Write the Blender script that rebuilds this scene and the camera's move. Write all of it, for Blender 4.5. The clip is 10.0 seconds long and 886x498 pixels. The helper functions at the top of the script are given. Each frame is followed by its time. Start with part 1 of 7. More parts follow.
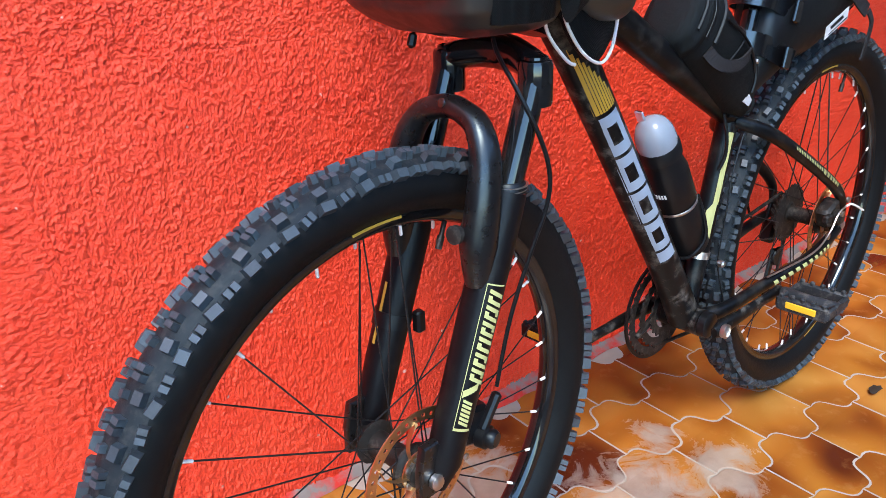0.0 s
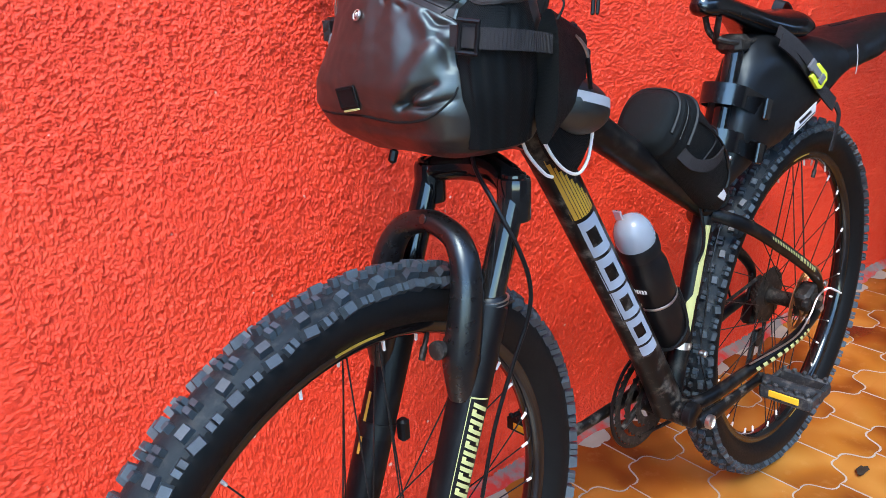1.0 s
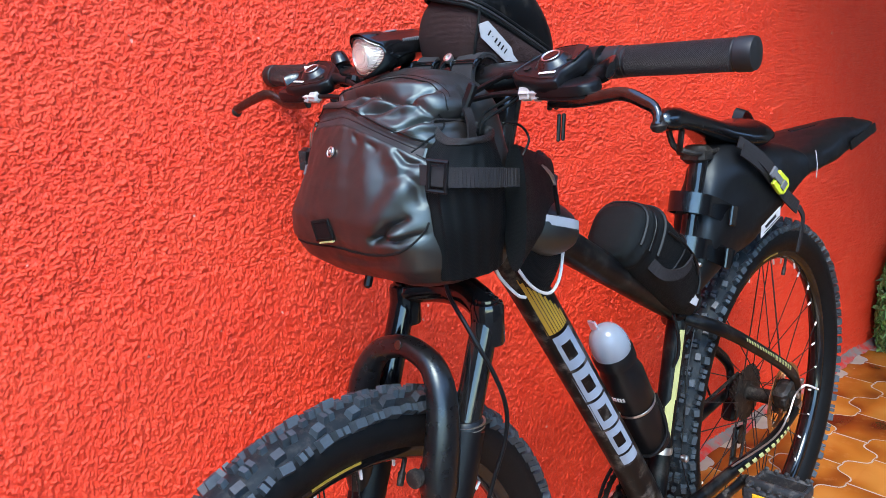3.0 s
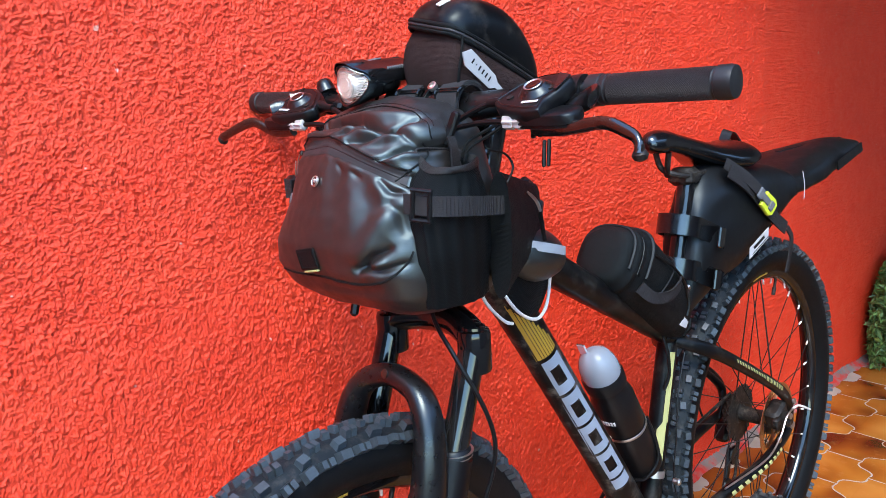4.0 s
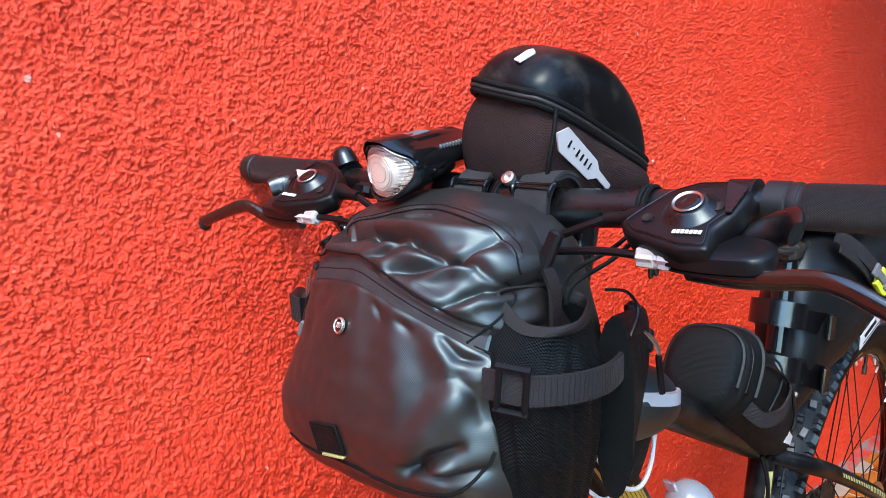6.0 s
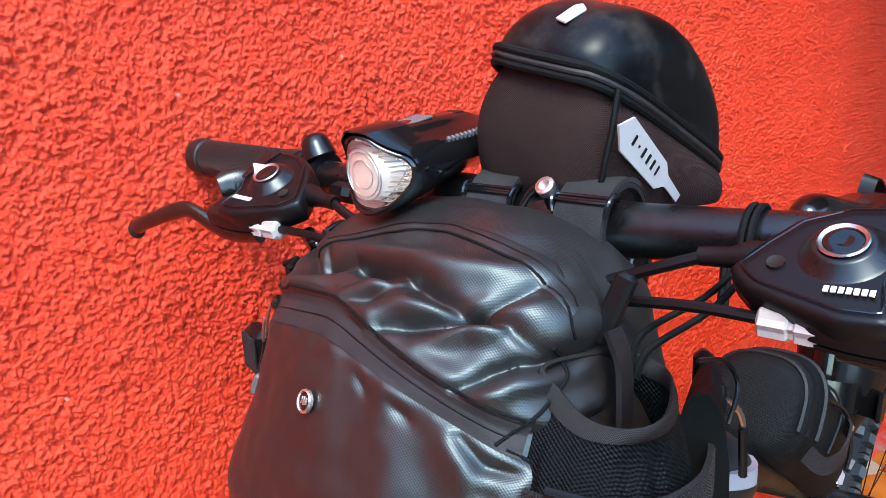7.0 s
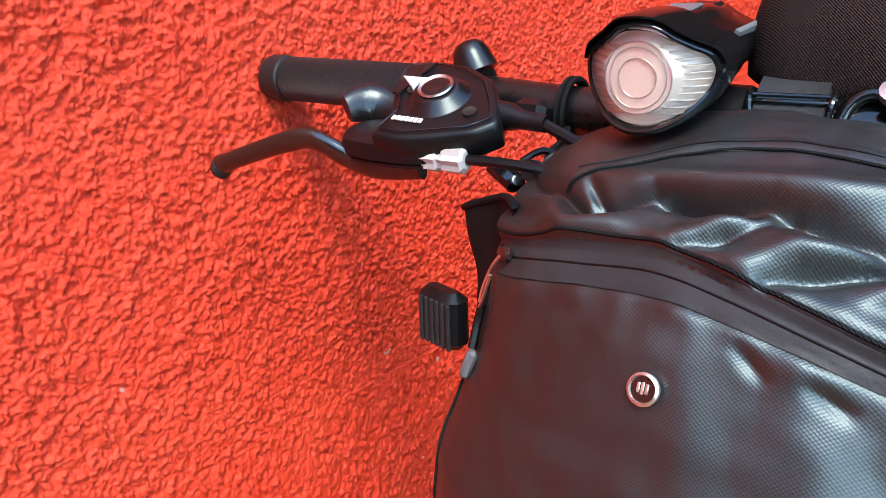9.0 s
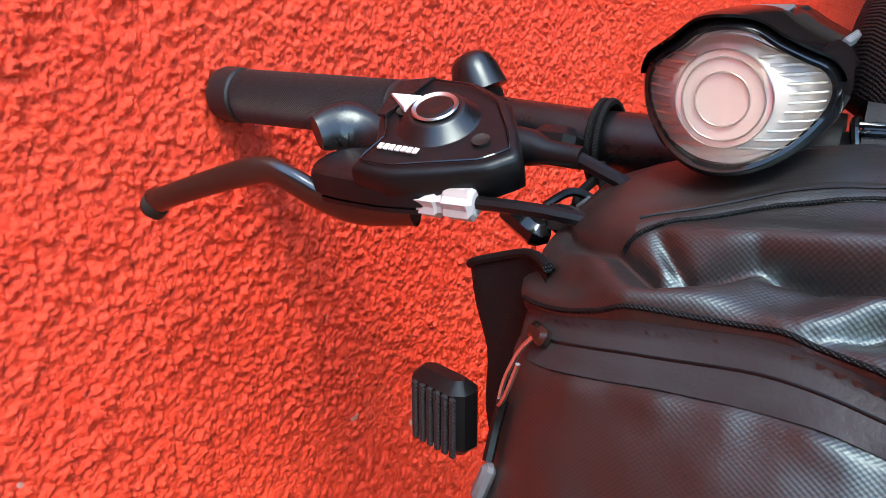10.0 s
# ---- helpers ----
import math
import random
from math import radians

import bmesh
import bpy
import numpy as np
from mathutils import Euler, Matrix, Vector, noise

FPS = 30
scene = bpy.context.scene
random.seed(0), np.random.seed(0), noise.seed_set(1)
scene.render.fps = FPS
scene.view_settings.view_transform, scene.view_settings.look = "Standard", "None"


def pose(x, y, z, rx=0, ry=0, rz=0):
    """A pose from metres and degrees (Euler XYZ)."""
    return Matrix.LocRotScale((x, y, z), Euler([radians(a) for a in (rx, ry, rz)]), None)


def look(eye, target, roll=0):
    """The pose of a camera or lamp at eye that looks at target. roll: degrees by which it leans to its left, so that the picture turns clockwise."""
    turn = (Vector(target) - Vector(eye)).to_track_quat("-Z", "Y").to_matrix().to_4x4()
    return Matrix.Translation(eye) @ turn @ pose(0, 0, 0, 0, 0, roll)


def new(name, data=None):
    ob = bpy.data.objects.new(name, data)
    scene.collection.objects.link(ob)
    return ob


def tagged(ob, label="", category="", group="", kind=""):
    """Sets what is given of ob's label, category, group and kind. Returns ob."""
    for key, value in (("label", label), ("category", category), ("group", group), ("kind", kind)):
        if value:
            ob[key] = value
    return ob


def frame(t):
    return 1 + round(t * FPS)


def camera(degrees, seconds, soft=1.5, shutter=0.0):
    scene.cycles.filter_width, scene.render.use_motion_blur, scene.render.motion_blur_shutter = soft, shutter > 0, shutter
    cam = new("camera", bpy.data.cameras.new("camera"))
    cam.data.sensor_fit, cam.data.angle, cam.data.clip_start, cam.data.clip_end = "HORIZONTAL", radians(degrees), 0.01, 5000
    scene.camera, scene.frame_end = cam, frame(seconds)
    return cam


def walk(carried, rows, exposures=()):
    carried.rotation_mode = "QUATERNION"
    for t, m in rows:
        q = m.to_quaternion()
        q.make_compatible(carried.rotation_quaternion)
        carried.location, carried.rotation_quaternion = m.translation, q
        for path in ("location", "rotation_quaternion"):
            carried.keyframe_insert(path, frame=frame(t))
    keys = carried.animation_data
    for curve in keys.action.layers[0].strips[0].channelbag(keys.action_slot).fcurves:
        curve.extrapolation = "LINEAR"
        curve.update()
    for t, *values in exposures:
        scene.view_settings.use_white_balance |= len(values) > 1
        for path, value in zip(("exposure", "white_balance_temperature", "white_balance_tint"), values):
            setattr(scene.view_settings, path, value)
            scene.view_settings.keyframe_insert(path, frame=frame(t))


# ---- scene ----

cam = camera(58.6, 10.0, 0.65)
PATH = [
    (0, (0.076, 0.045, 0.979), (1.193, 1.494, 0.172), -1.5),
    (0.5, (0.088, 0.052, 1.015), (1.243, 1.515, 0.292), -1.6),
    (1, (0.089, 0.052, 1.04), (1.271, 1.519, 0.368), -1.9),
    (1.5, (0.088, 0.052, 1.052), (1.294, 1.521, 0.428), -2.0),
    (2, (0.089, 0.05, 1.063), (1.317, 1.522, 0.495), -2.1),
    (2.5, (0.092, 0.047, 1.078), (1.339, 1.525, 0.568), -2.4),
    (3, (0.098, 0.044, 1.092), (1.356, 1.524, 0.613), -2.7),
    (4.5, (0.119, 0.04, 1.117), (1.399, 1.517, 0.689), -3.2),
    (5, (0.14, 0.059, 1.147), (1.412, 1.541, 0.717), -3.0),
    (5.5, (0.186, 0.146, 1.155), (1.457, 1.629, 0.725), -2.9),
    (6, (0.255, 0.305, 1.172), (1.549, 1.763, 0.724), -2.7),
    (7.5, (0.378, 0.497, 1.16), (1.74, 1.844, 0.587), -1.3),
    (8, (0.332, 0.576, 1.145), (1.781, 1.807, 0.524), -1.4),
    (8.5, (0.316, 0.621, 1.138), (1.781, 1.827, 0.507), -1.0),
    (9, (0.32, 0.655, 1.129), (1.793, 1.855, 0.507), -0.6),
    (9.5, (0.343, 0.694, 1.124), (1.833, 1.885, 0.522), -0.2),
    (10, (0.383, 0.729, 1.115), (1.942, 1.853, 0.56), 1.0),
]
walk(cam, [(t, look(eye, target, roll)) for t, eye, target, roll in PATH], [(0, 2.58, 6800, 10), (4.5, 2.55, 6900, 10), (7.5, 2.62, 7350, 10), (10, 2.54, 7500, 10)])
# ---- light ----
world = bpy.data.worlds.new("sky")
scene.world = world
world.use_nodes = True
wn, wl = world.node_tree.nodes, world.node_tree.links
SUN_EL, SUN_AZ = 55.0, 226.0  # degrees; azimuth clockwise from +y
sky = wn.new("ShaderNodeTexSky")
sky.sky_type, sky.sun_disc = "NISHITA", False
sky.sun_elevation, sky.sun_rotation = radians(SUN_EL), radians(SUN_AZ)
sky.air_density, sky.dust_density, sky.ozone_density = 1.0, 0.2, 4.0
wl.new(sky.outputs[0], wn["Background"].inputs[0])
wn["Background"].inputs[1].default_value = 0.15
sun = new("sun", bpy.data.lights.new("sun", "SUN"))
sun.data.energy, sun.data.angle, sun.data.color = 0.82, radians(24), (1.0, 0.97, 0.94)
SUN_DIR = Vector((math.sin(radians(SUN_AZ)) * math.cos(radians(SUN_EL)), math.cos(radians(SUN_AZ)) * math.cos(radians(SUN_EL)), math.sin(radians(SUN_EL))))
sun.matrix_world = look(SUN_DIR * 6, (0, 0, 0))

# ---- materials ----


class Mat:
    """A small helper round a node material."""

    def __init__(self, name, colour=(0.5, 0.5, 0.5), rough=0.5, metal=0.0, spec=0.5):
        self.m = bpy.data.materials.new(name)
        self.m.use_nodes = True
        self.t = self.m.node_tree
        self.b = self.t.nodes["Principled BSDF"]
        self.b.inputs["Base Color"].default_value = (*colour, 1)
        self.b.inputs["Roughness"].default_value = rough
        self.b.inputs["Metallic"].default_value = metal
        self.b.inputs["Specular IOR Level"].default_value = spec
        self.co = None

    def node(self, kind, **sets):
        n = self.t.nodes.new(kind)
        for k, v in sets.items():
            if k in n.inputs:
                n.inputs[k].default_value = v
        return n

    def link(self, a, b):
        self.t.links.new(a, b)

    def coord(self, which="Object"):
        if self.co is None:
            self.co = self.node("ShaderNodeTexCoord")
        return self.co.outputs[which]

    def noise(self, scale, detail=4.0, rough=0.55, which="Object", dist=0.0):
        n = self.node("ShaderNodeTexNoise", Scale=scale, Detail=detail, Roughness=rough, Distortion=dist)
        self.link(self.coord(which), n.inputs["Vector"])
        return n.outputs["Fac"]

    def ramp(self, fac, stops):
        n = self.node("ShaderNodeValToRGB")
        while len(n.color_ramp.elements) < len(stops):
            n.color_ramp.elements.new(0.5)
        for e, (p, c) in zip(n.color_ramp.elements, stops):
            e.position = p
            e.color = (c, c, c, 1) if isinstance(c, (int, float)) else (*c, 1)
        self.link(fac, n.inputs[0])
        return n.outputs[0]

    def mix(self, fac, a, b, kind="MIX"):
        n = self.t.nodes.new("ShaderNodeMix")
        n.data_type, n.blend_type = "RGBA", kind
        for i, v in ((0, fac), (6, a), (7, b)):
            if isinstance(v, (int, float)):
                n.inputs[i].default_value = v
            elif isinstance(v, tuple):
                n.inputs[i].default_value = (*v, 1)
            else:
                self.link(v, n.inputs[i])
        return n.outputs[2]

    def math(self, op, a, b=0.0, c=0.0):
        n = self.t.nodes.new("ShaderNodeMath")
        n.operation = op
        for i, v in enumerate((a, b, c)):
            if isinstance(v, (int, float)):
                n.inputs[i].default_value = v
            else:
                self.link(v, n.inputs[i])
        return n.outputs[0]

    def set(self, socket, out):
        self.link(out, self.b.inputs[socket])
        return self

    def bump(self, height, strength=0.3, dist=0.001):
        n = self.node("ShaderNodeBump", Strength=strength, Distance=dist)
        self.link(height, n.inputs["Height"])
        if self.b.inputs["Normal"].is_linked:
            self.link(self.b.inputs["Normal"].links[0].from_socket, n.inputs["Normal"])
        self.link(n.outputs[0], self.b.inputs["Normal"])
        return self


def worn(name, colour, rough, metal=0.0, spread=0.35, scale=30.0, dust=0.0, bump=0.0, spec=0.22):
    """Plain stuff with two scales of variation, a little dust and fine relief."""
    k = Mat(name, colour, rough, metal, spec)
    big, fine = k.noise(scale * 0.3, 3), k.noise(scale * 6, 3)
    dark = tuple(c * (1 - spread) for c in colour)
    col = k.mix(big, dark, tuple(min(1, c * (1 + spread)) for c in colour))
    if dust:
        spots = k.ramp(k.noise(scale * 1.3, 6, 0.7), [(0.5, 0.0), (0.75, dust)])
        col = k.mix(spots, col, (0.28, 0.25, 0.21))
    k.set("Base Color", col)
    k.set("Roughness", k.math("MULTIPLY_ADD", fine, 0.25, rough - 0.125))
    # blue sky sheen painted into the highlights of dark stuff
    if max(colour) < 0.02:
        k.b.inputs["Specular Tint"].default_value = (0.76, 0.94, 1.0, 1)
    if bump:
        k.bump(fine, bump, 0.0006)
    return k


def weave(name, colour, rough, pitch, strength, spec=0.22, spread=0.3):
    """Woven cloth: two crossed waves of threads, with folds of wear."""
    k = Mat(name, colour, rough, 0.0, spec)
    sep = k.node("ShaderNodeSeparateXYZ")
    k.link(k.coord(), sep.inputs[0])
    u = k.math("SINE", k.math("MULTIPLY", sep.outputs[1], 6.283 / pitch))
    v = k.math("SINE", k.math("MULTIPLY", k.math("ADD", sep.outputs[2], k.math("MULTIPLY", sep.outputs[0], 0.9)), 6.283 / pitch))
    w = k.math("MULTIPLY", u, v)
    n = k.noise(25, 4)
    k.set("Base Color", k.mix(n, tuple(c * (1 - spread) for c in colour), tuple(c * (1 + spread) for c in colour)))
    k.set("Roughness", k.math("MULTIPLY_ADD", k.noise(60, 4), 0.2, rough - 0.1))
    # dark cloth: highlights tinted blue in place of reflected sky
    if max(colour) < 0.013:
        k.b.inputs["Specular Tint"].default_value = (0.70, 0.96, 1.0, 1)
    k.bump(k.noise(90, 4), 0.12, 0.0010)
    k.bump(w, strength, 0.0004)
    return k


def stucco_material():
    k = Mat("red_stucco", (0.6, 0.03, 0.02), 0.55, spec=0.42)
    big = k.noise(2.2, 4, 0.6)
    mid = k.noise(14, 5, 0.6)
    fine = k.noise(420, 4, 0.65)
    col = k.mix(big, (0.78, 0.042, 0.0155), (0.86, 0.058, 0.021))
    col = k.mix(k.ramp(mid, [(0.35, 0.0), (0.7, 0.55)]), col, (0.88, 0.078, 0.030))
    specks = k.ramp(k.noise(75, 1, 0.3), [(0.80, 0.0), (0.83, 0.8)])
    col = k.mix(specks, col, (0.72, 0.42, 0.34))
    k.set("Base Color", col)
    k.set("Roughness", k.math("MULTIPLY_ADD", k.noise(160, 3), 0.35, 0.27))
    vo = k.node("ShaderNodeTexVoronoi", Scale=310.0)
    k.link(k.coord(), vo.inputs["Vector"])
    k.bump(k.math("SUBTRACT", 1.0, vo.outputs["Distance"]), 0.5, 0.0016)
    k.bump(k.noise(260, 5, 0.75), 0.8, 0.0026)
    k.bump(fine, 0.4, 0.0010)
    return k.m


def tile_material():
    k = Mat("glazed_terracotta", (0.5, 0.18, 0.04), 0.2)
    info = k.node("ShaderNodeObjectInfo")
    geo = k.node("ShaderNodeNewGeometry")
    shift = k.node("ShaderNodeVectorMath")
    k.link(geo.outputs["Position"], shift.inputs[0])
    k.link(info.outputs["Random"], shift.inputs[1])
    fl = k.node("ShaderNodeTexNoise", Scale=6.5, Detail=1.0, Roughness=0.4, Distortion=0.3)
    k.link(shift.outputs[0], fl.inputs["Vector"])
    flash = fl.outputs["Fac"]
    tone = k.math("ADD", k.math("MULTIPLY_ADD", flash, 1.25, -0.16), k.math("MULTIPLY", info.outputs["Random"], 0.28))
    col = k.ramp(tone, [(0.26, (0.075, 0.016, 0.005)), (0.45, (0.20, 0.056, 0.009)), (0.66, (0.33, 0.120, 0.017)), (0.98, (0.45, 0.20, 0.040))])
    n = k.node("ShaderNodeTexNoise", Scale=26.0, Detail=6.0, Roughness=0.65)
    k.link(geo.outputs["Position"], n.inputs["Vector"])
    col = k.mix(k.ramp(n.outputs["Fac"], [(0.55, 0.0), (0.8, 0.18)]), col, (0.60, 0.33, 0.12))
    # old mortar smears beside the front wheel
    near = None
    for x, y, r in ((1.03, 0.70, 0.23), (1.20, 0.66, 0.14), (0.80, 0.90, 0.24), (0.62, 0.75, 0.26), (1.18, 0.80, 0.10)):
        d = k.node("ShaderNodeVectorMath")
        d.operation = "DISTANCE"
        k.link(geo.outputs["Position"], d.inputs[0])
        d.inputs[1].default_value = (x, y, 0)
        f = k.math("SUBTRACT", 1.0, k.math("DIVIDE", d.outputs["Value"], r))
        near = f if near is None else k.math("MAXIMUM", near, f)
    m = k.node("ShaderNodeTexNoise", Scale=11.0, Detail=8.0, Roughness=0.72, Distortion=0.8)
    k.link(geo.outputs["Position"], m.inputs["Vector"])
    smear = k.ramp(k.math("ADD", k.math("MULTIPLY", near, 0.5), m.outputs["Fac"]), [(0.71, 0.0), (0.86, 0.70)])
    col = k.mix(smear, col, k.mix(n.outputs["Fac"], (0.16, 0.14, 0.11), (0.44, 0.40, 0.33)))
    k.set("Base Color", col)
    k.set("Roughness", k.math("ADD", k.math("MULTIPLY", smear, 0.5), k.math("MULTIPLY_ADD", n.outputs["Fac"], 0.3, 0.06)))
    k.bump(n.outputs["Fac"], 0.2, 0.002)
    return k.m


def rubber_material():
    k = Mat("tyre_rubber", (0.02, 0.02, 0.022), 0.5, spec=0.16)
    # bluish tint painted into the tyre's highlights for the sky
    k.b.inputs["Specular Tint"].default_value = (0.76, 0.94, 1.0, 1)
    col = k.mix(k.noise(40, 5, 0.7), (0.003, 0.003, 0.0032), (0.008, 0.008, 0.0085))
    k.set("Base Color", k.mix(k.ramp(k.noise(90, 6, 0.75), [(0.60, 0), (0.9, 0.2)]), col, (0.08, 0.08, 0.08)))
    k.set("Roughness", k.math("MULTIPLY_ADD", k.noise(200, 4), 0.25, 0.36))
    k.bump(k.noise(700, 3), 0.2, 0.0005)
    return k.m


def tread_material():
    k = Mat("tread_rubber", (0.05, 0.055, 0.06), 0.5)
    geo = k.node("ShaderNodeNewGeometry")
    # bluish tones stand in for sky reflected on the knobs
    col = k.mix(k.noise(60, 5, 0.7), (0.010, 0.014, 0.017), (0.032, 0.044, 0.054))
    col = k.mix(k.ramp(geo.outputs["Random Per Island"], [(0.1, 0.0), (0.95, 0.5)]), col, (0.050, 0.078, 0.098))
    k.set("Base Color", k.mix(k.ramp(k.noise(160, 6, 0.75), [(0.5, 0), (0.85, 0.25)]), col, (0.14, 0.16, 0.18)))
    k.set("Roughness", k.math("MULTIPLY_ADD", k.noise(250, 4), 0.3, 0.34))
    k.bump(k.noise(900, 3), 0.25, 0.0005)
    return k.m


def grip_material():
    k = Mat("grip_rubber", (0.03, 0.03, 0.031), 0.45, spec=0.4)
    sep = k.node("ShaderNodeSeparateXYZ")
    k.link(k.coord("UV"), sep.inputs[0])
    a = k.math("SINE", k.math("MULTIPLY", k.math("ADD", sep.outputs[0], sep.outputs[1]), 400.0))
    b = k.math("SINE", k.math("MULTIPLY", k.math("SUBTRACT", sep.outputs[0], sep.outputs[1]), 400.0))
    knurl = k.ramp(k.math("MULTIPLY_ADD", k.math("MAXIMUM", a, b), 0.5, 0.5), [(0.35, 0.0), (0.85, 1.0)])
    # shade painted into the grooves, which the bump alone hardly shows
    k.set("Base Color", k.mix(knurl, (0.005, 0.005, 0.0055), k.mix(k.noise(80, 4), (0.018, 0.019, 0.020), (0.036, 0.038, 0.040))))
    k.bump(k.math("MAXIMUM", a, b), 1.0, 0.0012)
    return k.m


def leaf_material():
    k = Mat("moss_green_leaf", (0.07, 0.16, 0.03), 0.5)
    g = k.node("ShaderNodeNewGeometry")
    k.set("Base Color", k.mix(g.outputs["Random Per Island"], (0.035, 0.09, 0.02), (0.13, 0.24, 0.05)))
    return k.m


def clear(name, tint=(1, 1, 1), rough=0.03, weight=1.0):
    k = Mat(name, tint, rough)
    k.b.inputs["Transmission Weight"].default_value = weight
    k.b.inputs["IOR"].default_value = 1.45
    return k.m


STUCCO, TILE, RUBBER, TREAD, GRIP = stucco_material(), tile_material(), rubber_material(), tread_material(), grip_material()
LEAF = leaf_material()
# dust, over a blue-grey base painted in for the sky's reflection
TREADBASE = worn("dusty_bluish_tread_base", (0.010, 0.013, 0.016), 0.6, scale=60, spread=0.5, dust=0.12, bump=0.4).m
YARDGROUND = worn("dark_yard_ground", (0.055, 0.05, 0.047), 0.9, scale=4, spread=0.3, bump=0.2).m
GROUT = worn("grout", (0.34, 0.30, 0.24), 0.9, scale=40, spread=0.3, bump=0.3).m
MORTAR = worn("mortar", (0.19, 0.165, 0.145), 0.9, scale=40, spread=0.4, bump=0.5)
_splash = MORTAR.ramp(MORTAR.noise(16, 5, 0.6), [(0.42, 1.0), (0.58, 0.0)])
MORTAR.set("Base Color", MORTAR.mix(_splash, MORTAR.b.inputs["Base Color"].links[0].from_socket, (0.50, 0.035, 0.025)))
MORTAR = MORTAR.m
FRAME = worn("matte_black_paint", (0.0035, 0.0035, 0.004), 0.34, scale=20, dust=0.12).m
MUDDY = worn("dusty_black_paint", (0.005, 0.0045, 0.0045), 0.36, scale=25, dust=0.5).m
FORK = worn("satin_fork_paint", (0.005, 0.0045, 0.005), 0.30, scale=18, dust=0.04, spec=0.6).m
# shaded copy of FORK: darker, less sheen, for legs that reflect little light
DIMFORK = worn("dimmed_fork_paint", (0.0045, 0.0035, 0.004), 0.42, scale=18, dust=0.03, spec=0.22).m
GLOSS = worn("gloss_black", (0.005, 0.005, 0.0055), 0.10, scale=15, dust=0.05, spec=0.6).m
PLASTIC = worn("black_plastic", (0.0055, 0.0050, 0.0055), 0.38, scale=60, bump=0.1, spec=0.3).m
DARK = worn("worn_black_steel", (0.03, 0.028, 0.026), 0.5, metal=0.6, scale=50, dust=0.4).m
STEEL = worn("bright_steel", (0.62, 0.60, 0.57), 0.36, metal=1.0, scale=40).m
ROTOR = worn("rusty_rotor_steel", (0.62, 0.43, 0.24), 0.34, metal=1.0, scale=60, spread=0.35).m
# gloss black; its brown stands in for the orange floor's reflection
WARMBLACK = worn("warm_black_gloss", (0.014, 0.008, 0.006), 0.15, metal=0.0, scale=30, spread=0.5, spec=1.0).m
SPOKE = worn("black_spoke", (0.02, 0.02, 0.02), 0.35, metal=0.4, scale=60).m
PALE = worn("pale_grey_nylon", (0.46, 0.45, 0.44), 0.3, scale=60, spread=0.25).m
WHITE = worn("white_nylon", (0.72, 0.70, 0.66), 0.4, scale=60, spread=0.1).m
SILVER = worn("silver_reflective_cloth", (0.45, 0.46, 0.47), 0.45, scale=120, spread=0.12).m
DECAL = worn("pale_blue_decal", (0.27, 0.33, 0.40), 0.4, scale=60, spread=0.15, dust=0.1).m
LIME = worn("lime_decal", (0.40, 0.41, 0.17), 0.4, scale=60, spread=0.15, dust=0.1).m
GOLD = worn("gold_decal", (0.46, 0.27, 0.04), 0.4, scale=60, spread=0.15, dust=0.1).m
LIMEPLASTIC = worn("lime_plastic", (0.55, 0.62, 0.04), 0.4, scale=80, spread=0.15).m
DUSTY = worn("dusty_pedal_plastic", (0.022, 0.025, 0.028), 0.45, scale=60, dust=0.35).m
GREYPLASTIC = worn("grey_plastic", (0.12, 0.13, 0.14), 0.45, scale=80, spread=0.15).m
AMBER = worn("amber_reflector", (0.75, 0.42, 0.03), 0.25, scale=90, spread=0.2).m
# black cloth; the red-brown base stands in for the wall's reflection
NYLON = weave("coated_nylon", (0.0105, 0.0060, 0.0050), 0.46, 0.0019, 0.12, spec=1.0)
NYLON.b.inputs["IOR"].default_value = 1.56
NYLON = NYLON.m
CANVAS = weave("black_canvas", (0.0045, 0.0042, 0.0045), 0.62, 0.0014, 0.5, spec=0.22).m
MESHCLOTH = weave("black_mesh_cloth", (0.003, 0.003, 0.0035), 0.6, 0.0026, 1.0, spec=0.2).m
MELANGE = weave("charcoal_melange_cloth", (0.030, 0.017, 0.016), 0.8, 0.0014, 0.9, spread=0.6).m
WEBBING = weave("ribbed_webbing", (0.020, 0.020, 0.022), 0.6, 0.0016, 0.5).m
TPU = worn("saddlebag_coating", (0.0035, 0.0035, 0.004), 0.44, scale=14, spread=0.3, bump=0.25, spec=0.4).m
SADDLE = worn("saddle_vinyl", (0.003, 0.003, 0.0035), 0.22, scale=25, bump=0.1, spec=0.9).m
# grey lifted in the colour to stand in for sky on the band
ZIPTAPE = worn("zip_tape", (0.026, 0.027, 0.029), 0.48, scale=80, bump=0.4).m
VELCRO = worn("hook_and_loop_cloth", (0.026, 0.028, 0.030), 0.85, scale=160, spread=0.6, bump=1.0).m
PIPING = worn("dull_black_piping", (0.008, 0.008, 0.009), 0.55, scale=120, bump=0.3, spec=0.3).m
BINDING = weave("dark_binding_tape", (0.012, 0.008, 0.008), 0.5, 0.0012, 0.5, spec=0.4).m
PEWTER = worn("pewter_badge", (0.75, 0.68, 0.62), 0.3, metal=0.9, scale=200).m
MUDLEAF = worn("dry_leaf", (0.03, 0.022, 0.015), 0.8, scale=60).m
LENS = clear("clear_lens", (1.0, 0.98, 0.96), 0.04)
LED = Mat("lamp_led", (0.9, 0.86, 0.8), 0.3)
LED.b.inputs["Emission Color"].default_value = (1.0, 0.93, 0.85, 1)
LED.b.inputs["Emission Strength"].default_value = 1.2
LED = LED.m
MIRROR = worn("lamp_reflector", (0.80, 0.79, 0.78), 0.34, metal=0.45, scale=60, spread=0.1).m
CAP = Mat("milky_cap", (0.56, 0.66, 0.76), 0.18)
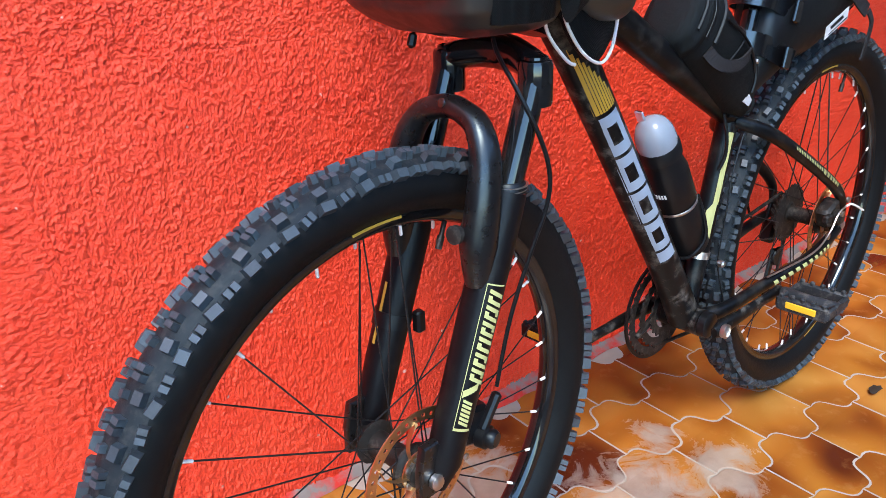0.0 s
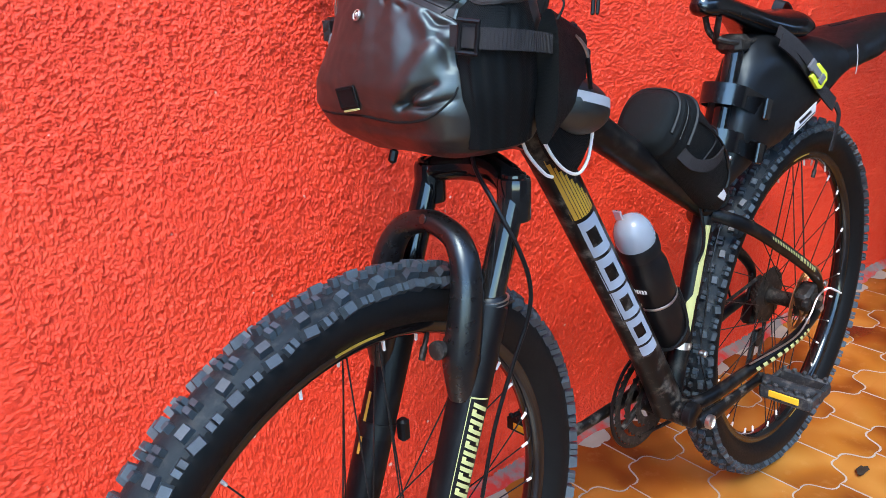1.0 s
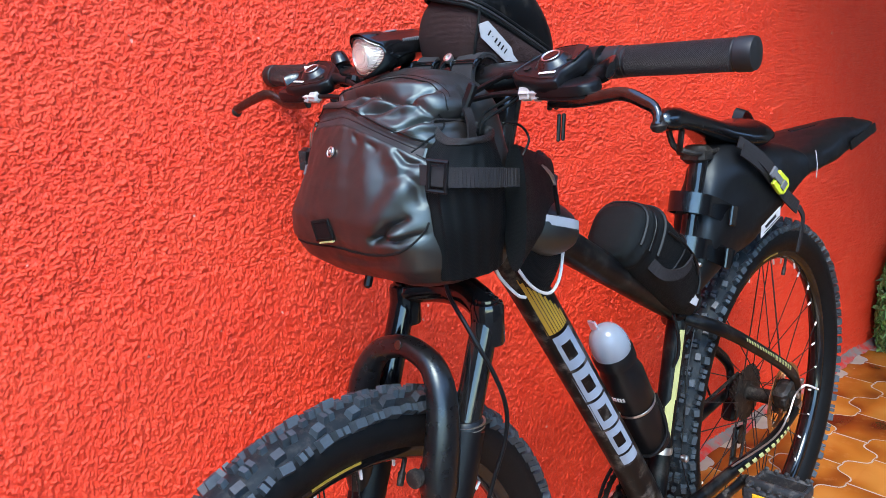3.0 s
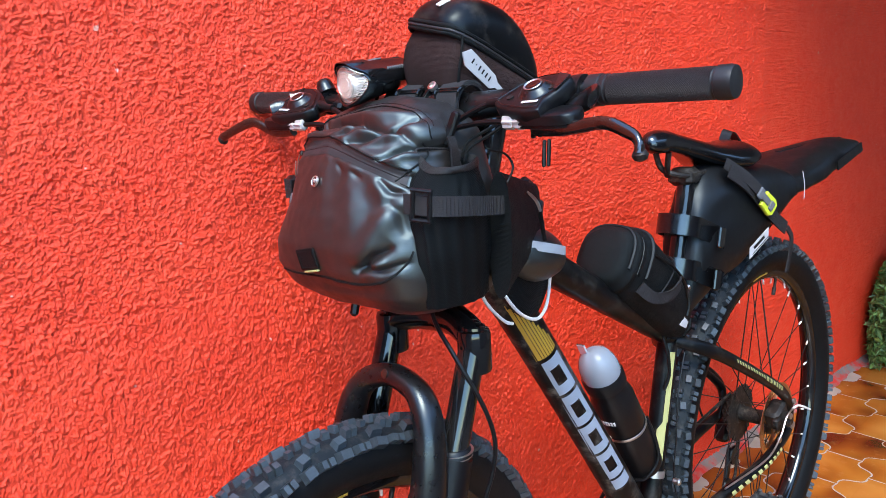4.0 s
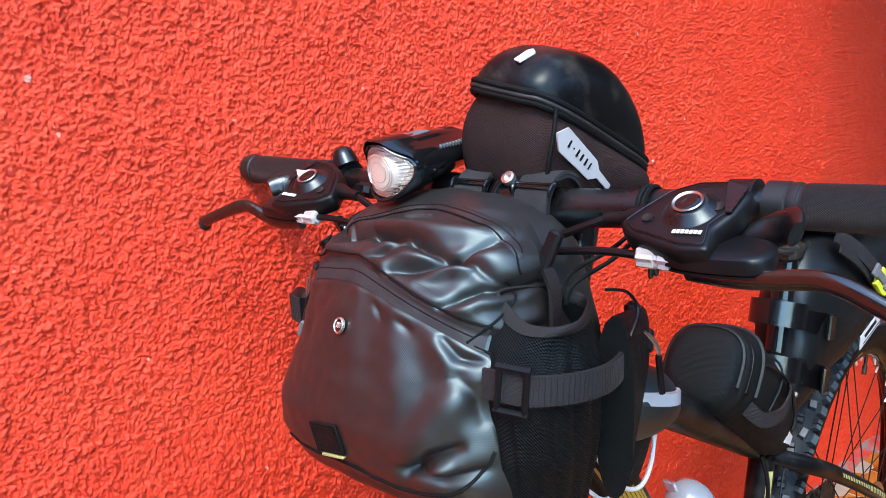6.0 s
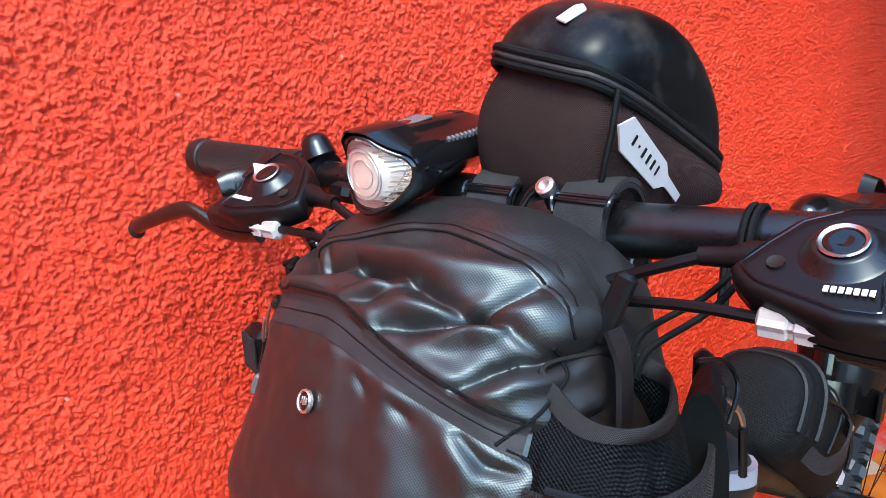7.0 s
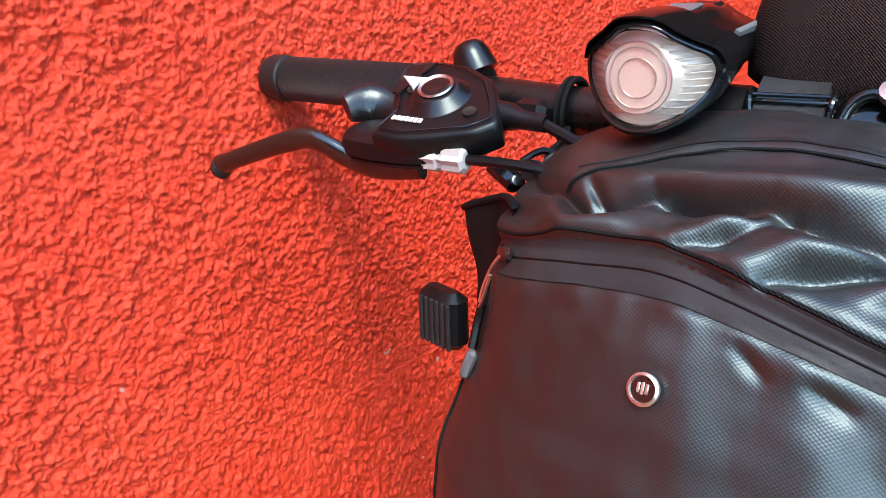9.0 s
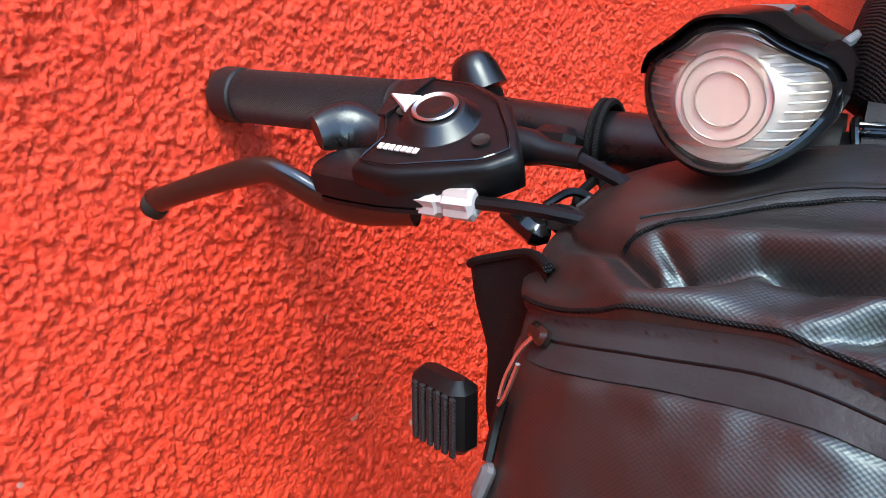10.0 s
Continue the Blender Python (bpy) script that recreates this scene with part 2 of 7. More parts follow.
CAP.b.inputs["Transmission Weight"].default_value = 0.6
CAP.b.inputs["Subsurface Weight"].default_value = 0.0
CAP = CAP.m

# ---- mesh helpers ----


def V(*a):
    return Vector(a)


def catmull(pts, n=6):
    """A smooth curve through the points."""
    pts = [Vector(p) for p in pts]
    out = []
    for i in range(len(pts) - 1):
        p0, p1, p2, p3 = pts[max(i - 1, 0)], pts[i], pts[i + 1], pts[min(i + 2, len(pts) - 1)]
        for j in range(n):
            t = j / n
            out.append(0.5 * (2 * p1 + (p2 - p0) * t + (2 * p0 - 5 * p1 + 4 * p2 - p3) * t * t + (3 * p1 - p0 - 3 * p2 + p3) * t ** 3))
    out.append(pts[-1])
    return out


def skin(rings, closed=True, caps=True, loop=False, bm=None):
    """Faces between rings of points."""
    bm = bm or bmesh.new()
    rows = [[bm.verts.new(p) for p in ring] for ring in rings]
    n = len(rows[0])
    pairs = list(zip(rows, rows[1:])) + ([(rows[-1], rows[0])] if loop else [])
    for a, b in pairs:
        for i in range(n if closed else n - 1):
            j = (i + 1) % n
            bm.faces.new((a[i], a[j], b[j], b[i]))
    if caps and closed and not loop:
        bm.faces.new(rows[0][::-1])
        bm.faces.new(rows[-1])
    return bm


def tube(pts, r, segs=10, caps=True, flat=1.0, up=None, bm=None, loop=False):
    """A tube along points. r: one radius or one a point; flat: second half-width over the first."""
    pts = [Vector(p) for p in pts]
    rs = r if isinstance(r, (list, tuple)) else [r] * len(pts)
    if len(rs) != len(pts):
        rs = [float(np.interp(i / (len(pts) - 1), np.linspace(0, 1, len(rs)), rs)) for i in range(len(pts))]
    rings, side = [], None
    for i, p in enumerate(pts):
        if loop:
            d = (pts[(i + 1) % len(pts)] - pts[i - 1]).normalized()
        else:
            d = (pts[min(i + 1, len(pts) - 1)] - pts[max(i - 1, 0)]).normalized()
        ref = Vector(up) if up else (side if side is not None else (V(0, 0, 1) if abs(d.z) < 0.9 else V(1, 0, 0)))
        side = (ref - d * ref.dot(d)).normalized()
        other = d.cross(side)
        rings.append([p + side * math.cos(a) * rs[i] + other * math.sin(a) * rs[i] * flat for a in (2 * math.pi * k / segs for k in range(segs))])
    return skin(rings, caps=caps, loop=loop, bm=bm)


def rod(a, b, r, segs=12, r2=None, bm=None):
    return tube([a, b], [r, r if r2 is None else r2], segs, bm=bm)


def lathe(profile, segs=24, m=None, bm=None, caps=True):
    """Turns (radius, height) pairs round z, then lays it by m."""
    m = m or Matrix()
    rings = [[m @ V(r * math.cos(a), r * math.sin(a), h) for a in (2 * math.pi * k / segs for k in range(segs))] for r, h in profile]
    return skin(rings, caps=caps, bm=bm)


def block(size, m=None, bevel=0.0, bm=None, taper=1.0):
    """A box with chamfered edges; taper: top over bottom."""
    bm = bm or bmesh.new()
    m = m or Matrix()
    x, y, z = (s / 2 for s in size)
    b = min(bevel, x * 0.9, y * 0.9, z * 0.9)
    if b <= 0:
        rings = [[(-x, -y, -z), (x, -y, -z), (x, y, -z), (-x, y, -z)], [(-x * taper, -y * taper, z), (x * taper, -y * taper, z), (x * taper, y * taper, z), (-x * taper, y * taper, z)]]
        return skin([[m @ Vector(p) for p in r] for r in rings], bm=bm)

    def ring(i, h, k):
        u, v = (x - i) * k, (y - i) * k
        c = b if i == 0 else b * 0.6
        return [m @ V(*p, h) for p in ((-u + c, -v), (u - c, -v), (u, -v + c), (u, v - c), (u - c, v), (-u + c, v), (-u, v - c), (-u, -v + c))]

    return skin([ring(b, -z, 1), ring(0, -z + b, 1), ring(0, z - b, taper), ring(b, z, taper)], bm=bm)


def slab(outline, thick, m=None, bevel=0.0, bm=None):
    """A plate: an outline in x, y pulled up along z."""
    m = m or Matrix()
    pts = [V(p[0], p[1], 0) for p in outline]
    c = sum(pts, V(0, 0, 0)) / len(pts)
    rings = []
    for h, s in ((0, bevel), (bevel, 0), (thick - bevel, 0), (thick, bevel)) if bevel else ((0, 0), (thick, 0)):
        rings.append([m @ (p + (c - p).normalized() * s + V(0, 0, h)) for p in pts])
    return skin(rings, bm=bm)


def frame_of(origin, x, z):
    """A pose from an origin, an x axis and a rough z axis."""
    x = Vector(x).normalized()
    y = Vector(z).cross(x).normalized()
    z = x.cross(y)
    m = Matrix((x, y, z)).transposed().to_4x4()
    m.translation = Vector(origin)
    return m


def axis_pose(origin, z):
    z = Vector(z).normalized()
    x = V(0, 0, 1).cross(z) if abs(z.z) < 0.9 else V(1, 0, 0)
    return frame_of(origin, x, z)


def as_mesh(name, bm, mat, smooth=40.0):
    bmesh.ops.recalc_face_normals(bm, faces=bm.faces)
    if smooth:
        lim = math.cos(radians(smooth))
        for f in bm.faces:
            f.smooth = True
        for e in bm.edges:
            if len(e.link_faces) == 2:
                e.smooth = e.link_faces[0].normal.dot(e.link_faces[1].normal) > lim
    me = bpy.data.meshes.new(name)
    bm.to_mesh(me)
    bm.free()
    me.materials.append(mat)
    return me


HOME = {}


def thing(name, m, label, category, home=(0, 0, 0), group=""):
    """A top-level thing: an Empty at home, in the frame m in which its parts are given."""
    ob = new(name)
    ob.empty_display_size = 0.05
    ob.matrix_world = m @ Matrix.Translation(home)
    HOME[ob.name] = Vector(home)
    return tagged(ob, label, category, group)


def part(name, bm, mat, parent, label="", xf=None, smooth=40.0, kind=""):
    """One mesh under a thing or a part, given in the frame of the top-level thing."""
    if xf:
        bm.transform(xf)
    home = HOME[parent.name]
    bm.transform(Matrix.Translation(-home))
    ob = new(name, as_mesh(name, bm, mat, smooth))
    ob.parent = parent
    HOME[ob.name] = V(0, 0, 0) + home
    return tagged(ob, label, kind=kind)


def again(name, me, parent, m, label=""):
    """One more piece on a shared mesh; m is in the frame of the top-level thing."""
    ob = new(name, me)
    ob.parent = parent
    ob.matrix_local = Matrix.Translation(-HOME[parent.name]) @ m
    HOME[ob.name] = V(0, 0, 0) + HOME[parent.name]
    return tagged(ob, label)


def mirrored(bm):
    bm.transform(Matrix.Diagonal((1, -1, 1, 1)))
    bmesh.ops.reverse_faces(bm, faces=bm.faces)
    return bm


# ---- wall and floor ----
WALL_Y = 1.10


def hash2(ix, iz, k):
    v = np.sin(ix * 127.1 + iz * 311.7 + k * 74.7) * 43758.5453
    return v - np.floor(v)


def cells(x, z, size, k):
    """Rounded clods: for each place the height of the highest of its neighbour clods."""
    u, w = x / size, z / size
    iu, iw = np.floor(u), np.floor(w)
    best = np.zeros_like(u)
    for di in (-1, 0, 1):
        for dj in (-1, 0, 1):
            a, b = iu + di, iw + dj
            px, pz = a + hash2(a, b, k), b + hash2(a, b, k + 1)
            r, h = 0.42 + 0.45 * hash2(a, b, k + 2), hash2(a, b, k + 3) ** 1.7
            d = ((u - px) ** 2 + (w - pz) ** 2) / r ** 2
            best = np.maximum(best, h * np.clip(1 - d, 0, 1) ** 0.6)
    return best


def drift(x, z, size, k):
    """Smooth value noise."""
    u, w = x / size, z / size
    iu, iw = np.floor(u), np.floor(w)
    fu, fw = u - iu, w - iw
    fu, fw = fu * fu * (3 - 2 * fu), fw * fw * (3 - 2 * fw)
    a, b = hash2(iu, iw, k), hash2(iu + 1, iw, k)
    c, d = hash2(iu, iw + 1, k), hash2(iu + 1, iw + 1, k)
    return (a * (1 - fu) + b * fu) * (1 - fw) + (c * (1 - fu) + d * fu) * fw


def grid_mesh(name, xs, zs, height, mat):
    """A dense sheet over x and z whose height comes out towards -y."""
    X, Z = np.meshgrid(xs, zs)
    co = np.stack([X, WALL_Y - height(X, Z), Z], -1).reshape(-1, 3)
    nx, nz = len(xs), len(zs)
    i = (np.arange(nz - 1)[:, None] * nx + np.arange(nx - 1)).ravel()
    quads = np.stack([i, i + 1, i + nx + 1, i + nx], 1)
    me = bpy.data.meshes.new(name)
    me.vertices.add(len(co))
    me.vertices.foreach_set("co", co.ravel())
    me.loops.add(quads.size)
    me.loops.foreach_set("vertex_index", quads.ravel())
    me.polygons.add(len(quads))
    me.polygons.foreach_set("loop_start", np.arange(0, quads.size, 4))
    me.polygons.foreach_set("use_smooth", np.ones(len(quads), bool))
    me.update(calc_edges=True)
    me.materials.append(mat)
    return me


def chips(x, z, size, k):
    """Crumbs of cast plaster: the nearest one stands at its own height with its own tilt; also its edge distance."""
    u, w = x / size, z / size
    iu, iw = np.floor(u), np.floor(w)
    d1, d2, h = np.full_like(u, 9.0), np.full_like(u, 9.0), np.zeros_like(u)
    for di in (-1, 0, 1):
        for dj in (-1, 0, 1):
            a, b = iu + di, iw + dj
            px, pz = u - a - hash2(a, b, k), w - b - hash2(a, b, k + 1)
            d = np.hypot(px, pz)
            top = hash2(a, b, k + 2) ** 1.6 + px * (hash2(a, b, k + 3) - 0.5) * 0.9 + pz * (hash2(a, b, k + 4) - 0.5) * 0.9
            near = d < d1
            d2 = np.where(near, d1, np.minimum(d2, d))
            h = np.where(near, top, h)
            d1 = np.where(near, d, d1)
    return h * np.clip((d2 - d1) / 0.22, 0, 1) ** 0.7


def stucco_height(x, z):
    warp, warp2 = (drift(x, z, 0.006, 5) - 0.5) * 0.004, (drift(x, z, 0.006, 15) - 0.5) * 0.004
    low = drift(x, z, 0.045, 3)
    big = chips(x + warp, z + warp2, 0.0080, 11) * np.clip(low * 2.2 - 0.55, 0.0, 1)
    mid = chips(x + warp2, z + warp, 0.0049, 23)
    small = chips(x + warp * 0.5, z, 0.0031, 61)
    grit = cells(x, z, 0.0023, 83)
    streak = np.clip(cells(x + warp, z * 0.16, 0.009, 41) * 1.4, 0, 0.9) * np.clip(drift(x, z, 0.05, 9) * 6 - 4.2, 0, 1)
    h = 0.0026 * big + 0.0024 * mid + 0.0019 * small + 0.0012 * grit + 0.0022 * streak + 0.0030 * drift(x, z, 0.35, 7)
    return h - 0.0058


xs = np.concatenate([np.arange(-1.2, 0.05, 0.05), np.arange(0.05, 0.24, 0.003), np.arange(0.24, 1.20, 0.00125), np.arange(1.20, 1.7, 0.0023), np.arange(1.7, 2.2, 0.0027), np.arange(2.2, 4.3, 0.012)])
zs = np.concatenate([np.arange(0.0, 0.36, 0.0030), np.arange(0.36, 0.80, 0.0020), np.arange(0.80, 1.26, 0.00125), np.arange(1.26, 1.6, 0.0030), np.arange(1.6, 2.45, 0.05)])
wall = tagged(new("wall_north", grid_mesh("wall_north", xs, zs, stucco_height, STUCCO)), "rough red-painted stucco wall behind the bicycle", "wall", kind="structure")
core = tagged(new("wall_core", as_mesh("wall_core", block((10.26, 0.20, 2.40), pose(-0.87, WALL_Y + 0.112, 1.2)), STUCCO, 0)), "red-painted wall body behind the stucco", "wall", kind="structure")

# ground out of view, made dark so that it bounces little light
yard_bm = bmesh.new()
yard_bm.faces.new([yard_bm.verts.new(p) for p in ((-60, -60, -0.012), (60, -60, -0.012), (60, 60, -0.012), (-60, 60, -0.012))])
tagged(new("ground", as_mesh("ground", yard_bm, YARDGROUND, 0)), "plain ground out of view, darkened to cut bounce light", "ground", kind="structure")
ground_bm = block((6.3, 1.36, 0.0086), pose(1.95, 0.62, -0.0057))
ground = tagged(new("floor", as_mesh("floor", ground_bm, GROUT, 0)), "terracotta tiled floor with pale grout joints", "floor", kind="structure")
HOME["floor"] = V(0, 0, 0)

# unseen plain walls behind and beside the camera and a far-end roof, added to block sky light
YARD = worn("plain_yard_plaster", (0.16, 0.145, 0.13), 0.9, scale=3, spread=0.2, bump=0.2).m
for name, size, at, label in (("sky_block_south", (4.4, 0.2, 2.7), (2.6, -3.2, 1.35), "unseen plaster wall added across the yard to block low sky"), ("sky_block_west", (0.2, 2.6, 2.7), (-2.7, -0.2, 1.35), "unseen plaster wall added at the near end to darken reflections"), ("sky_block_east", (0.2, 4.5, 2.7), (4.8, -1.0, 1.35), "unseen plaster wall added at the end of the yard to block sky")):
    tagged(new(name, as_mesh(name, block(size, pose(*at)), YARD, 0)), label, "wall", kind="structure")
tagged(new("ceiling", as_mesh("ceiling", block((3.42, 2.6, 0.15), pose(3.19, -0.10, 2.62)), YARD, 0)), "unseen flat roof added to shade the end of the yard", "ceiling", kind="structure")
# ---- the bicycle ----
# Its frame: x to the rear along the bicycle, y to its right (the wall), z up; the origin is where the rear tyre stands.
YAW, TILT_IN = radians(4.19), radians(1.5)
_b = V(math.cos(YAW), math.sin(YAW), 0)
_r = V(-math.sin(YAW), math.cos(YAW), 0)
_u = V(0, 0, 1) * math.cos(TILT_IN) + _r * math.sin(TILT_IN)
_r = _r * math.cos(TILT_IN) - V(0, 0, 1) * math.sin(TILT_IN)
BIKE = Matrix((_b, _r, _u)).transposed().to_4x4()
BIKE.translation = V(1.582, 0.779 - 0.366 * math.sin(TILT_IN), 0)
STEER_AXIS, STEER_AT = V(0.350, 0, 0.937), V(-0.845, 0, 0.86)
STEER = Matrix.Translation(STEER_AT) @ Matrix.Rotation(radians(2.5), 4, STEER_AXIS) @ Matrix.Translation(-STEER_AT)
REAR, FRONT, BB = V(-0.006, 0, 0.372), V(-1.090, 0, 0.372), V(-0.442, 0, 0.308)

bike = thing("mountain_bike", BIKE, "matte black hardtail mountain bike leaning against the red wall", "bicycle", (-0.5, 0, 0))


def ring_of(profile, segs, c, bm=None):
    """Turns a closed outline of (radius, y) round the axle at c."""
    rings = []
    for k in range(segs):
        a = 2 * math.pi * k / segs
        rings.append([V(c.x + r * math.cos(a), c.y + y, c.z + r * math.sin(a)) for r, y in profile])
    return skin(rings, loop=True, caps=False, bm=bm)


def knob(bm, c, a, y, r, size, lean, height, sipes):
    """One tread block at wheel angle a and offset y; sipes cut it in pieces."""
    out = V(math.cos(a), 0, math.sin(a))
    along = V(-math.sin(a), 0, math.cos(a))
    nrm = (out * math.cos(lean) + V(0, 1, 0) * math.sin(lean)).normalized()
    side = along.cross(nrm)
    at = c + out * r + V(0, y, 0)
    jog = hash((round(a * 1000), round(y * 1e4))) % 97 / 97 - 0.5
    along, side = along * math.cos(jog * 0.4) + side * math.sin(jog * 0.4), side * math.cos(jog * 0.4) - along * math.sin(jog * 0.4)
    size = (size[0] * (0.84 + 0.16 * jog), size[1] * (0.84 - 0.14 * jog))
    height = height * (1 + 0.25 * jog)
    n = sipes + 1
    gap = 0.0009
    w = (size[0] - gap * sipes) / n
    for i in range(n):
        m = Matrix((along, side, nrm)).transposed().to_4x4()
        m.translation = at + along * (-size[0] / 2 + w / 2 + i * (w + gap)) + nrm * (height / 2 - 0.0015)
        block((w, size[1], height + 0.003), m, taper=0.78, bm=bm)


def wheel(c, name, xf, seed):
    rnd = random.Random(seed)
    rim_prof = [(0.294, -0.0125), (0.296, -0.0138), (0.311, -0.0145), (0.3135, -0.0135), (0.3135, 0.0135), (0.311, 0.0145), (0.296, 0.0138), (0.294, 0.0125), (0.289, 0.006), (0.289, -0.006)]
    w = part("wheel", ring_of(rim_prof, 96, c), GLOSS, bike, name, xf)
    # carcass
    prof = []
    for k in range(24):
        a = 2 * math.pi * k / 24
        prof.append((0.3355 + 0.0298 * math.cos(a) - (0.004 if abs(a - math.pi) < 0.6 else 0), 0.0305 * math.sin(a)))
    part("tyre", ring_of(prof, 128, c), RUBBER, w, "black knobbly tyre with dusty sidewalls", xf)
    crown = [(0.3358 + 0.0300 * math.cos(a), 0.0308 * math.sin(a)) for a in np.linspace(-1.0, 1.0, 15)]
    part("tread_base", ring_of(crown + [(r - 0.002, y * 0.97) for r, y in crown[::-1]], 128, c), TREADBASE, w, "", xf)
    # tread, in rows across
    bm = bmesh.new()
    rows = 94
    for i in range(rows):
        a = 2 * math.pi * (i + 0.06 * rnd.uniform(-1, 1)) / rows
        half = math.pi / rows
        long = i % 2 == 0
        for s in (-1, 1):
            knob(bm, c, a + (half * 0.7 if s > 0 else 0), s * 0.0262, 0.3528, (0.0200, 0.0125 if long else 0.0150), s * 0.95, 0.0088, 1 if long else 0)
            if long:
                knob(bm, c, a + half * (0.35 if s > 0 else 0.1), s * 0.0078, 0.3640, (0.0195, 0.0138), s * 0.2, 0.0088, 1)
            else:
                knob(bm, c, a + half * (0.2 if s > 0 else -0.2), s * 0.0158, 0.3608, (0.0190, 0.0135), s * 0.45, 0.0088, 0)
                if s > 0:
                    knob(bm, c, a + half * 0.1, 0.0, 0.3650, (0.0110, 0.0085), 0.0, 0.0076, 0)
    part("tread", bm, TREAD, w, "chunky rubber tread blocks", xf, 0, kind="stuff")
    # hub
    prof_hub = [(0.008, -0.062), (0.014, -0.062), (0.014, -0.055), (0.020, -0.052), (0.022, -0.040), (0.028, -0.036), (0.029, -0.032), (0.017, -0.028), (0.015, 0.0), (0.017, 0.028), (0.029, 0.032), (0.028, 0.036), (0.014, 0.045), (0.010, 0.062), (0.008, 0.062)]
    part("hub", lathe(prof_hub, 20, axis_pose(c, (0, 1, 0))), DARK, w, "", xf)
    # spokes and nipples share their meshes
    s_bm = rod((0, 0, 0), (0, 0, 1), 0.00105, 6)
    s_me = as_mesh("spoke", s_bm, SPOKE)
    n_me = as_mesh("nipple", lathe([(0.0012, -0.013), (0.0020, -0.012), (0.0021, 0.0), (0.0030, 0.001), (0.0030, 0.003)], 8), WHITE)
    for k in range(32):
        side = -1 if k % 2 else 1
        a = 2 * math.pi * (k + 0.5) / 32
        lead = radians(62) * (1 if (k // 2) % 2 else -1)
        p = xf @ (c + V(0.027 * math.cos(a + lead), side * 0.034, 0.027 * math.sin(a + lead)))
        q = xf @ (c + V(0.290 * math.cos(a), side * 0.003, 0.290 * math.sin(a)))
        m = axis_pose(p, q - p)
        again("spoke", s_me, w, m @ Matrix.Diagonal((1, 1, (q - p).length, 1)))
        again("nipple", n_me, w, axis_pose(q, q - p), "white spoke nipple" if k == 0 else "")
    # disc rotor, with slots round its band
    m = axis_pose(c + V(0, -0.0455, 0), (0, 1, 0))
    bm = bmesh.new()
    for k in range(36):
        a0, a1 = 2 * math.pi * k / 36, 2 * math.pi * (k + 0.62) / 36
        a2 = 2 * math.pi * (k + 1) / 36
        for (r0, r1, b0, b1) in ((0.0655, 0.0695, a0, a2), (0.0745, 0.0800, a0, a2), (0.0695, 0.0745, a0, a1)):
            n = 3
            for j in range(n):
                f0, f1 = b0 + (b1 - b0) * j / n, b0 + (b1 - b0) * (j + 1) / n
                pts = [m @ V(r * math.cos(f), r * math.sin(f), h) for h in (-0.0009, 0.0009) for r, f in ((r0, f0), (r1, f0), (r1, f1), (r0, f1))]
                skin([pts[:4], pts[4:]], bm=bm)
    for k in range(6):
        a = 2 * math.pi * k / 6
        pts = [m @ V(r * math.cos(a + t), r * math.sin(a + t), 0) for r, t in ((0.020, 0.0), (0.035, 0.10), (0.052, 0.28), (0.067, 0.50))]
        tube(catmull(pts, 3), [0.006, 0.004, 0.0035, 0.005], 4, flat=0.2, up=(0, 1, 0), bm=bm)
    lathe([(0.017, -0.001), (0.026, -0.001), (0.026, 0.001), (0.017, 0.001)], 24, m, bm)
    rotor = part("brake_rotor", bm, ROTOR, w, "perforated disc rotor with rusty sheen", xf, 30)
    b_me = as_mesh("rotor_bolt", lathe([(0.0038, 0), (0.0045, 0.0006), (0.0045, 0.0022), (0.003, 0.003)], 10), STEEL)
    for k in range(6):
        a = 2 * math.pi * (k + 0.5) / 6
        again("rotor_bolt", b_me, w, xf @ axis_pose(c + V(0.022 * math.cos(a), -0.047, 0.022 * math.sin(a)), (0, -1, 0)))
    # faded marks on the rim
    for a in (1.50, 4.9):
        pts = [c + V(0.303 * math.cos(a + t), -0.0148, 0.303 * math.sin(a + t)) for t in np.linspace(0, 0.22, 7)]
        part("rim_mark", tube(pts, 0.0016, 4, flat=0.15), GOLD, w, "faded gold rim lettering", xf)
    # valve
    av = 1.22
    o = V(math.cos(av), 0, math.sin(av))
    part("valve", tube([c + o * 0.292, c + o * 0.272, c + o * 0.270, c + o * 0.255], [0.003, 0.003, 0.0045, 0.004], 8), DARK, w, "", xf)
    return w


front_wheel = wheel(FRONT, "front wheel with black rim and wire spokes", STEER, 4)
rear_wheel = wheel(REAR, "rear wheel with black rim and wire spokes", Matrix(), 5)

# frame tubes
HEAD_LO, HEAD_HI = V(-0.853, 0, 0.838), V(-0.808, 0, 0.958)
part("head_tube", tube([HEAD_LO, HEAD_LO.lerp(HEAD_HI, 0.08), HEAD_LO.lerp(HEAD_HI, 0.5), HEAD_LO.lerp(HEAD_HI, 0.92), HEAD_HI], [0.028, 0.026, 0.024, 0.026, 0.028], 20), FRAME, bike)
DT = catmull([(-0.822, 0, 0.880), (-0.755, 0, 0.792), (-0.62, 0, 0.590), (-0.50, 0, 0.405), (-0.445, 0, 0.312)], 6)
part("down_tube", tube(DT, [0.0275, 0.0275, 0.027, 0.0275, 0.030], 20, flat=0.9, up=(0.83, 0, 0.55)), MUDDY, bike, "matte black down tube with grey block lettering and dried mud")
TT = catmull([(-0.822, 0, 0.918), (-0.67, 0, 0.829), (-0.50, 0, 0.730), (-0.36, 0, 0.648)], 6)
part("top_tube", tube(TT, [0.027, 0.024, 0.021, 0.018], 18, flat=1.05, up=(0.5, 0, 0.86)), FRAME, bike)
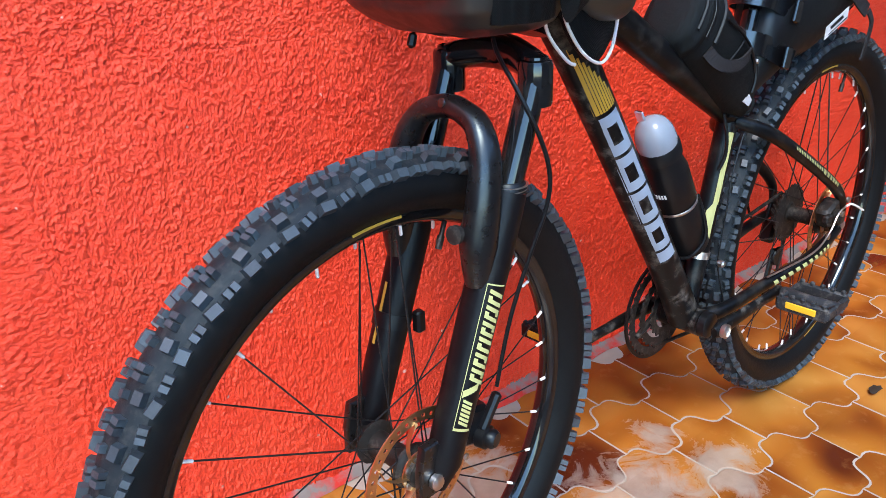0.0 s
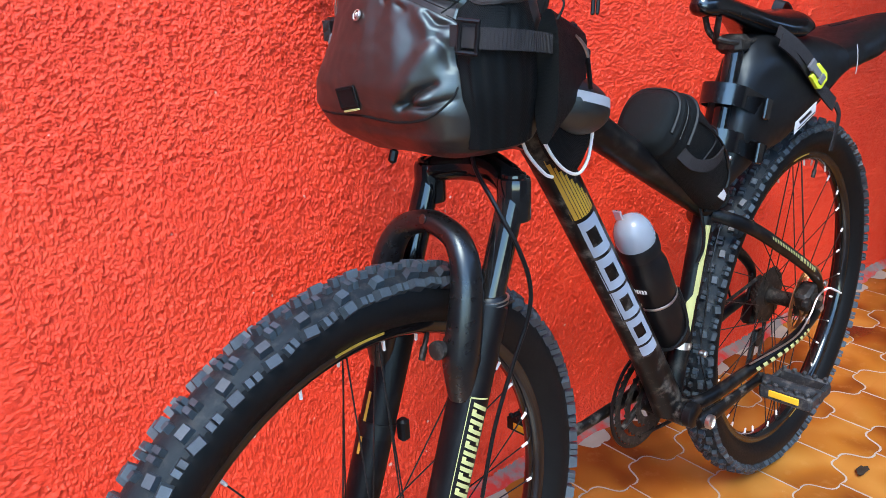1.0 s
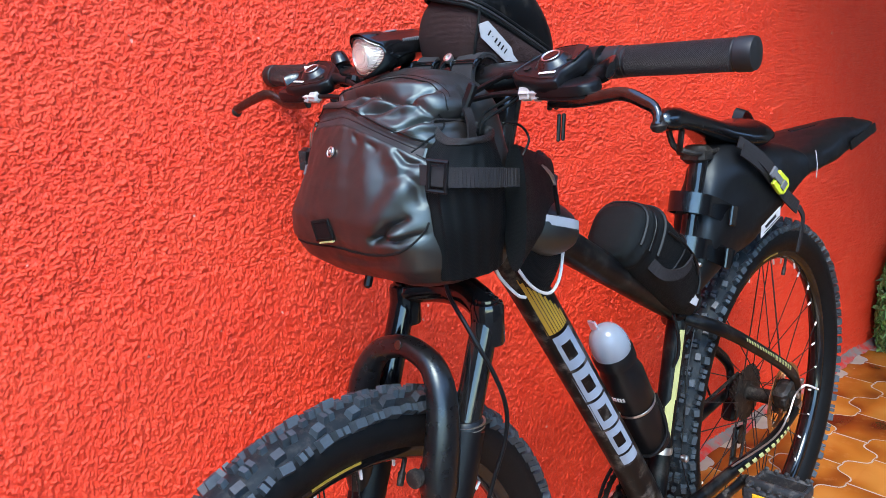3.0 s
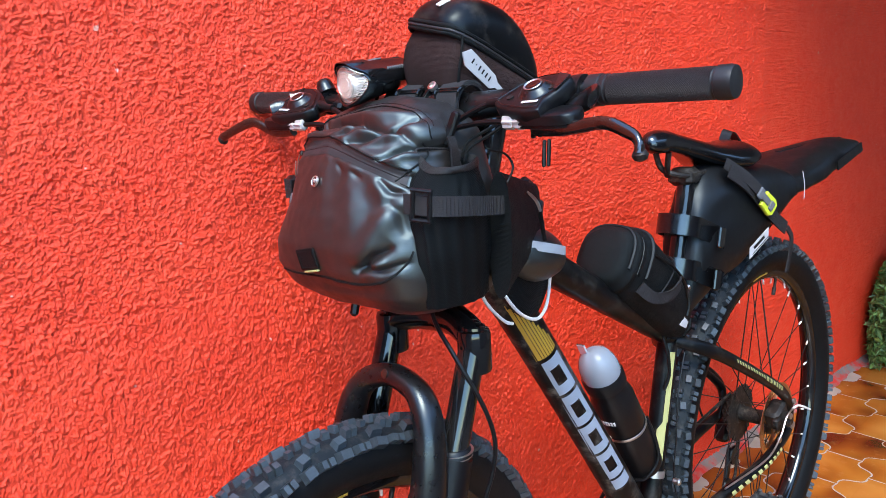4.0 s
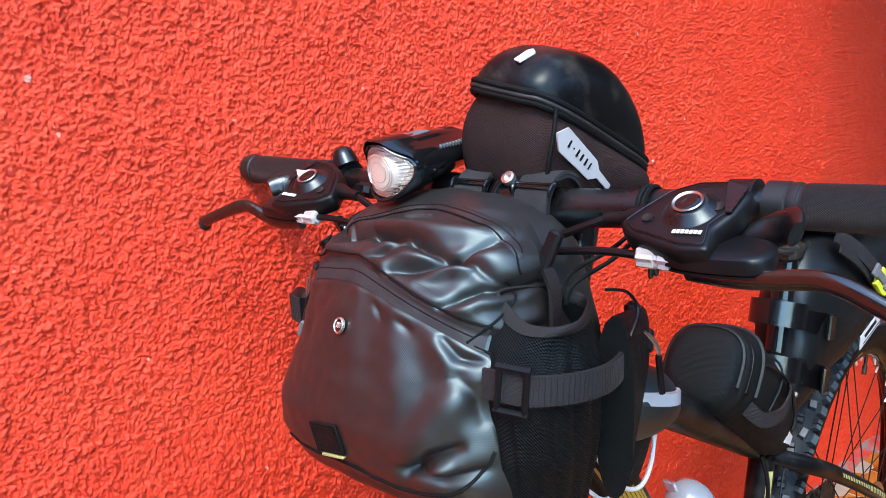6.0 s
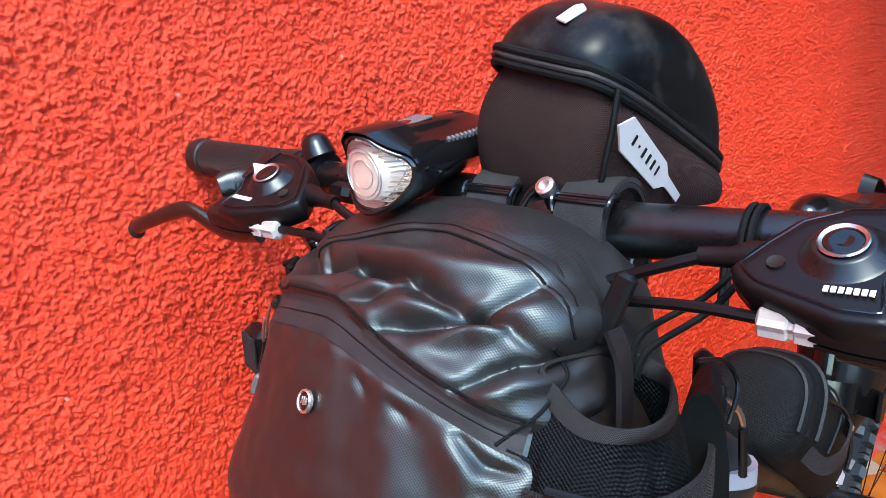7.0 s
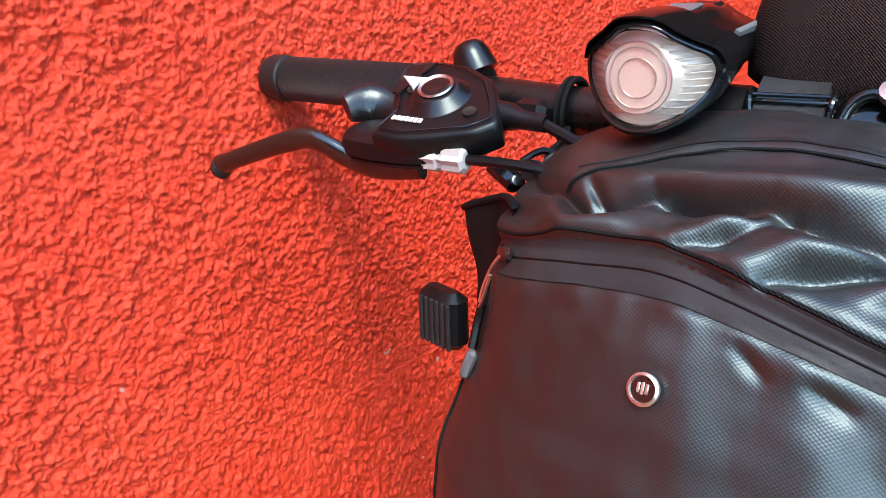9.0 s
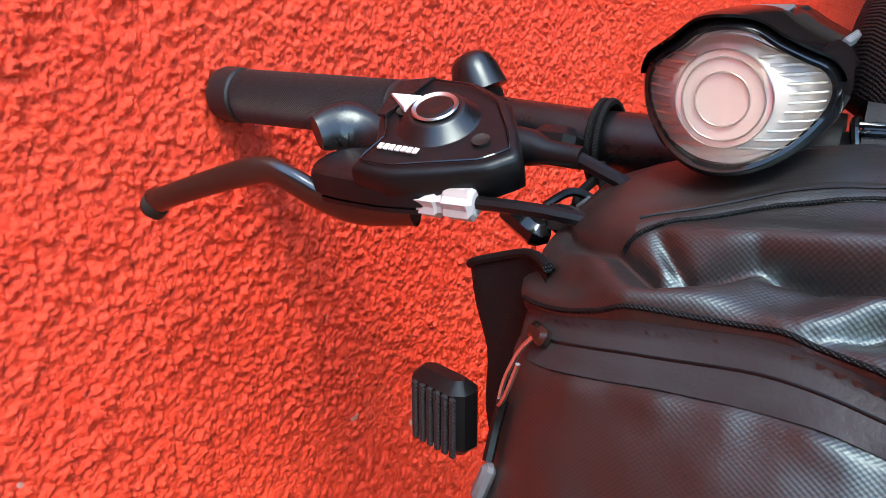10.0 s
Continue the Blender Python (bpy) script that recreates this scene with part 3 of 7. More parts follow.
part("seat_tube", tube([(-0.444, 0, 0.305), (-0.405, 0, 0.455), (-0.352, 0, 0.662)], [0.0195, 0.0175, 0.0175], 18), FRAME, bike)
part("seat_clamp", tube([(-0.353, 0, 0.655), (-0.348, 0, 0.676)], 0.0205, 18), PLASTIC, bike)
part("seatpost", tube([(-0.352, 0, 0.66), (-0.285, 0, 0.905)], 0.0150, 16), GLOSS, bike)
part("bottom_bracket", lathe([(0.020, -0.052), (0.0225, -0.050), (0.0225, -0.037), (0.0205, -0.036), (0.0205, 0.036), (0.0225, 0.037), (0.0225, 0.050)], 20, axis_pose(BB, (0, 1, 0))), PLASTIC, bike)
part("bottom_bracket_shell", lathe([(0.0235, -0.036), (0.0235, 0.036)], 20, axis_pose(BB, (0, 1, 0))), MUDDY, bike)
for s in (-1, 1):
    part("seat_stay", tube(catmull([(-0.358, s * 0.012, 0.640), (-0.315, s * 0.045, 0.618), (-0.25, s * 0.056, 0.583), (-0.122, s * 0.066, 0.506), (-0.045, s * 0.069, 0.455), (-0.008, s * 0.070, 0.415), (-0.004, s * 0.070, 0.372)], 6), [0.011, 0.0125, 0.012, 0.0115, 0.0115, 0.0105, 0.009], 14, flat=0.75, up=(0.5, 0, 0.86)), FRAME, bike)
    part("chainstay", tube(catmull([(-0.435, s * 0.020, 0.312), (-0.385, s * 0.043, 0.316), (-0.27, s * 0.055, 0.326), (-0.145, s * 0.076, 0.345), (-0.05, s * 0.074, 0.358), (-0.004, s * 0.070, 0.364)], 6), [0.014, 0.0135, 0.0125, 0.0125, 0.0115, 0.009], 14, flat=0.8, up=(0, 0, 1)), FRAME, bike)
    part("dropout", slab([(-0.03, -0.012), (0.012, -0.016), (0.016, 0.01), (0.0, 0.045), (-0.012, 0.045), (-0.02, 0.01)], 0.006, frame_of((-0.006, s * 0.066 + 0.003, 0.372), (1, 0, 0), (0, -1, 0)), 0.001), FRAME, bike)
    part("axle_nut", lathe([(0.006, 0), (0.009, 0.001), (0.009, 0.006), (0.005, 0.008)], 12, axis_pose((-0.006, s * 0.072, 0.372), (0, s, 0))), STEEL, bike)


def on_tube(pts, u):
    """The place and direction at a share u of a curve."""
    f = u * (len(pts) - 1)
    i = min(int(f), len(pts) - 2)
    return pts[i].lerp(pts[i + 1], f - i), (pts[i + 1] - pts[i]).normalized()


def wrap(bm, pts, r, up, u0, u1, a0, a1, lift=0.0006, nu=8, na=5, shear=0.0):
    """A thin patch on a tube: u along it, a round it in degrees from up towards -y."""
    rows = []
    for i in range(nu + 1):
        row = []
        for j in range(na + 1):
            a = radians(a0 + (a1 - a0) * j / na)
            u = u0 + (u1 - u0) * i / nu + shear * (j / na - 0.5)
            p, d = on_tube(pts, min(max(u, 0), 1))
            s = (Vector(up) - d * Vector(up).dot(d)).normalized()
            row.append(p + (s * math.cos(a) + V(0, -1, 0) * math.sin(a)) * (r + lift))
        rows.append(row)
    return skin(rows, closed=False, caps=False, bm=bm)


UPDT = (0.83, 0, 0.55)
# pale block marks down the tube: a row of barred blocks
u = 0.345
for w, hollow in ((0.068, 1), (0.066, 1), (0.068, 1), (0.066, 1), (0.026, 0)):
    bm = bmesh.new()
    if hollow:
        wrap(bm, DT, 0.0256, UPDT, u, u + 0.018, 74, 152, nu=2, na=6)
        wrap(bm, DT, 0.0256, UPDT, u + w - 0.018, u + w, 74, 152, nu=2, na=6)
        wrap(bm, DT, 0.0256, UPDT, u + 0.018, u + w - 0.018, 74, 95, nu=3, na=2)
        wrap(bm, DT, 0.0256, UPDT, u + 0.018, u + w - 0.018, 131, 152, nu=3, na=2)
    else:
        wrap(bm, DT, 0.0256, UPDT, u, u + w, 74, 152, nu=2, na=6)
    part("block_mark", bm, DECAL, bike, "pale grey-blue block mark on the down tube")
    u += w + 0.006
bm = bmesh.new()
for k in range(9):
    wrap(bm, DT, 0.0258, UPDT, 0.190 + 0.015 * (8 - k), 0.338, 70 + 9.0 * k, 70 + 9.0 * k + (7.0 if k < 7 else 9.2), nu=5, na=1)
part("gold_stripes", bm, GOLD, bike, "gold fan of stripes on the down tube")
ST = [V(-0.444, 0, 0.305), V(-0.405, 0, 0.455), V(-0.352, 0, 0.662)]
bm = bmesh.new()
wrap(bm, ST, 0.0178, (-1, 0, 0.25), 0.62, 0.90, 48, 80, nu=8)
wrap(bm, ST, 0.0178, (-1, 0, 0.25), 0.42, 0.62, 22, 72, nu=6, shear=0.06)
part("seat_tube_sticker", bm, LIME, bike, "lime strip sticker on the seat tube")
SSN = catmull([(-0.358, -0.012, 0.640), (-0.315, -0.045, 0.618), (-0.25, -0.056, 0.583), (-0.122, -0.066, 0.506), (-0.045, -0.069, 0.455), (-0.008, -0.070, 0.415), (-0.004, -0.070, 0.372)], 6)
CSN = catmull([(-0.435, -0.020, 0.312), (-0.385, -0.043, 0.316), (-0.27, -0.055, 0.326), (-0.145, -0.076, 0.345), (-0.05, -0.074, 0.358), (-0.004, -0.070, 0.364)], 6)


def stay_marks(pts, r, u0, count, w, gap, a0, a1):
    bm = bmesh.new()
    for k in range(count):
        s = u0 + k * (w + gap)
        wrap(bm, pts, r, (0, 0, 1), s, s + w * 0.8, a0, a1, nu=2, na=4, shear=0.006)
    return bm


part("chainstay_marks", stay_marks(CSN, 0.0118, 0.42, 10, 0.022, 0.009, 62, 104), LIME, bike, "lime block marks on the chainstay")
part("seat_stay_marks", stay_marks(SSN, 0.0108, 0.35, 11, 0.008, 0.004, 72, 100), LIME, bike, "small lime marks on the seat stay")
part("seat_stay_badge", stay_marks(SSN, 0.0108, 0.485, 6, 0.017, 0.006, 66, 108), LIME, bike, "lime block marks on the seat stay")

# fork
S_DIR = V(0.350, 0, 0.937)


def leg(z, y, fwd=0.0):
    """A place on a fork leg's line at height z, moved forward square to it."""
    return V(-1.076 + (z - 0.366) * 0.3735, y, z) + V(-0.937, 0, 0.35) * fwd


crown_bm = bmesh.new()
pts = [leg(0.800, -0.078, 0.0), leg(0.812, -0.062, 0.0), leg(0.822, -0.030, -0.012), leg(0.826, 0, -0.02), leg(0.822, 0.030, -0.012), leg(0.812, 0.062, 0.0), leg(0.800, 0.078, 0.0)]
tube(catmull(pts, 4), [0.008, 0.0165, 0.0175, 0.021, 0.0175, 0.0165, 0.008], 20, flat=1.15, bm=crown_bm)
fork = part("fork", crown_bm, GLOSS, bike, "black suspension fork with glossy crown", STEER, 60)
for s in (-1, 1):
    y = s * 0.0655
    part("crown_cap", lathe([(0.0182, -0.036), (0.0192, -0.033), (0.0192, 0.008), (0.0178, 0.012), (0.0140, 0.0135), (0.0135, 0.0165), (0.0110, 0.0175), (0.010, 0.0145)], 28, axis_pose(leg(0.808, y), S_DIR)), GLOSS, fork, "glossy black fork crown cap", STEER)
    part("stanchion", tube([leg(0.66, y), leg(0.80, y)], 0.0158, 20), GLOSS, fork, "polished black stanchion", STEER)
    low = [leg(0.685, y), leg(0.66, y), leg(0.60, y), leg(0.45, y), leg(0.385, y), leg(0.355, y, 0.004)]
    part("lower_leg", tube(low, [0.0220, 0.0228, 0.0232, 0.0225, 0.0215, 0.013], 22), DIMFORK, fork, "", STEER)
    part("dust_seal", lathe([(0.0162, -0.004), (0.0215, -0.003), (0.0212, 0.004), (0.0172, 0.009), (0.0160, 0.009)], 24, axis_pose(leg(0.688, y), S_DIR)), PLASTIC, fork, "", STEER)
    for dz in (-0.001, 0.0035):
        part("seal_ring", lathe([(0.0205, 0), (0.0219, 0.0005), (0.0219, 0.0014), (0.0205, 0.0019)], 24, axis_pose(leg(0.688 + dz, y), S_DIR)), STEEL, fork, "bright ring on the fork seal", STEER)
    part("fork_end", slab([(-0.020, -0.022), (0.014, -0.022), (0.018, 0.02), (0.010, 0.048), (-0.012, 0.048), (-0.020, 0.015)], 0.012, frame_of((FRONT.x, y + 0.006, FRONT.z), (1, 0, 0), (0, -1, 0)), 0.002), FORK, fork, "", STEER)
    part("brake_post", lathe([(0.0150, -0.012), (0.0135, 0.000), (0.0085, 0.006), (0.0075, 0.022), (0.0105, 0.0225), (0.0105, 0.028), (0.0080, 0.029)], 18, axis_pose(leg(0.637, s * 0.0545, 0.034), (-0.96, s * 0.10, 0.16))), DARK, fork, "bare brake post", STEER)
    part("wheel_nut", lathe([(0.006, 0), (0.010, 0.001), (0.010, 0.008), (0.006, 0.010)], 12, axis_pose(FRONT + V(0, s * 0.0715, 0), (0, s, 0))), STEEL, fork, "", STEER)
arch_pts = [leg(0.585, -0.066, 0.012), leg(0.625, -0.0655, 0.026), leg(0.670, -0.0665, 0.036), leg(0.715, -0.0605, 0.044), leg(0.742, -0.044, 0.047), leg(0.753, -0.020, 0.048), leg(0.756, 0.0, 0.048)]
arch_pts = arch_pts + [V(p.x, -p.y, p.z) for p in arch_pts[-2::-1]]
part("fork_arch", tube(catmull(arch_pts, 5), [0.016, 0.0235, 0.0215, 0.0185, 0.0165, 0.0155, 0.0155, 0.0155, 0.0165, 0.0185, 0.0215, 0.0235, 0.016], 18, flat=0.86), FORK, fork, "thick arch across the fork legs", STEER)
part("arch_bolt", lathe([(0.0048, 0), (0.0055, 0.001), (0.0055, 0.002), (0.0035, 0.0028)], 12, axis_pose(leg(0.757, 0.0, 0.0622), (-0.937, 0, 0.35))), WARMBLACK, fork, "", STEER)
LEGN = [leg(0.622, -0.0655), leg(0.422, -0.0655)]
bm = bmesh.new()
fr = dict(nu=10, na=1)
wrap(bm, LEGN, 0.0236, (-1, 0, 0), 0.16, 0.96, 44, 46, **fr)
wrap(bm, LEGN, 0.0236, (-1, 0, 0), 0.16, 0.168, 44, 100, nu=1, na=6)
wrap(bm, LEGN, 0.0234, (-1, 0, 0), 0.955, 0.97, 44, 96, nu=1, na=6)
part("fork_decal_edge", bm, LIME, fork, "pale edge of the fork decal", STEER)
for k in range(6):
    bm = bmesh.new()
    u = 0.20 + 0.085 * k
    for u0, u1, a0, a1, sh in ((0.0, 0.022, 56, 102, 0.03), (0.048, 0.070, 56, 102, 0.03), (0.022, 0.048, 56, 68, 0.006), (0.022, 0.048, 90, 102, 0.006))[: 4 if k % 3 else 3]:
        wrap(bm, LEGN, 0.0236, (-1, 0, 0), u + u0, u + u1, a0, a1, nu=2, na=5, shear=sh)
    part("fork_mark", bm, LIME, fork, "lime block mark on the fork leg", STEER)
part("fork_mark", wrap(bmesh.new(), LEGN, 0.0236, (-1, 0, 0), 0.72, 0.76, 48, 90, nu=3, na=4, shear=-0.05), LIME, fork, "slanting lime bar on the fork leg", STEER)
for k in range(6):
    part("small_fork_mark", wrap(bmesh.new(), LEGN, 0.0236, (-1, 0, 0), 0.80 + 0.024 * k, 0.80 + 0.024 * k + 0.016, 54, 84, nu=1, na=3, shear=0.02), LIME, fork, "", STEER)
part("cable_clip", tube([leg(0.515, 0.0655), leg(0.497, 0.0655)], 0.0246, 20), PLASTIC, fork, "black clip band", STEER)
part("clip_block", block((0.014, 0.014, 0.030), Matrix.Translation(leg(0.506, 0.0655, -0.018) + V(0.008, -0.022, 0)), 0.003), PLASTIC, fork, "", STEER)
part("decal_strip", wrap(bmesh.new(), [leg(0.60, 0.0655), leg(0.40, 0.0655)], 0.0236, (-1, 0, 0), 0.25, 0.62, -2, 8, nu=6, na=2), GOLD, fork, "gold edge of the fork decal", STEER)
# front caliper and its cable
bm = bmesh.new()
block((0.040, 0.034, 0.052), pose(-1.016, -0.054, 0.405, 0, 18, 0), 0.006, bm)
lathe([(0.013, -0.012), (0.015, -0.010), (0.015, 0.002), (0.012, 0.004), (0.012, 0.010), (0.009, 0.014)], 20, axis_pose((-1.008, -0.078, 0.390), (0.25, -1, 0)), bm)
block((0.012, 0.012, 0.05), pose(-0.998, -0.074, 0.420, 0, 35, 0), 0.003, bm)
caliper = part("brake_caliper", bm, PLASTIC, bike, "black mechanical disc brake caliper", STEER)
part("caliper_bolt", lathe([(0.004, 0), (0.0045, 0.002), (0.003, 0.003)], 10, axis_pose((-1.035, -0.068, 0.372), (0, -1, 0))), STEEL, caliper, "", STEER)
part("brake_cable", tube(catmull([(-0.90, -0.01, 0.90), (-0.934, -0.030, 0.842), (-0.940, -0.068, 0.795), (-0.925, -0.087, 0.745), (-0.912, -0.092, 0.700), (-0.914, -0.090, 0.660), (-0.930, -0.082, 0.61), (-0.958, -0.074, 0.53), (-0.985, -0.076, 0.45)], 6), 0.0026, 8), PLASTIC, bike, "black brake cable down the fork leg")

# drivetrain
bm = bmesh.new()
for r, y, teeth in ((0.088, 0.050, 42), (0.068, 0.043, 32), (0.046, 0.036, 22)):
    prof = []
    for k in range(teeth * 2):
        a = 2 * math.pi * k / (teeth * 2)
        rr = r + (0.0035 if k % 2 else -0.0015)
        prof.append((rr * math.cos(a), rr * math.sin(a)))
    inner = [((r - 0.014) * math.cos(2 * math.pi * k / (teeth * 2)), (r - 0.014) * math.sin(2 * math.pi * k / (teeth * 2))) for k in range(teeth * 2)]
    m = axis_pose(BB + V(0, y, 0), (0, 1, 0))
    skin([[m @ V(*p, h) for p in ring] for ring, h in ((inner, -0.001), (prof, -0.001), (prof, 0.001), (inner, 0.001))], loop=False, caps=False, bm=bm)
for k in range(4):
    a = 2 * math.pi * k / 4 + 0.4
    rod(BB + V(0, 0.045, 0), BB + V(0.078 * math.cos(a), 0.046, 0.078 * math.sin(a)), 0.008, 8, 0.005, bm)
part("chainring", bm, DARK, bike, "oily triple chainring", smooth=30)
part("chain_guard", ring_of([(0.090, 0.052), (0.097, 0.052), (0.097, 0.055), (0.090, 0.055)], 48, BB), PLASTIC, bike)
for s, end in ((-1, V(-0.275, -0.083, 0.325)), (1, V(-0.612, 0.083, 0.296))):
    a = BB + V(0, s * 0.068, 0)
    part("crank_arm", tube([a + (a - end).normalized() * 0.016, a, a.lerp(end, 0.3), a.lerp(end, 0.8), end, end + (end - a).normalized() * 0.012], [0.010, 0.0165, 0.0125, 0.0105, 0.012, 0.006], 14, flat=0.6, up=(0, 0, 1)), MUDDY, bike)
    part("crank_bolt", lathe([(0.012, 0), (0.0125, 0.002), (0.0125, 0.008), (0.008, 0.010), (0.007, 0.007)], 16, axis_pose(BB + V(0, s * 0.074, 0), (0, s, 0))), STEEL, bike)
    # pedal: cage of two plates, end bars and body
    pc = end + V(0.0, s * 0.062, 0.0)
    bm = lathe([(0.009, -0.055), (0.012, -0.050), (0.010, 0.0), (0.012, 0.04), (0.011, 0.047)], 14, axis_pose(pc, (0, s, 0)))
    for dx in (-0.038, 0.038):
        block((0.010, 0.088, 0.026), Matrix.Translation(pc + V(dx, 0, 0.0)), 0.003, bm)
        for k in range(5):
            block((0.008, 0.008, 0.010), Matrix.Translation(pc + V(dx, -0.036 + 0.018 * k, 0.014)), 0.002, bm)
    for dy in (-0.042, 0.042):
        block((0.080, 0.009, 0.020), Matrix.Translation(pc + V(0, dy, 0)), 0.003, bm)
    pedal = part("pedal", bm, DUSTY if s < 0 else PLASTIC, bike, "worn black cage pedal")
    for dx in (-0.0440, 0.0440):
        part("pedal_reflector", block((0.003, 0.052, 0.012), Matrix.Translation(pc + V(dx, 0, 0.001)), 0.001), AMBER, pedal, "amber pedal reflector")
bm = bmesh.new()
for k, r in enumerate((0.060, 0.054, 0.048, 0.042, 0.036, 0.030, 0.025)):
    teeth = int(r * 520)
    prof = []
    for j in range(teeth * 2):
        a = math.pi * j / teeth
        rr = r + (0.002 if j % 2 else -0.002)
        prof.append((rr * math.cos(a), rr * math.sin(a)))
    slab(prof, 0.0016, axis_pose(REAR + V(0, 0.030 + 0.0046 * k, 0), (0, 1, 0)), bm=bm)
part("cassette", bm, DARK, bike, "oily black cassette", smooth=20)
bm = bmesh.new()
tube(catmull([BB + V(-0.02, 0.043, -0.068), (-0.30, 0.045, 0.215), (-0.12, 0.048, 0.205), (-0.03, 0.052, 0.195)], 8), 0.0045, 6, flat=0.7, bm=bm)
tube([BB + V(-0.01, 0.043, 0.068), (-0.02, 0.046, 0.415)], 0.0045, 6, flat=0.7, bm=bm)
tube(catmull([(-0.02, 0.048, 0.195), (0.012, 0.05, 0.215), (0.02, 0.05, 0.25), (0.03, 0.05, 0.29), (0.035, 0.046, 0.34)], 4), 0.0045, 6, flat=0.7, bm=bm)
part("chain", bm, DARK, bike, "oily black chain")
bm = bmesh.new()
block((0.03, 0.03, 0.05), pose(0.01, 0.075, 0.315, 0, 20, 0), 0.006, bm)
block((0.018, 0.008, 0.095), pose(-0.008, 0.058, 0.235, 0, 15, 0), 0.003, bm)
for c in (V(-0.022, 0.052, 0.200), V(0.012, 0.052, 0.262)):
    lathe([(0.006, -0.003), (0.020, -0.003), (0.0215, 0), (0.020, 0.003), (0.006, 0.003)], 16, axis_pose(c, (0, 1, 0)), bm)
part("rear_derailleur", bm, PLASTIC, bike, "black rear derailleur")
bm = bmesh.new()
block((0.02, 0.02, 0.05), pose(-0.395, 0.035, 0.425, 0, 15, 0), 0.004, bm)
tube(catmull([(-0.43, 0.05, 0.415), (-0.40, 0.052, 0.42), (-0.355, 0.05, 0.40), (-0.33, 0.045, 0.37)], 4), 0.008, 6, flat=0.3, bm=bm)
part("front_derailleur", bm, DARK, bike)
part("derailleur_band", tube([(-0.416, 0, 0.412), (-0.413, 0, 0.424)], 0.0198, 18), STEEL, bike, "silver clamp band")
part("cable_stop", lathe([(0.004, 0), (0.006, 0.003), (0.006, 0.011), (0.004, 0.013)], 12, axis_pose((-0.400, -0.030, 0.405), (0, -1, 0))), STEEL, bike)
part("gear_cable", tube(catmull([(-0.33, -0.022, 0.64), (-0.375, -0.028, 0.56), (-0.388, -0.029, 0.47), (-0.395, -0.028, 0.40), (-0.37, -0.03, 0.33)], 5), 0.0013, 6), PLASTIC, bike, "thin black gear cable")
part("gear_housing", tube(catmull([(-0.36, 0.02, 0.66), (-0.26, 0.07, 0.60), (-0.14, 0.085, 0.53), (-0.09, 0.09, 0.44), (-0.05, 0.09, 0.36), (0.0, 0.08, 0.34)], 6), 0.0026, 8), PLASTIC, bike)
bm = bmesh.new()
block((0.050, 0.030, 0.045), pose(-0.045, -0.060, 0.405, 0, -25, 0), 0.006, bm)
lathe([(0.014, 0), (0.015, 0.003), (0.015, 0.012), (0.010, 0.016)], 16, axis_pose((-0.045, -0.074, 0.400), (0, -1, 0)), bm)
block((0.022, 0.012, 0.016), pose(-0.080, -0.075, 0.405), 0.003, bm)
rcal = part("rear_caliper", bm, DARK, bike, "grimy rear disc brake caliper")
for p in ((-0.054, -0.088, 0.412), (-0.085, -0.080, 0.372), (-0.020, -0.082, 0.430)):
    part("caliper_bolt", lathe([(0.005, 0), (0.006, 0.001), (0.006, 0.005), (0.003, 0.006)], 12, axis_pose(p, (0, -1, 0))), STEEL, rcal, "bright bolt")
part("inner_cable", tube(catmull([(-0.275, -0.062, 0.345), (-0.16, -0.088, 0.362), (-0.10, -0.090, 0.385), (-0.070, -0.090, 0.415), (-0.045, -0.092, 0.425)], 6), 0.0018, 6), STEEL, bike, "bright brake cable along the chainstay")
part("cable_end_sleeve", tube(catmull([(-0.045, -0.092, 0.425), (-0.02, -0.094, 0.423), (0.03, -0.098, 0.398)], 6), 0.0022, 6), WHITE, bike, "white cable end sleeve")

# saddle
prof = [(-0.4290, 0.977, 0.004, 0.006), (-0.4260, 0.984, 0.012, 0.020), (-0.4150, 0.990, 0.0195, 0.032), (-0.400, 0.993, 0.0230, 0.038), (-0.375, 0.991, 0.0225, 0.036), (-0.335, 0.981, 0.0240, 0.034), (-0.29, 0.970, 0.031, 0.036), (-0.25, 0.960, 0.044, 0.040), (-0.21, 0.954, 0.060, 0.044), (-0.175, 0.953, 0.069, 0.046), (-0.145, 0.954, 0.067, 0.040), (-0.130, 0.951, 0.055, 0.028), (-0.124, 0.945, 0.035, 0.014)]
rings = []
for x, z, hw, h in prof:
    ring = []
    for k in range(28):
        a = 2 * math.pi * k / 28
        cy, cz = math.cos(a), math.sin(a)
        cy = math.copysign(abs(cy) ** 0.8, cy)
        ring.append(V(x, hw * cy, z - h / 2 + h / 2 * cz - 0.010 * (hw / 0.06) * abs(cy) ** 2))
    rings.append(ring)
rings = [[V(*p) for p in zip(*[c for c in zip(*r)])] for r in rings]
smooth_rings = []
for r0, r1 in zip(rings, rings[1:]):
    smooth_rings += [[a.lerp(b, f) for a, b in zip(r0, r1)] for f in (0.0, 0.5)]
rings = smooth_rings + [rings[-1]]
saddle = part("saddle", skin(rings), SADDLE, bike, "glossy black padded saddle", xf=Matrix.Translation((0.033, 0.012, 0)), smooth=60)
part("saddle_rail", tube(catmull([(-0.345, 0.0, 0.955), (-0.336, 0.008, 0.925), (-0.305, 0.022, 0.912), (-0.22, 0.022, 0.912), (-0.16, 0.025, 0.935)], 5), 0.0050, 8), DARK, saddle)
part("saddle_rail", tube(catmull([(-0.345, 0.024, 0.955), (-0.336, 0.016, 0.925), (-0.305, -0.010, 0.912), (-0.22, -0.010, 0.912), (-0.16, -0.012, 0.935)], 5), 0.0050, 8), DARK, saddle)
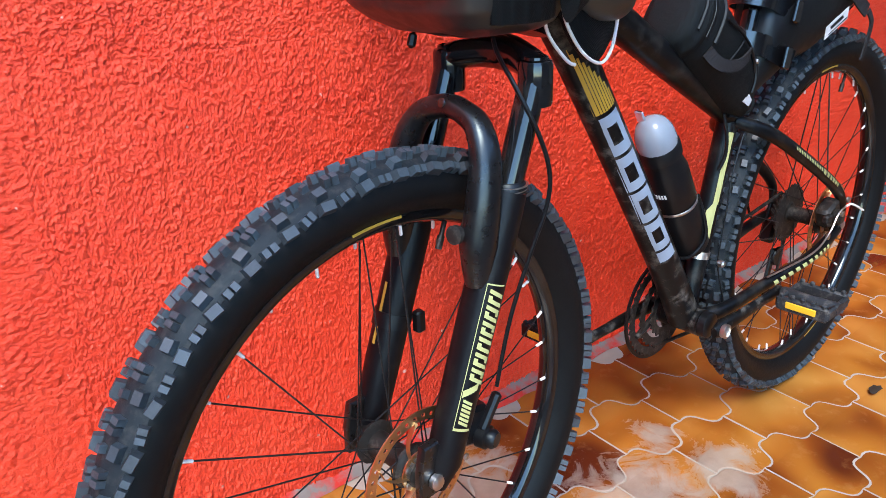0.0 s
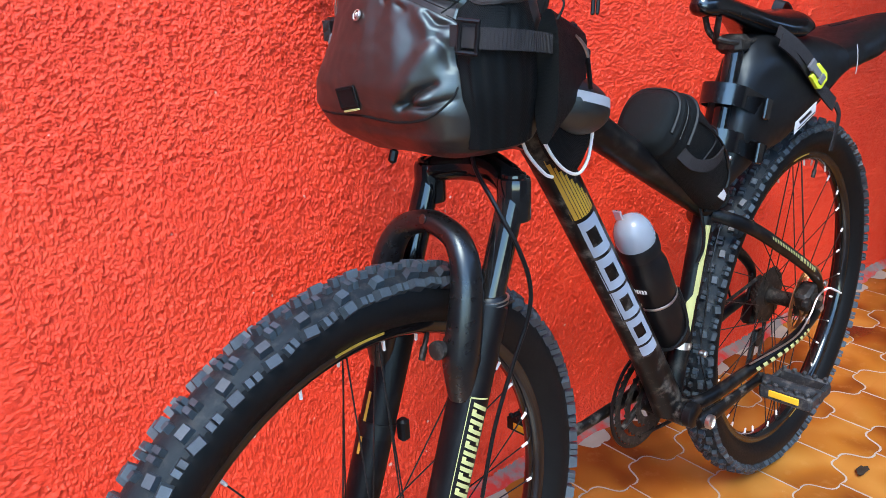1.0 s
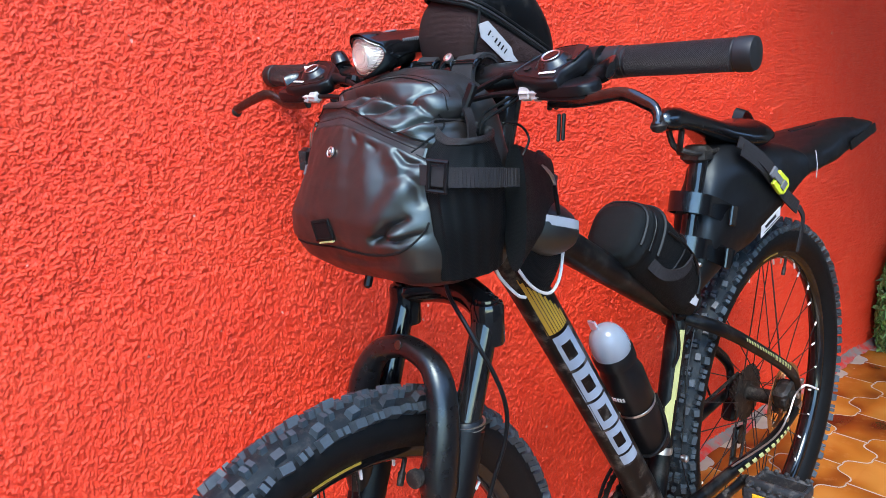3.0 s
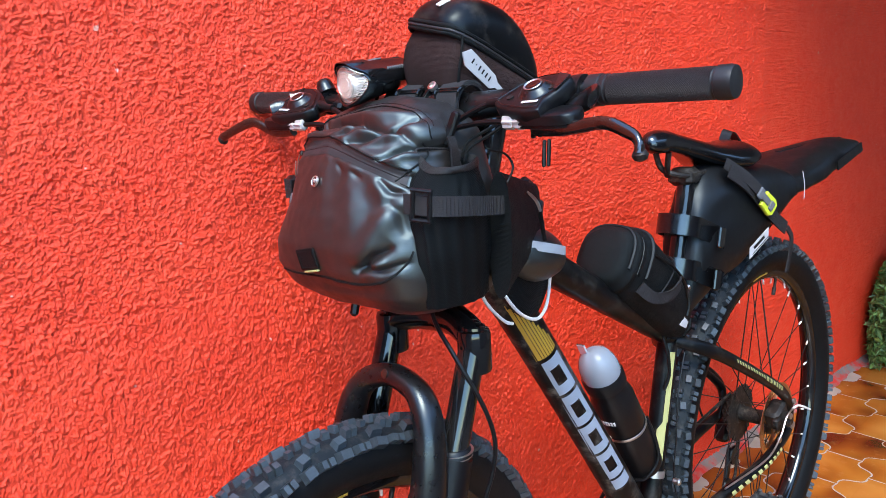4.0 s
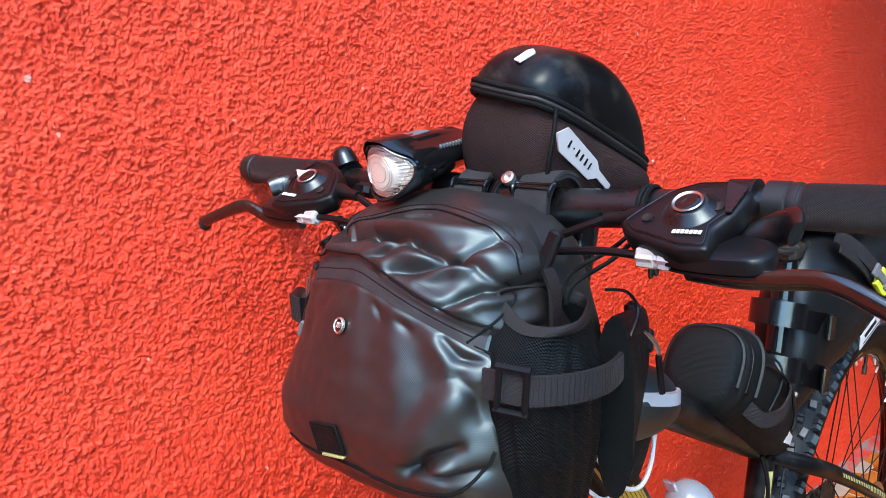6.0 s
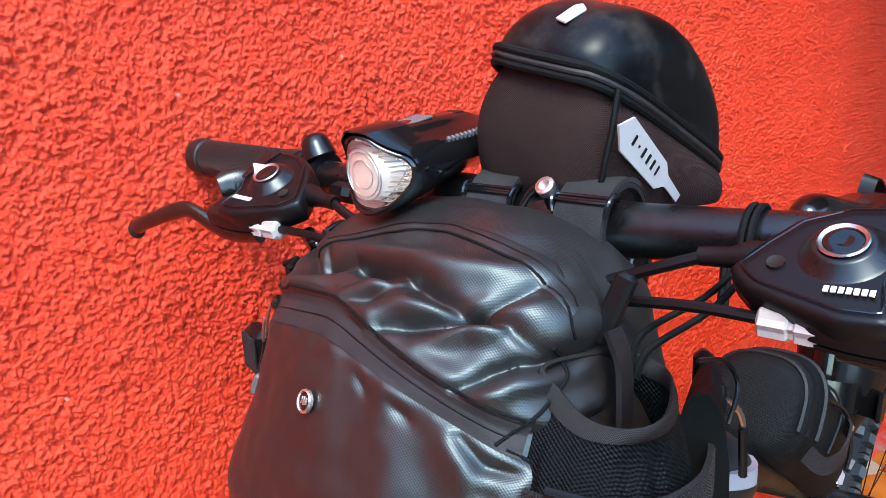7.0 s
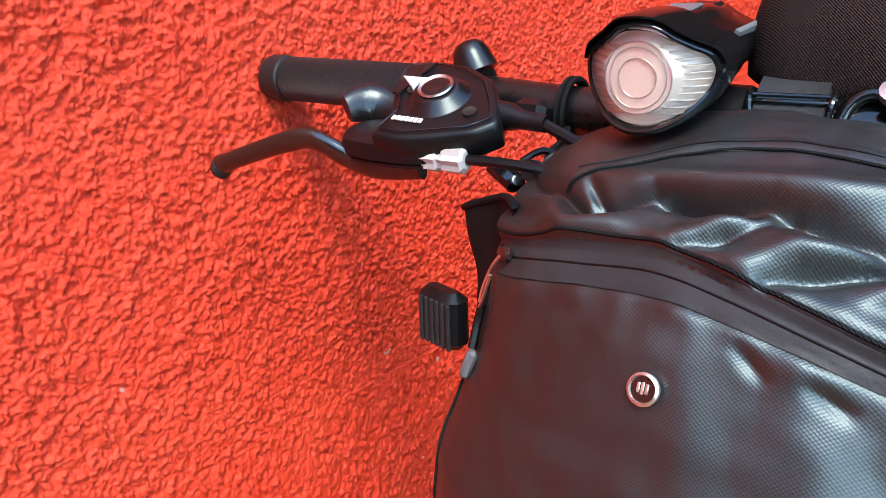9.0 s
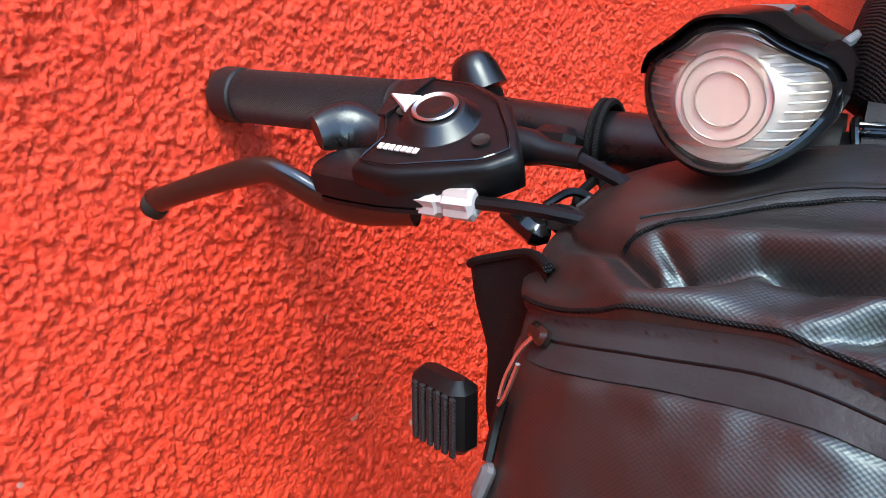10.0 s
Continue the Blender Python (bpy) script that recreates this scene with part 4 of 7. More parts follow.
part("seat_clamp_head", block((0.045, 0.045, 0.03), pose(-0.285, 0.005, 0.908), 0.008), DARK, bike)

# cockpit
YB = 0.012
BAR = catmull([(-0.859, -0.345 + YB, 1.077), (-0.862, -0.22 + YB, 1.075), (-0.867, -0.13 + YB, 1.068), (-0.869, -0.04, 1.063), (-0.869, 0, 1.063), (-0.869, 0.04, 1.063), (-0.867, 0.13 + YB, 1.068), (-0.862, 0.22 + YB, 1.075), (-0.859, 0.353 + YB, 1.077)], 5)
bar_r = [0.0112, 0.0112, 0.0135, 0.0159, 0.0159, 0.0159, 0.0135, 0.0112, 0.0112]
bar = part("handlebar", tube(BAR, bar_r, 18), FORK, bike, "satin black handlebar", STEER)
bm = lathe([(0.0215, -0.026), (0.0225, -0.024), (0.0225, 0.024), (0.0215, 0.026)], 20, axis_pose((-0.869, 0, 1.063), (0, 1, 0)))
tube([(-0.855, 0, 1.062), (-0.80, 0, 1.052)], [0.020, 0.021], 14, bm=bm)
tube([(-0.793, 0, 1.005), (-0.768, 0, 1.075)], 0.021, 18, bm=bm)
stem = part("stem", bm, GLOSS, bike, "black handlebar stem", STEER)
face = [V(-0.890, -0.002 + 0.0125 * math.cos(a), 1.066 + 0.0195 * math.sin(a)) for a in (2 * math.pi * q / 28 for q in range(28))]
part("stem_faceplate", tube([V(p.x + 0.35 * max(0.0, p.z - 1.066), p.y, p.z) for p in face], 0.0034, 10, loop=True), GLOSS, stem, "glossy open faceplate", STEER)
part("faceplate_lug", block((0.012, 0.011, 0.020), pose(-0.884, -0.0105, 1.079, 0, -25, 0), 0.003), GLOSS, stem, "", STEER)
for y in (-0.0095,):
    for z, x in ((1.0855, -0.890), (1.045, -0.886)):
        part("stem_bolt", lathe([(0.0052, 0), (0.0056, 0.001), (0.0056, 0.005), (0.0032, 0.0055), (0.003, 0.003)], 12, axis_pose((x, y, z), (-0.75, 0, 0.66 if z > 1.06 else -0.5))), STEEL, stem, "bright stem bolt", STEER)
part("headset_spacer", tube([(-0.808, 0, 0.958), (-0.79, 0, 1.008)], 0.020, 18), GLOSS, bike, "", STEER)


def grip_mesh(s):
    """A knurled grip with raised end collars, with its own map for the knurl."""
    prof = [(0.0125, 0.205), (0.0158, 0.206), (0.0158, 0.219), (0.0146, 0.220), (0.0152, 0.222), (0.0152, 0.226), (0.0144, 0.2265), (0.0142, 0.229), (0.0149, 0.230), (0.0149, 0.330), (0.0142, 0.331), (0.0142, 0.333), (0.0155, 0.334), (0.0157, 0.345), (0.0145, 0.349), (0.0080, 0.3505)]
    bm = bmesh.new()
    uv = bm.loops.layers.uv.new("knurl")
    segs = 32
    rows = []
    for r, y in prof:
        x0, z0 = -0.862 + (y - 0.22) * 0.024, 1.075 + (y - 0.22) * 0.016
        rows.append([bm.verts.new((x0 + r * math.cos(2 * math.pi * k / segs), s * y + YB, z0 + r * math.sin(2 * math.pi * k / segs))) for k in range(segs)])
    for (a, (r0, y0)), (b, (r1, y1)) in zip(zip(rows, prof), list(zip(rows, prof))[1:]):
        plain = not (y0 >= 0.229 and y1 <= 0.331)
        for k in range(segs):
            f = bm.faces.new((a[k], a[(k + 1) % segs], b[(k + 1) % segs], b[k]))
            for lp, (q, yy) in zip(f.loops, ((k, y0), (k + 1, y0), (k + 1, y1), (k, y1))):
                lp[uv].uv = (0.1, 0.1) if plain else (2 * math.pi * 0.0165 * q / segs * 10, yy * 10)
    bm.faces.new(rows[0][::-1])
    bm.faces.new(rows[-1])
    return bm


for s in (-1, 1):
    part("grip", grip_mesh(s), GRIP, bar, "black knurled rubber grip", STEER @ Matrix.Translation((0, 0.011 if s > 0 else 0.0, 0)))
    fl = mirrored if s < 0 else (lambda b: b)
    sh = Matrix.Translation((0, YB + (0.0060 if s < 0 else 0.0), 0))
    put = STEER @ sh
    # control body: a rounded wedge plate in front of the bar, with a lower lever housing
    top = frame_of((-0.912, 0.188, 1.0690), (0, 1, 0.05), (-0.50, 0, 0.87))
    corner = [(-0.046, 0.014), (-0.038, -0.002), (-0.026, -0.020), (-0.006, -0.030), (0.018, -0.030), (0.030, -0.018), (0.026, 0.002), (0.018, 0.018), (0.020, 0.036), (0.002, 0.037), (-0.018, 0.031), (-0.036, 0.024)]
    cl = [V(*q, 0) for q in corner]
    plan = [q for a, b, c in zip(cl[-1:] + cl[:-1], cl, cl[1:] + cl[:1]) for q in (b.lerp(a, 0.22), b.lerp(a, 0.07).lerp(b.lerp(c, 0.07), 0.5), b.lerp(c, 0.22), b.lerp(c, 0.5))]
    mid = sum(plan, V(0, 0, 0)) / len(plan)
    rings = []
    for h, d in ((-0.006, 0.004), (-0.004, 0.0005), (0.004, 0.0), (0.0092, 0.0004), (0.0108, 0.0016), (0.0114, 0.0036), (0.0116, 0.010)):
        rings.append([top @ (p + (mid - p).normalized() * d + V(0, 0, h)) for p in plan])
    bm = skin(rings)
    under = [V(*q, 0) for q in ((-0.030, 0.012), (-0.028, -0.010), (-0.006, -0.016), (0.026, -0.014), (0.033, 0.0), (0.026, 0.014), (0.0, 0.018), (-0.020, 0.017))]
    low = catmull(under[-2:] + under + under[:3], 4)[8 : 8 + 4 * len(under)]
    hm = frame_of((-0.926, 0.206, 1.0540), (0, 1, 0), (-0.25, 0, 0.97))
    skin([[hm @ (p * q + V(0, 0, h)) for p in low] for h, q in ((-0.0068, 0.90), (-0.0060, 0.97), (-0.0042, 0.97), (-0.0040, 0.92), (-0.0030, 0.92), (-0.0028, 1.0), (0.004, 1.0), (0.0062, 0.96), (0.0070, 0.8))], bm=bm)
    tube([(-0.863, 0.188, 1.074), (-0.863, 0.206, 1.075)], 0.0165, 18, bm=bm)
    block((0.045, 0.018, 0.020), pose(-0.885, 0.198, 1.066, 0, -8, 0), 0.005, bm)
    ctl = part("shifter_body", fl(bm), PLASTIC, bar, "black combined gear shifter and brake lever", put, 55)
    dial = top @ Matrix.Translation((-0.0030, 0.0005, 0.0100))
    part("shifter_dial", fl(lathe([(0.0185, 0), (0.0180, 0.0015), (0.0165, 0.0022), (0.0125, 0.0068), (0.0115, 0.0074), (0.0100, 0.0074)], 32, dial)), FORK, ctl, "", put)
    part("dial_ring", fl(lathe([(0.0080, 0.0066), (0.0098, 0.0084), (0.0092, 0.0092), (0.0078, 0.0084)], 32, dial, caps=False)), STEEL, ctl, "thin bright dial ring", put)
    part("dial_cap", fl(lathe([(0.0078, 0.0060), (0.0076, 0.0084), (0.006, 0.0090), (0.003, 0.0084), (0.001, 0.0082)], 24, dial)), GLOSS, ctl, "", put)
    if s > 0:
        part("gear_pointer", fl(slab([(0.0, -0.005), (0.014, 0.0015), (0.0, 0.0055)], 0.004, dial @ Matrix.Rotation(radians(-22), 4, "Z") @ Matrix.Translation((0.0150, 0, 0.0015)), 0.0008)), WHITE, ctl, "white gear pointer", put)
    bm = bmesh.new()
    for k in range(7):
        block((0.0019, 0.0032, 0.0006), top @ Matrix.Translation((0.0115 - 0.0027 * k, 0.0225, 0.0131)), bm=bm)
    part("maker_mark", fl(bm), WHITE, ctl, "small white block marks", put)
    for q in ((-0.027, 0.010), (0.014, -0.002)):
        part("case_screw", fl(lathe([(0.0038, 0), (0.0038, 0.0012), (0.002, 0.0006)], 10, top @ Matrix.Translation((q[0], q[1], 0.0118)))), DARK, ctl, "", put)
    edge = [top @ (p + (mid - p).normalized() * 0.0052 + V(0, 0, 0.0127)) for p in plan]
    part("case_seam", fl(tube(edge, 0.00045, 5, loop=True)), GLOSS, ctl, "", put)
    part("case_rib", fl(slab([(0.012, -0.026), (0.027, -0.020), (0.024, 0.004), (0.020, 0.004)], 0.0016, top @ Matrix.Translation((0, 0, 0.0122)), 0.0005)), FORK, ctl, "satin raised rib on the shifter", put)
    part("thumb_lever", fl(tube(catmull([(-0.905, 0.212, 1.060), (-0.902, 0.228, 1.066), (-0.905, 0.240, 1.071), (-0.918, 0.247, 1.069)], 5), [0.007, 0.010, 0.012, 0.008], 12, flat=0.45, up=(0.2, 0.3, 1))), FORK, ctl, "satin black thumb lever", put)
    lev = [(-0.928, 0.190, 1.044), (-0.932, 0.215, 1.041), (-0.934, 0.232, 1.044), (-0.937, 0.247, 1.051), (-0.939, 0.258, 1.0545), (-0.942, 0.270, 1.0525), (-0.945, 0.292, 1.0455), (-0.947, 0.312, 1.0385), (-0.946, 0.323, 1.0345)]
    if s < 0:
        lev = [(-0.926, 0.188, 1.0440), (-0.930, 0.214, 1.0430), (-0.933, 0.240, 1.0450), (-0.936, 0.263, 1.0485), (-0.939, 0.278, 1.0475), (-0.941, 0.292, 1.0425), (-0.943, 0.303, 1.0375), (-0.945, 0.308, 1.0310), (-0.946, 0.309, 1.0240)]
    tip = Vector(lev[-1])
    part("brake_lever", fl(tube(catmull(lev, 5), [0.0085, 0.0072, 0.0064, 0.0063, 0.0064, 0.0064, 0.0058, 0.0056, 0.0066], 16, flat=0.75, up=(-0.3, 0, 1))), WARMBLACK, ctl, "polished dark brake lever with scuffed tip", put)
    part("lever_tip", fl(lathe([(0.002, -0.0055), (0.0055, -0.004), (0.0074, 0.0), (0.0055, 0.004), (0.002, 0.0055)], 16, axis_pose(tip + V(0.001, 0.0015 if s > 0 else 0.0, -0.002), (0, 1, -0.3) if s > 0 else (0, 0.15, -1)))), DARK, ctl, "worn lever tip", put)
    bm = lathe([(0.0050, 0), (0.0080, 0.001), (0.0080, 0.009), (0.0066, 0.010), (0.0066, 0.012), (0.0078, 0.013), (0.0078, 0.0235), (0.0050, 0.0250), (0.0035, 0.025)], 16, axis_pose((-0.934, 0.183, 1.0505), (0, -1, 0)))
    for v in bm.verts:
        off = v.co - V(-0.934, v.co.y, 1.0505)
        if off.length > 0.006 and round(math.atan2(off.z, off.x) / (2 * math.pi / 16)) % 2:
            v.co -= off * 0.16
    part("barrel_adjuster", fl(bm), PALE, ctl, "pale fluted barrel adjuster", put, 20)
    part("cable_boot", fl(tube([(-0.912, 0.156, 1.071), (-0.913, 0.146, 1.070), (-0.914, 0.138, 1.069), (-0.915, 0.124, 1.068)], [0.0075, 0.0075, 0.0050, 0.0045], 12)), PLASTIC, ctl, "", put)
    part("gear_cable", fl(tube(catmull([(-0.915, 0.126, 1.068), (-0.918, 0.10, 1.058), (-0.915, 0.06, 1.040), (-0.90, 0.04, 1.02)], 5), 0.0030, 8)), PLASTIC, ctl, "", put)
    part("brake_cable", fl(tube(catmull([(-0.934, 0.165, 1.0505), (-0.932, 0.12, 1.049), (-0.922, 0.06, 1.036), (-0.90, 0.03, 1.01)], 5), 0.0028, 8)), PLASTIC, ctl, "", put)
# ---- luggage on the bicycle, given in the bicycle's frame ----


# handlebar bag: a slack rounded pack; sections by height: z, front, back, open side, wall side
BAG_ROWS = [
    (0.846, -0.962, -0.895, -0.040, 0.080), (0.851, -0.984, -0.880, -0.066, 0.104), (0.860, -1.004, -0.868, -0.082, 0.124), (0.878, -1.026, -0.860, -0.091, 0.139),
    (0.905, -1.039, -0.856, -0.096, 0.148), (0.930, -1.043, -0.854, -0.097, 0.151), (0.960, -1.037, -0.854, -0.095, 0.147), (0.990, -1.027, -0.856, -0.089, 0.142),
    (1.010, -1.019, -0.858, -0.084, 0.140), (1.024, -1.010, -0.860, -0.081, 0.139), (1.036, -0.998, -0.863, -0.079, 0.138), (1.048, -0.983, -0.867, -0.071, 0.134),
    (1.060, -0.963, -0.874, -0.057, 0.122), (1.069, -0.944, -0.882, -0.038, 0.102), (1.075, -0.928, -0.890, -0.016, 0.076), (1.078, -0.918, -0.896, 0.006, 0.048),
]


def blended(c, w=9):
    """A moving mean that keeps both ends, so that no band shows."""
    p = np.concatenate([2 * c[0] - c[1 : w + 1][::-1], c, 2 * c[-1] - c[-w - 1 : -1][::-1]])
    return np.convolve(p, np.ones(w) / w, "same")[w:-w]


_rows = np.array(BAG_ROWS)
_run = np.concatenate([[0], np.cumsum(np.hypot(np.diff(_rows[:, 0]), np.diff(_rows[:, 1])))])
RUN = float(_run[-1])
_fine = np.linspace(0, RUN, 400)
_cols = [blended(blended(np.interp(_fine, _run, _rows[:, k]))) for k in range(5)]
BAG_N = 4.2


def section(s):
    return [float(np.interp(s, _fine, c)) for c in _cols]


def through_line(pts):
    """A smooth height over y through a few places, taken from the wall side to the open side."""
    q = sorted(pts)
    ys, vs = np.array([a for a, b in q]), np.array([b for a, b in q])
    yy = np.linspace(ys[0], ys[-1], 120)
    vv = blended(blended(np.interp(yy, ys, vs), 13), 13)
    return lambda y: float(np.interp(y, yy, vv))


flap_s = through_line([(0.138, 0.229), (0.103, 0.2385), (0.072, 0.246), (0.045, 0.2495), (0.019, 0.2420), (-0.018, 0.2300), (-0.05, 0.2180), (-0.080, 0.2030)])
band_s = through_line([(0.138, 0.212), (0.104, 0.2205), (0.076, 0.2273), (0.046, 0.2300), (0.03, 0.2290), (-0.006, 0.2210), (-0.033, 0.2125), (-0.055, 0.2040), (-0.080, 0.1880)])


def off_line(y, s, line):
    """Distance from a polyline over the cloth, and how far along it (0 to 1)."""
    best, along = 9.0, 0.0
    n = len(line) - 1
    for i in range(n):
        (y0, z0), (y1, z1) = line[i], line[i + 1]
        dy, dz = y1 - y0, z1 - z0
        t = max(0.0, min(1.0, ((y - y0) * dy + (s - z0) * dz) / (dy * dy + dz * dz)))
        d = math.hypot(y - y0 - t * dy, s - z0 - t * dz)
        if d < best:
            best, along = d, (i + t) / n
    return best, along


# creases (depth, width) and ridges (height, width) of the slack cloth, as lines over y and the run up the front
CREASES = [
    ([(0.050, 0.2725), (0.011, 0.2736), (-0.011, 0.2661), (-0.025, 0.2620), (-0.038, 0.2565)], 0.0085, 0.0042),
    ([(-0.036, 0.2560), (-0.045, 0.2633), (-0.054, 0.2729)], 0.0065, 0.0034),
    ([(0.036, 0.2500), (0.026, 0.2531), (0.016, 0.2606), (0.002, 0.2700)], 0.0042, 0.0030),
    ([(0.004, 0.2420), (-0.018, 0.2504), (-0.038, 0.2565), (-0.056, 0.2518), (-0.073, 0.2370)], 0.0085, 0.0034),
    ([(-0.044, 0.2200), (-0.052, 0.2252), (-0.057, 0.2307), (-0.065, 0.2341), (-0.080, 0.2314)], 0.0075, 0.0034),
    ([(0.126, 0.2640), (0.100, 0.2667), (0.082, 0.2572), (0.072, 0.2640), (0.055, 0.2742), (0.033, 0.2715), (0.015, 0.2690)], 0.0075, 0.0040),
    ([(0.085, 0.2740), (0.076, 0.2650)], 0.0045, 0.0030),
    ([(-0.034, 0.1080), (-0.044, 0.1130), (-0.056, 0.1240), (-0.071, 0.1320)], 0.0110, 0.0045),
    ([(-0.040, 0.1100), (-0.063, 0.1090), (-0.084, 0.1160)], 0.0060, 0.0036),
    ([(-0.030, 0.2020), (-0.045, 0.1720), (-0.040, 0.1450)], 0.0016, 0.0110),
    ([(0.008, 0.2080), (0.004, 0.1750), (-0.004, 0.1300)], 0.0010, 0.0100),
    ([(-0.052, 0.2010), (-0.064, 0.1890), (-0.074, 0.1860)], 0.0050, 0.0030),
    ([(-0.066, 0.1760), (-0.077, 0.1640), (-0.083, 0.1480)], 0.0050, 0.0045),
    ([(0.030, 0.0800), (-0.010, 0.0780), (-0.050, 0.0850)], 0.0035, 0.0060),
    ([(0.008, 0.2180), (0.000, 0.2110)], 0.0026, 0.0032),
    ([(-0.016, 0.2100), (-0.027, 0.2040)], 0.0028, 0.0032),
    ([(0.090, 0.2020), (0.080, 0.1700), (0.086, 0.1400)], 0.0010, 0.0090),
]
RIDGES = [
    ([(0.042, 0.2525), (0.024, 0.2620), (0.004, 0.2661)], 0.0072, 0.0070),
    ([(0.020, 0.2457), (-0.003, 0.2559), (-0.029, 0.2579)], 0.0078, 0.0070),
    ([(-0.043, 0.2606), (-0.062, 0.2590), (-0.082, 0.2420)], 0.0100, 0.0090),
    ([(-0.022, 0.2400), (-0.041, 0.2491), (-0.057, 0.2504), (-0.070, 0.2380)], 0.0072, 0.0056),
    ([(-0.055, 0.2170), (-0.067, 0.2239), (-0.079, 0.2225)], 0.0072, 0.0058),
    ([(0.105, 0.2745), (0.072, 0.2785), (0.032, 0.2815), (-0.012, 0.2800), (-0.042, 0.2820), (-0.060, 0.2770)], 0.0090, 0.0095),
    ([(0.130, 0.2500), (0.105, 0.2575), (0.085, 0.2490), (0.065, 0.2560), (0.048, 0.2630)], 0.0074, 0.0075),
    ([(-0.036, 0.1240), (-0.060, 0.1517), (-0.074, 0.1742), (-0.078, 0.1880)], 0.0068, 0.0110),
    ([(-0.050, 0.1150), (-0.072, 0.1190)], 0.0050, 0.0050),
    ([(0.040, 0.2280), (0.028, 0.2050), (0.016, 0.1750), (0.006, 0.1350)], 0.0012, 0.0190),
    ([(-0.014, 0.2060), (-0.024, 0.1700), (-0.024, 0.1300)], 0.0012, 0.0140),
    ([(-0.040, 0.2040), (-0.056, 0.1900), (-0.062, 0.1750)], 0.0040, 0.0070),
]


def bag_folds(y, s):
    """How far the cloth of the front bulges or sinks there."""
    d = 0.0
    up, low = s - flap_s(y), s - band_s(y)
    for line, h, w in CREASES:
        q, t = off_line(y, s, line)
        if q < 4 * w:
            d -= h * math.exp(-(q / w) ** 1.7) * (0.35 + 0.65 * math.sin(math.pi * (0.12 + 0.76 * t)))
    for line, h, w in RIDGES:
        q, t = off_line(y, s, line)
        if q < 3 * w:
            d += h * math.exp(-(q / w) ** 2) * (0.25 + 0.75 * math.sin(math.pi * t))
    # the flap hangs over the zip band, whose lower edge is puckered
    band = max(0.0, min(1.0, low / 0.002 + 1)) * max(0.0, min(1.0, -up / 0.0016 + 0.6))
    d *= 1 - 0.9 * band
    if up > -0.002:
        d += 0.0042 * math.exp(-((up - 0.004) / 0.0065) ** 2)
    if low < 0.001:
        d += (0.0010 + 0.0016 * noise.noise(V(y * 75, 3.1, s * 20))) * math.exp(-((low + 0.003) / 0.006) ** 2)
    return d - 0.0006 * band


def bag_base(a, s):
    z, f, k, l, r = section(s)
    ca, sa = math.cos(a), math.sin(a)
    rr = (abs(ca) ** BAG_N + abs(sa) ** BAG_N) ** (-1 / BAG_N)
    y = (l + r) / 2 + (r - l) / 2 * rr * sa
    bow = 0.2 + 1.5 * max(0.0, min(1.0, (s - 0.10) / 0.07))
    return V((f + k) / 2 - (k - f) / 2 * rr * ca + bow * (y - 0.007) ** 2 * max(0.0, min(1.0, 2 * ca)), y, z)


def bag_point(a, s, lift=0.0):
    """The cloth at angle a (0 is ahead, positive towards the wall) and run s up the front."""
    p = bag_base(a, s)
    e = 0.004
    n = (bag_base(a + 0.02, s) - bag_base(a - 0.02, s)).cross(bag_base(a, min(RUN, s + e)) - bag_base(a, max(0, s - e))).normalized()
    if n.x * math.cos(a) > 0:
        n = -n
    front = max(0.0, min(1.0, (math.cos(a) - 0.05) / 0.25))
    d = lift + front * bag_folds(p.y, s)
    d += 0.0026 * noise.noise(V(p.x * 14, p.y * 14 + 3, p.z * 9)) + 0.0016 * noise.noise(V(p.x * 30, p.y * 30, p.z * 24)) + 0.0006 * noise.noise(V(p.x * 75, p.y * 75, p.z * 75))
    return p + n * d


def bag_front(y, s, lift=0.0):
    """The cloth of the front at the offset y and run s."""
    z, f, k, l, r = section(s)
    u = max(-0.97, min(0.97, (y - (l + r) / 2) / ((r - l) / 2)))
    return bag_point(math.atan2(u, (1 - abs(u) ** BAG_N) ** (1 / BAG_N)), s, lift)


BAG_HOME = (-0.95, 0.02, 0.84)
bag = thing("handlebar_bag", BIKE, "black coated nylon hip pack strapped under the handlebar", "bag", BAG_HOME)
around = []
for k in range(380):
    g = 2 * math.pi * k / 380
    around.append(g - 0.42 * math.sin(g))  # closer steps across the front
rings = [[bag_point(a, s) for a in around] for s in np.linspace(0.0, RUN, 300)]
bm = skin(rings, caps=False)
for ring, zz in ((rings[0], -0.004), (rings[-1], 0.002)):
    c = sum(ring, V(0, 0, 0)) / len(ring) + V(0, 0, zz)
    skin([ring, [p.lerp(c, 0.5) + V(0, 0, zz * 0.6) for p in ring], [p.lerp(c, 0.96) for p in ring]], caps=True, bm=bm)
bmesh.ops.remove_doubles(bm, verts=bm.verts, dist=0.0001)
part("bag_body", bm, NYLON, bag, "", smooth=80)


def strip(lo, hi, us, lift, thick=0.0008, across=6):
    """A band laid on the bag between two heights over y."""
    rows = []
    for u in us:
        rows.append([bag_front(u, lo(u) + (hi(u) - lo(u)) * w, lift + thick * (1 - (2 * w - 1) ** 4)) for w in np.linspace(0, 1, across + 1)])
    return skin(rows, closed=False, caps=False)


def seam(pts, r, lift=0.0004, n=5, mat=None, name="stitched_seam", label=""):
    return part(name, tube([bag_front(q.x, q.y, lift) for q in catmull([V(a, b, 0) for a, b in pts], n)], r, 6), mat or CANVAS, bag, label)


def zip_mid(y):
    return band_s(y) + 0.52 * (flap_s(y) - band_s(y))


